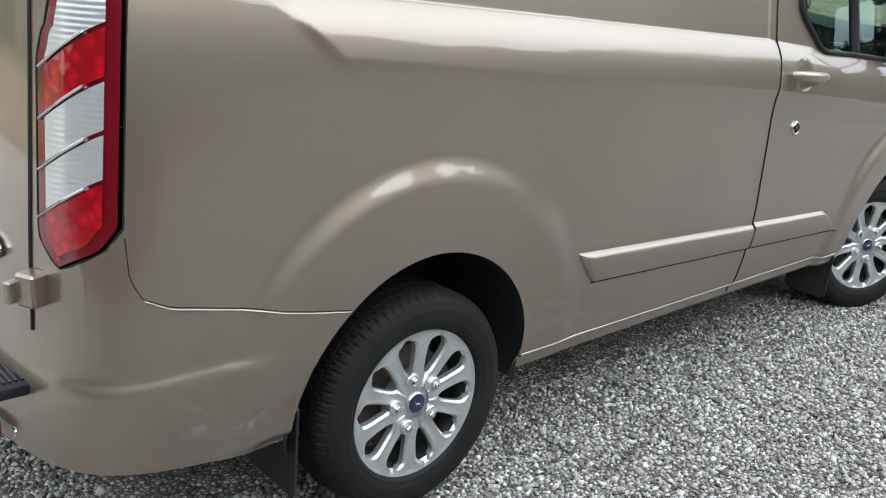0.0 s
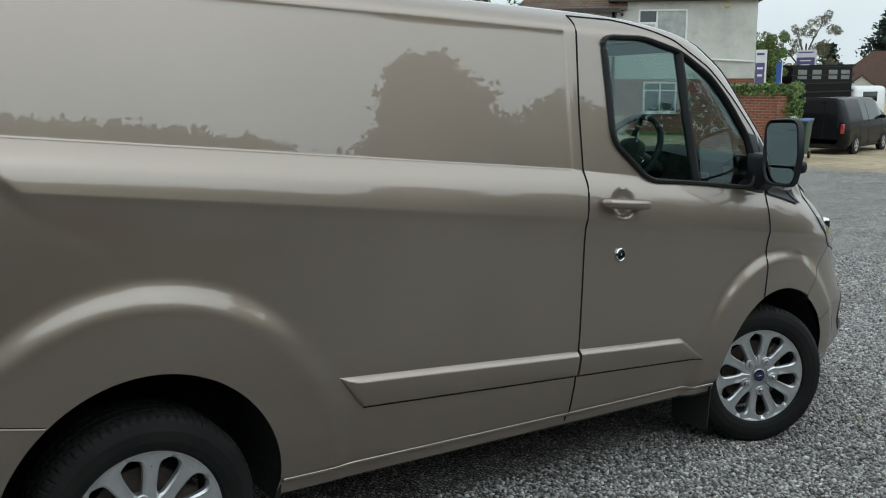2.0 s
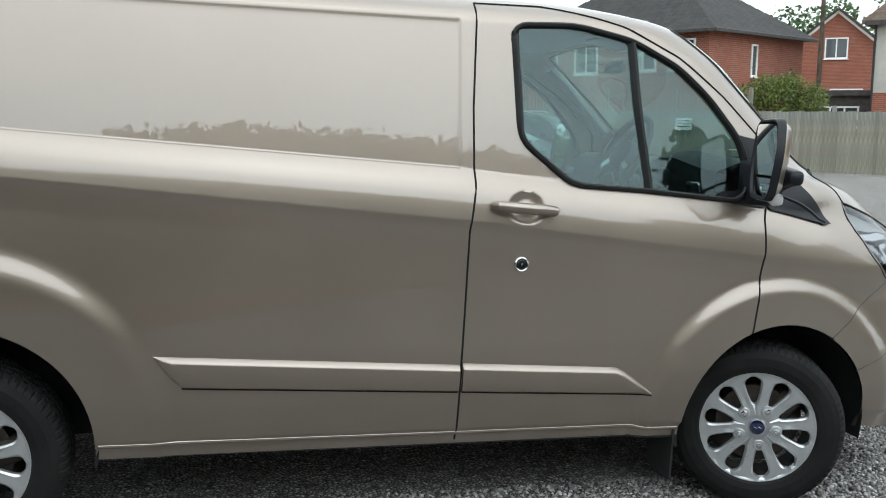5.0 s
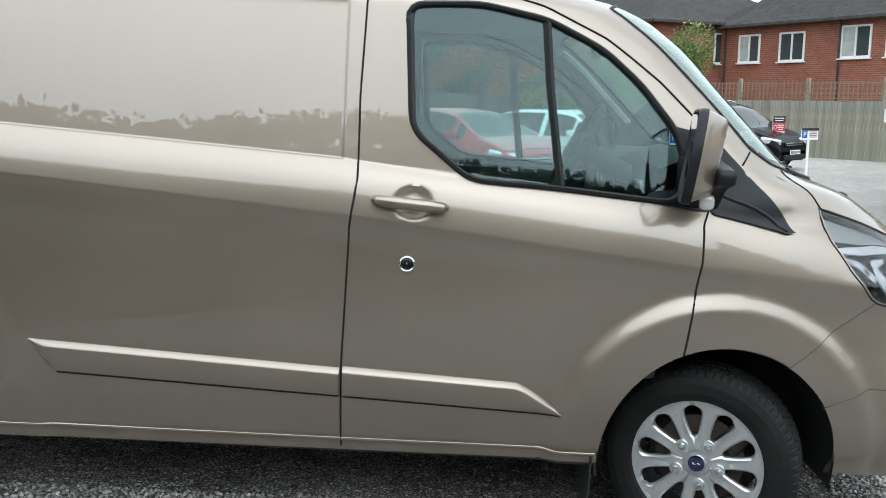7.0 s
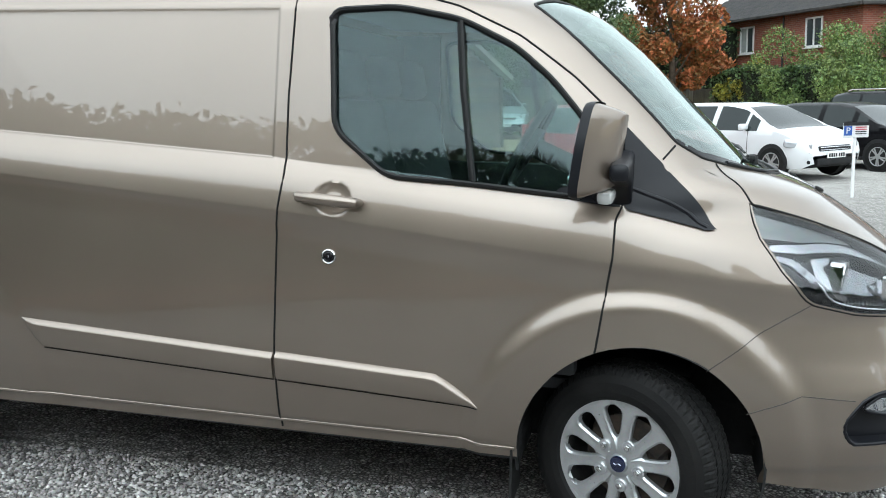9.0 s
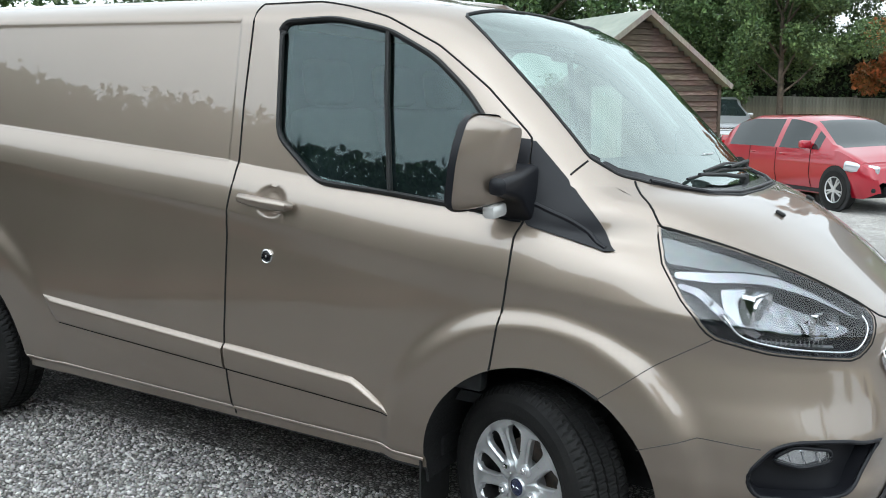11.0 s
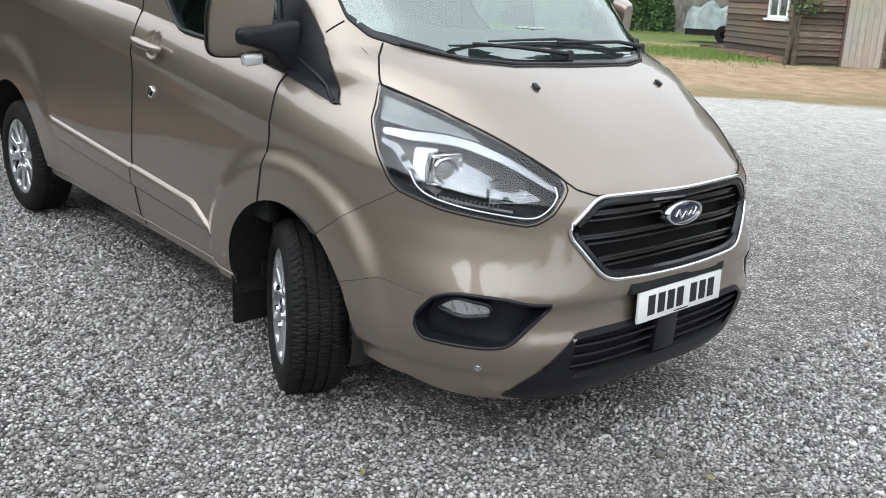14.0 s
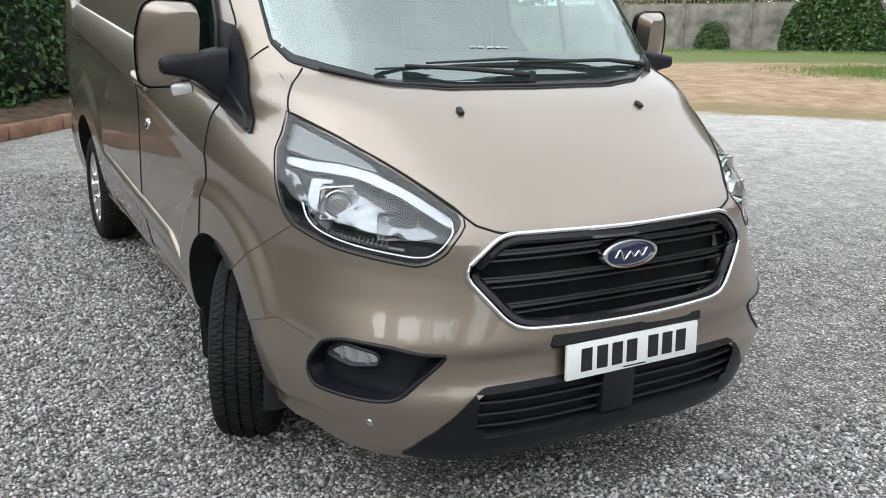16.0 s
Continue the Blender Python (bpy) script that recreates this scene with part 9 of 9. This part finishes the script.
bb = thing("banner", "tall blue banner on a thin pole", "banner", ground_matrix(24.3, 15.9, -48))
part("pole", tube(bmesh.new(), [(0.2, 0, 0), (0.2, 0, 3.2)], 0.02, 8), SIGN_WHITE, bb)
part("cloth", one_box((0.17, 0.012, 1.15), pose(0.1, 0, 2.57), 0.004), SIGN_BLUE, bb, "blue cloth", False)

# ---- signs ----
def bay_sign(x, y, turn):
    s = thing("parking_sign", "small white parking sign on a thin white post", "sign", ground_matrix(x, y, turn), "parking bay signs")
    part("post", one_box((0.045, 0.045, 1.05), pose(0, 0, 0.5), 0.006), SIGN_WHITE, s, "", False)
    part("board", one_box((0.40, 0.02, 0.24), pose(0, -0.035, 1.10), 0.006), SIGN_WHITE, s, "", False)
    part("header", one_box((0.40, 0.006, 0.055), pose(0, -0.05, 1.2)), INK, s, "", False)
    part("blue_square", one_box((0.125, 0.006, 0.15), pose(-0.125, -0.05, 1.09)), SIGN_BLUE, s, "blue square with a white letter", False)
    cu = bpy.data.curves.new("letter", "FONT")
    cu.body, cu.size, cu.align_x, cu.align_y, cu.extrude = "P", 0.14, "CENTER", "CENTER", 0.002
    t = new("letter", cu)
    t.data.materials.append(SIGN_WHITE)
    t.parent = s
    t.matrix_basis = pose(-0.125, -0.056, 1.09, 90, 0, 0)
    for i in range(4):
        part("text_bar", one_box((0.17, 0.006, 0.014), pose(0.075, -0.05, 1.145 - 0.035 * i)), SIGN_RED if i < 2 else INK, s, "", False)
    return s


bay_sign(3.12, 11.97, 8)
bay_sign(4.92, 14.17, 10)
bay_sign(6.72, 15.42, 12)
ns = thing("notice_board", "black, red and white notice on a post by the fence", "sign", ground_matrix(7.6, 19.7, 18) @ Matrix.Scale(0.86, 4))
part("post", one_box((0.06, 0.05, 1.1), pose(0, 0.03, 0.5), 0.006), SIGN_WHITE, ns, "", False)
part("board", one_box((0.44, 0.02, 0.62), pose(0, -0.01, 1.30), 0.005), SIGN_WHITE, ns, "", False)
part("black_band", one_box((0.44, 0.006, 0.20), pose(0, -0.026, 1.51)), INK, ns, "", False)
part("red_band", one_box((0.44, 0.006, 0.24), pose(0, -0.026, 1.28)), SIGN_RED, ns, "", False)
for z, w_, mt in ((1.55, 0.32, SIGN_WHITE), (1.48, 0.28, SIGN_WHITE), (1.34, 0.2, SIGN_WHITE), (1.28, 0.22, SIGN_WHITE), (1.22, 0.18, SIGN_WHITE), (1.10, 0.34, INK)):
    part("text_bar", one_box((w_, 0.004, 0.022), pose(0.06 if 1.2 < z < 1.4 else 0, -0.031, z)), mt, ns, "", False)
part("ban_ring", lathe(bmesh.new(), [(0.05, 0), (0.05, 0.004), (0.065, 0.004), (0.065, 0)], 24, pose(-0.13, -0.030, 1.28, 90, 0, 0)), SIGN_WHITE, ns)
fs = thing("fence_sign", "small white notice screwed to the fence", "sign", pose(11.95, 22.5, 1.05, 0, 0, 128 - 180 - 0))
part("board", one_box((0.55, 0.015, 0.38), pose(0, -0.10, 0), 0.004), SIGN_WHITE, fs, "", False)
for i in range(3):
    part("text_bar", one_box((0.4, 0.004, 0.03), pose(0, -0.11, 0.10 - 0.09 * i)), INK, fs, "", False)
for x, y, lo, hi, wd, a in ((22.4, 15.2, 2.15, 3.3, 0.3, -42), (34.9, 21.7, 3.0, 3.95, 0.8, -58)):
    hb = thing("sale_board", "white and purple board on a tall post", "sign", ground_matrix(x, y, a))
    part("post", one_box((0.06, 0.06, hi), pose(wd / 2 + 0.03, 0, hi / 2), 0.01), SIGN_WHITE, hb, "", False)
    mid = (lo + hi) / 2
    part("board", one_box((wd, 0.03, hi - lo), pose(0, 0, mid), 0.01), SIGN_WHITE, hb, "", False)
    part("purple_field", one_box((wd * 0.98, 0.008, (hi - lo) * 0.6), pose(0, -0.022, mid - (hi - lo) * 0.17)), SIGN_PURPLE, hb, "", False)
    for i in range(4):
        part("text_bar", one_box((wd * (0.8 - 0.1 * i), 0.006, (hi - lo) * 0.06), pose(0, -0.03, hi - (hi - lo) * (0.12 + 0.2 * i))), SIGN_PURPLE if i < 1 else SIGN_WHITE, hb, "", False)
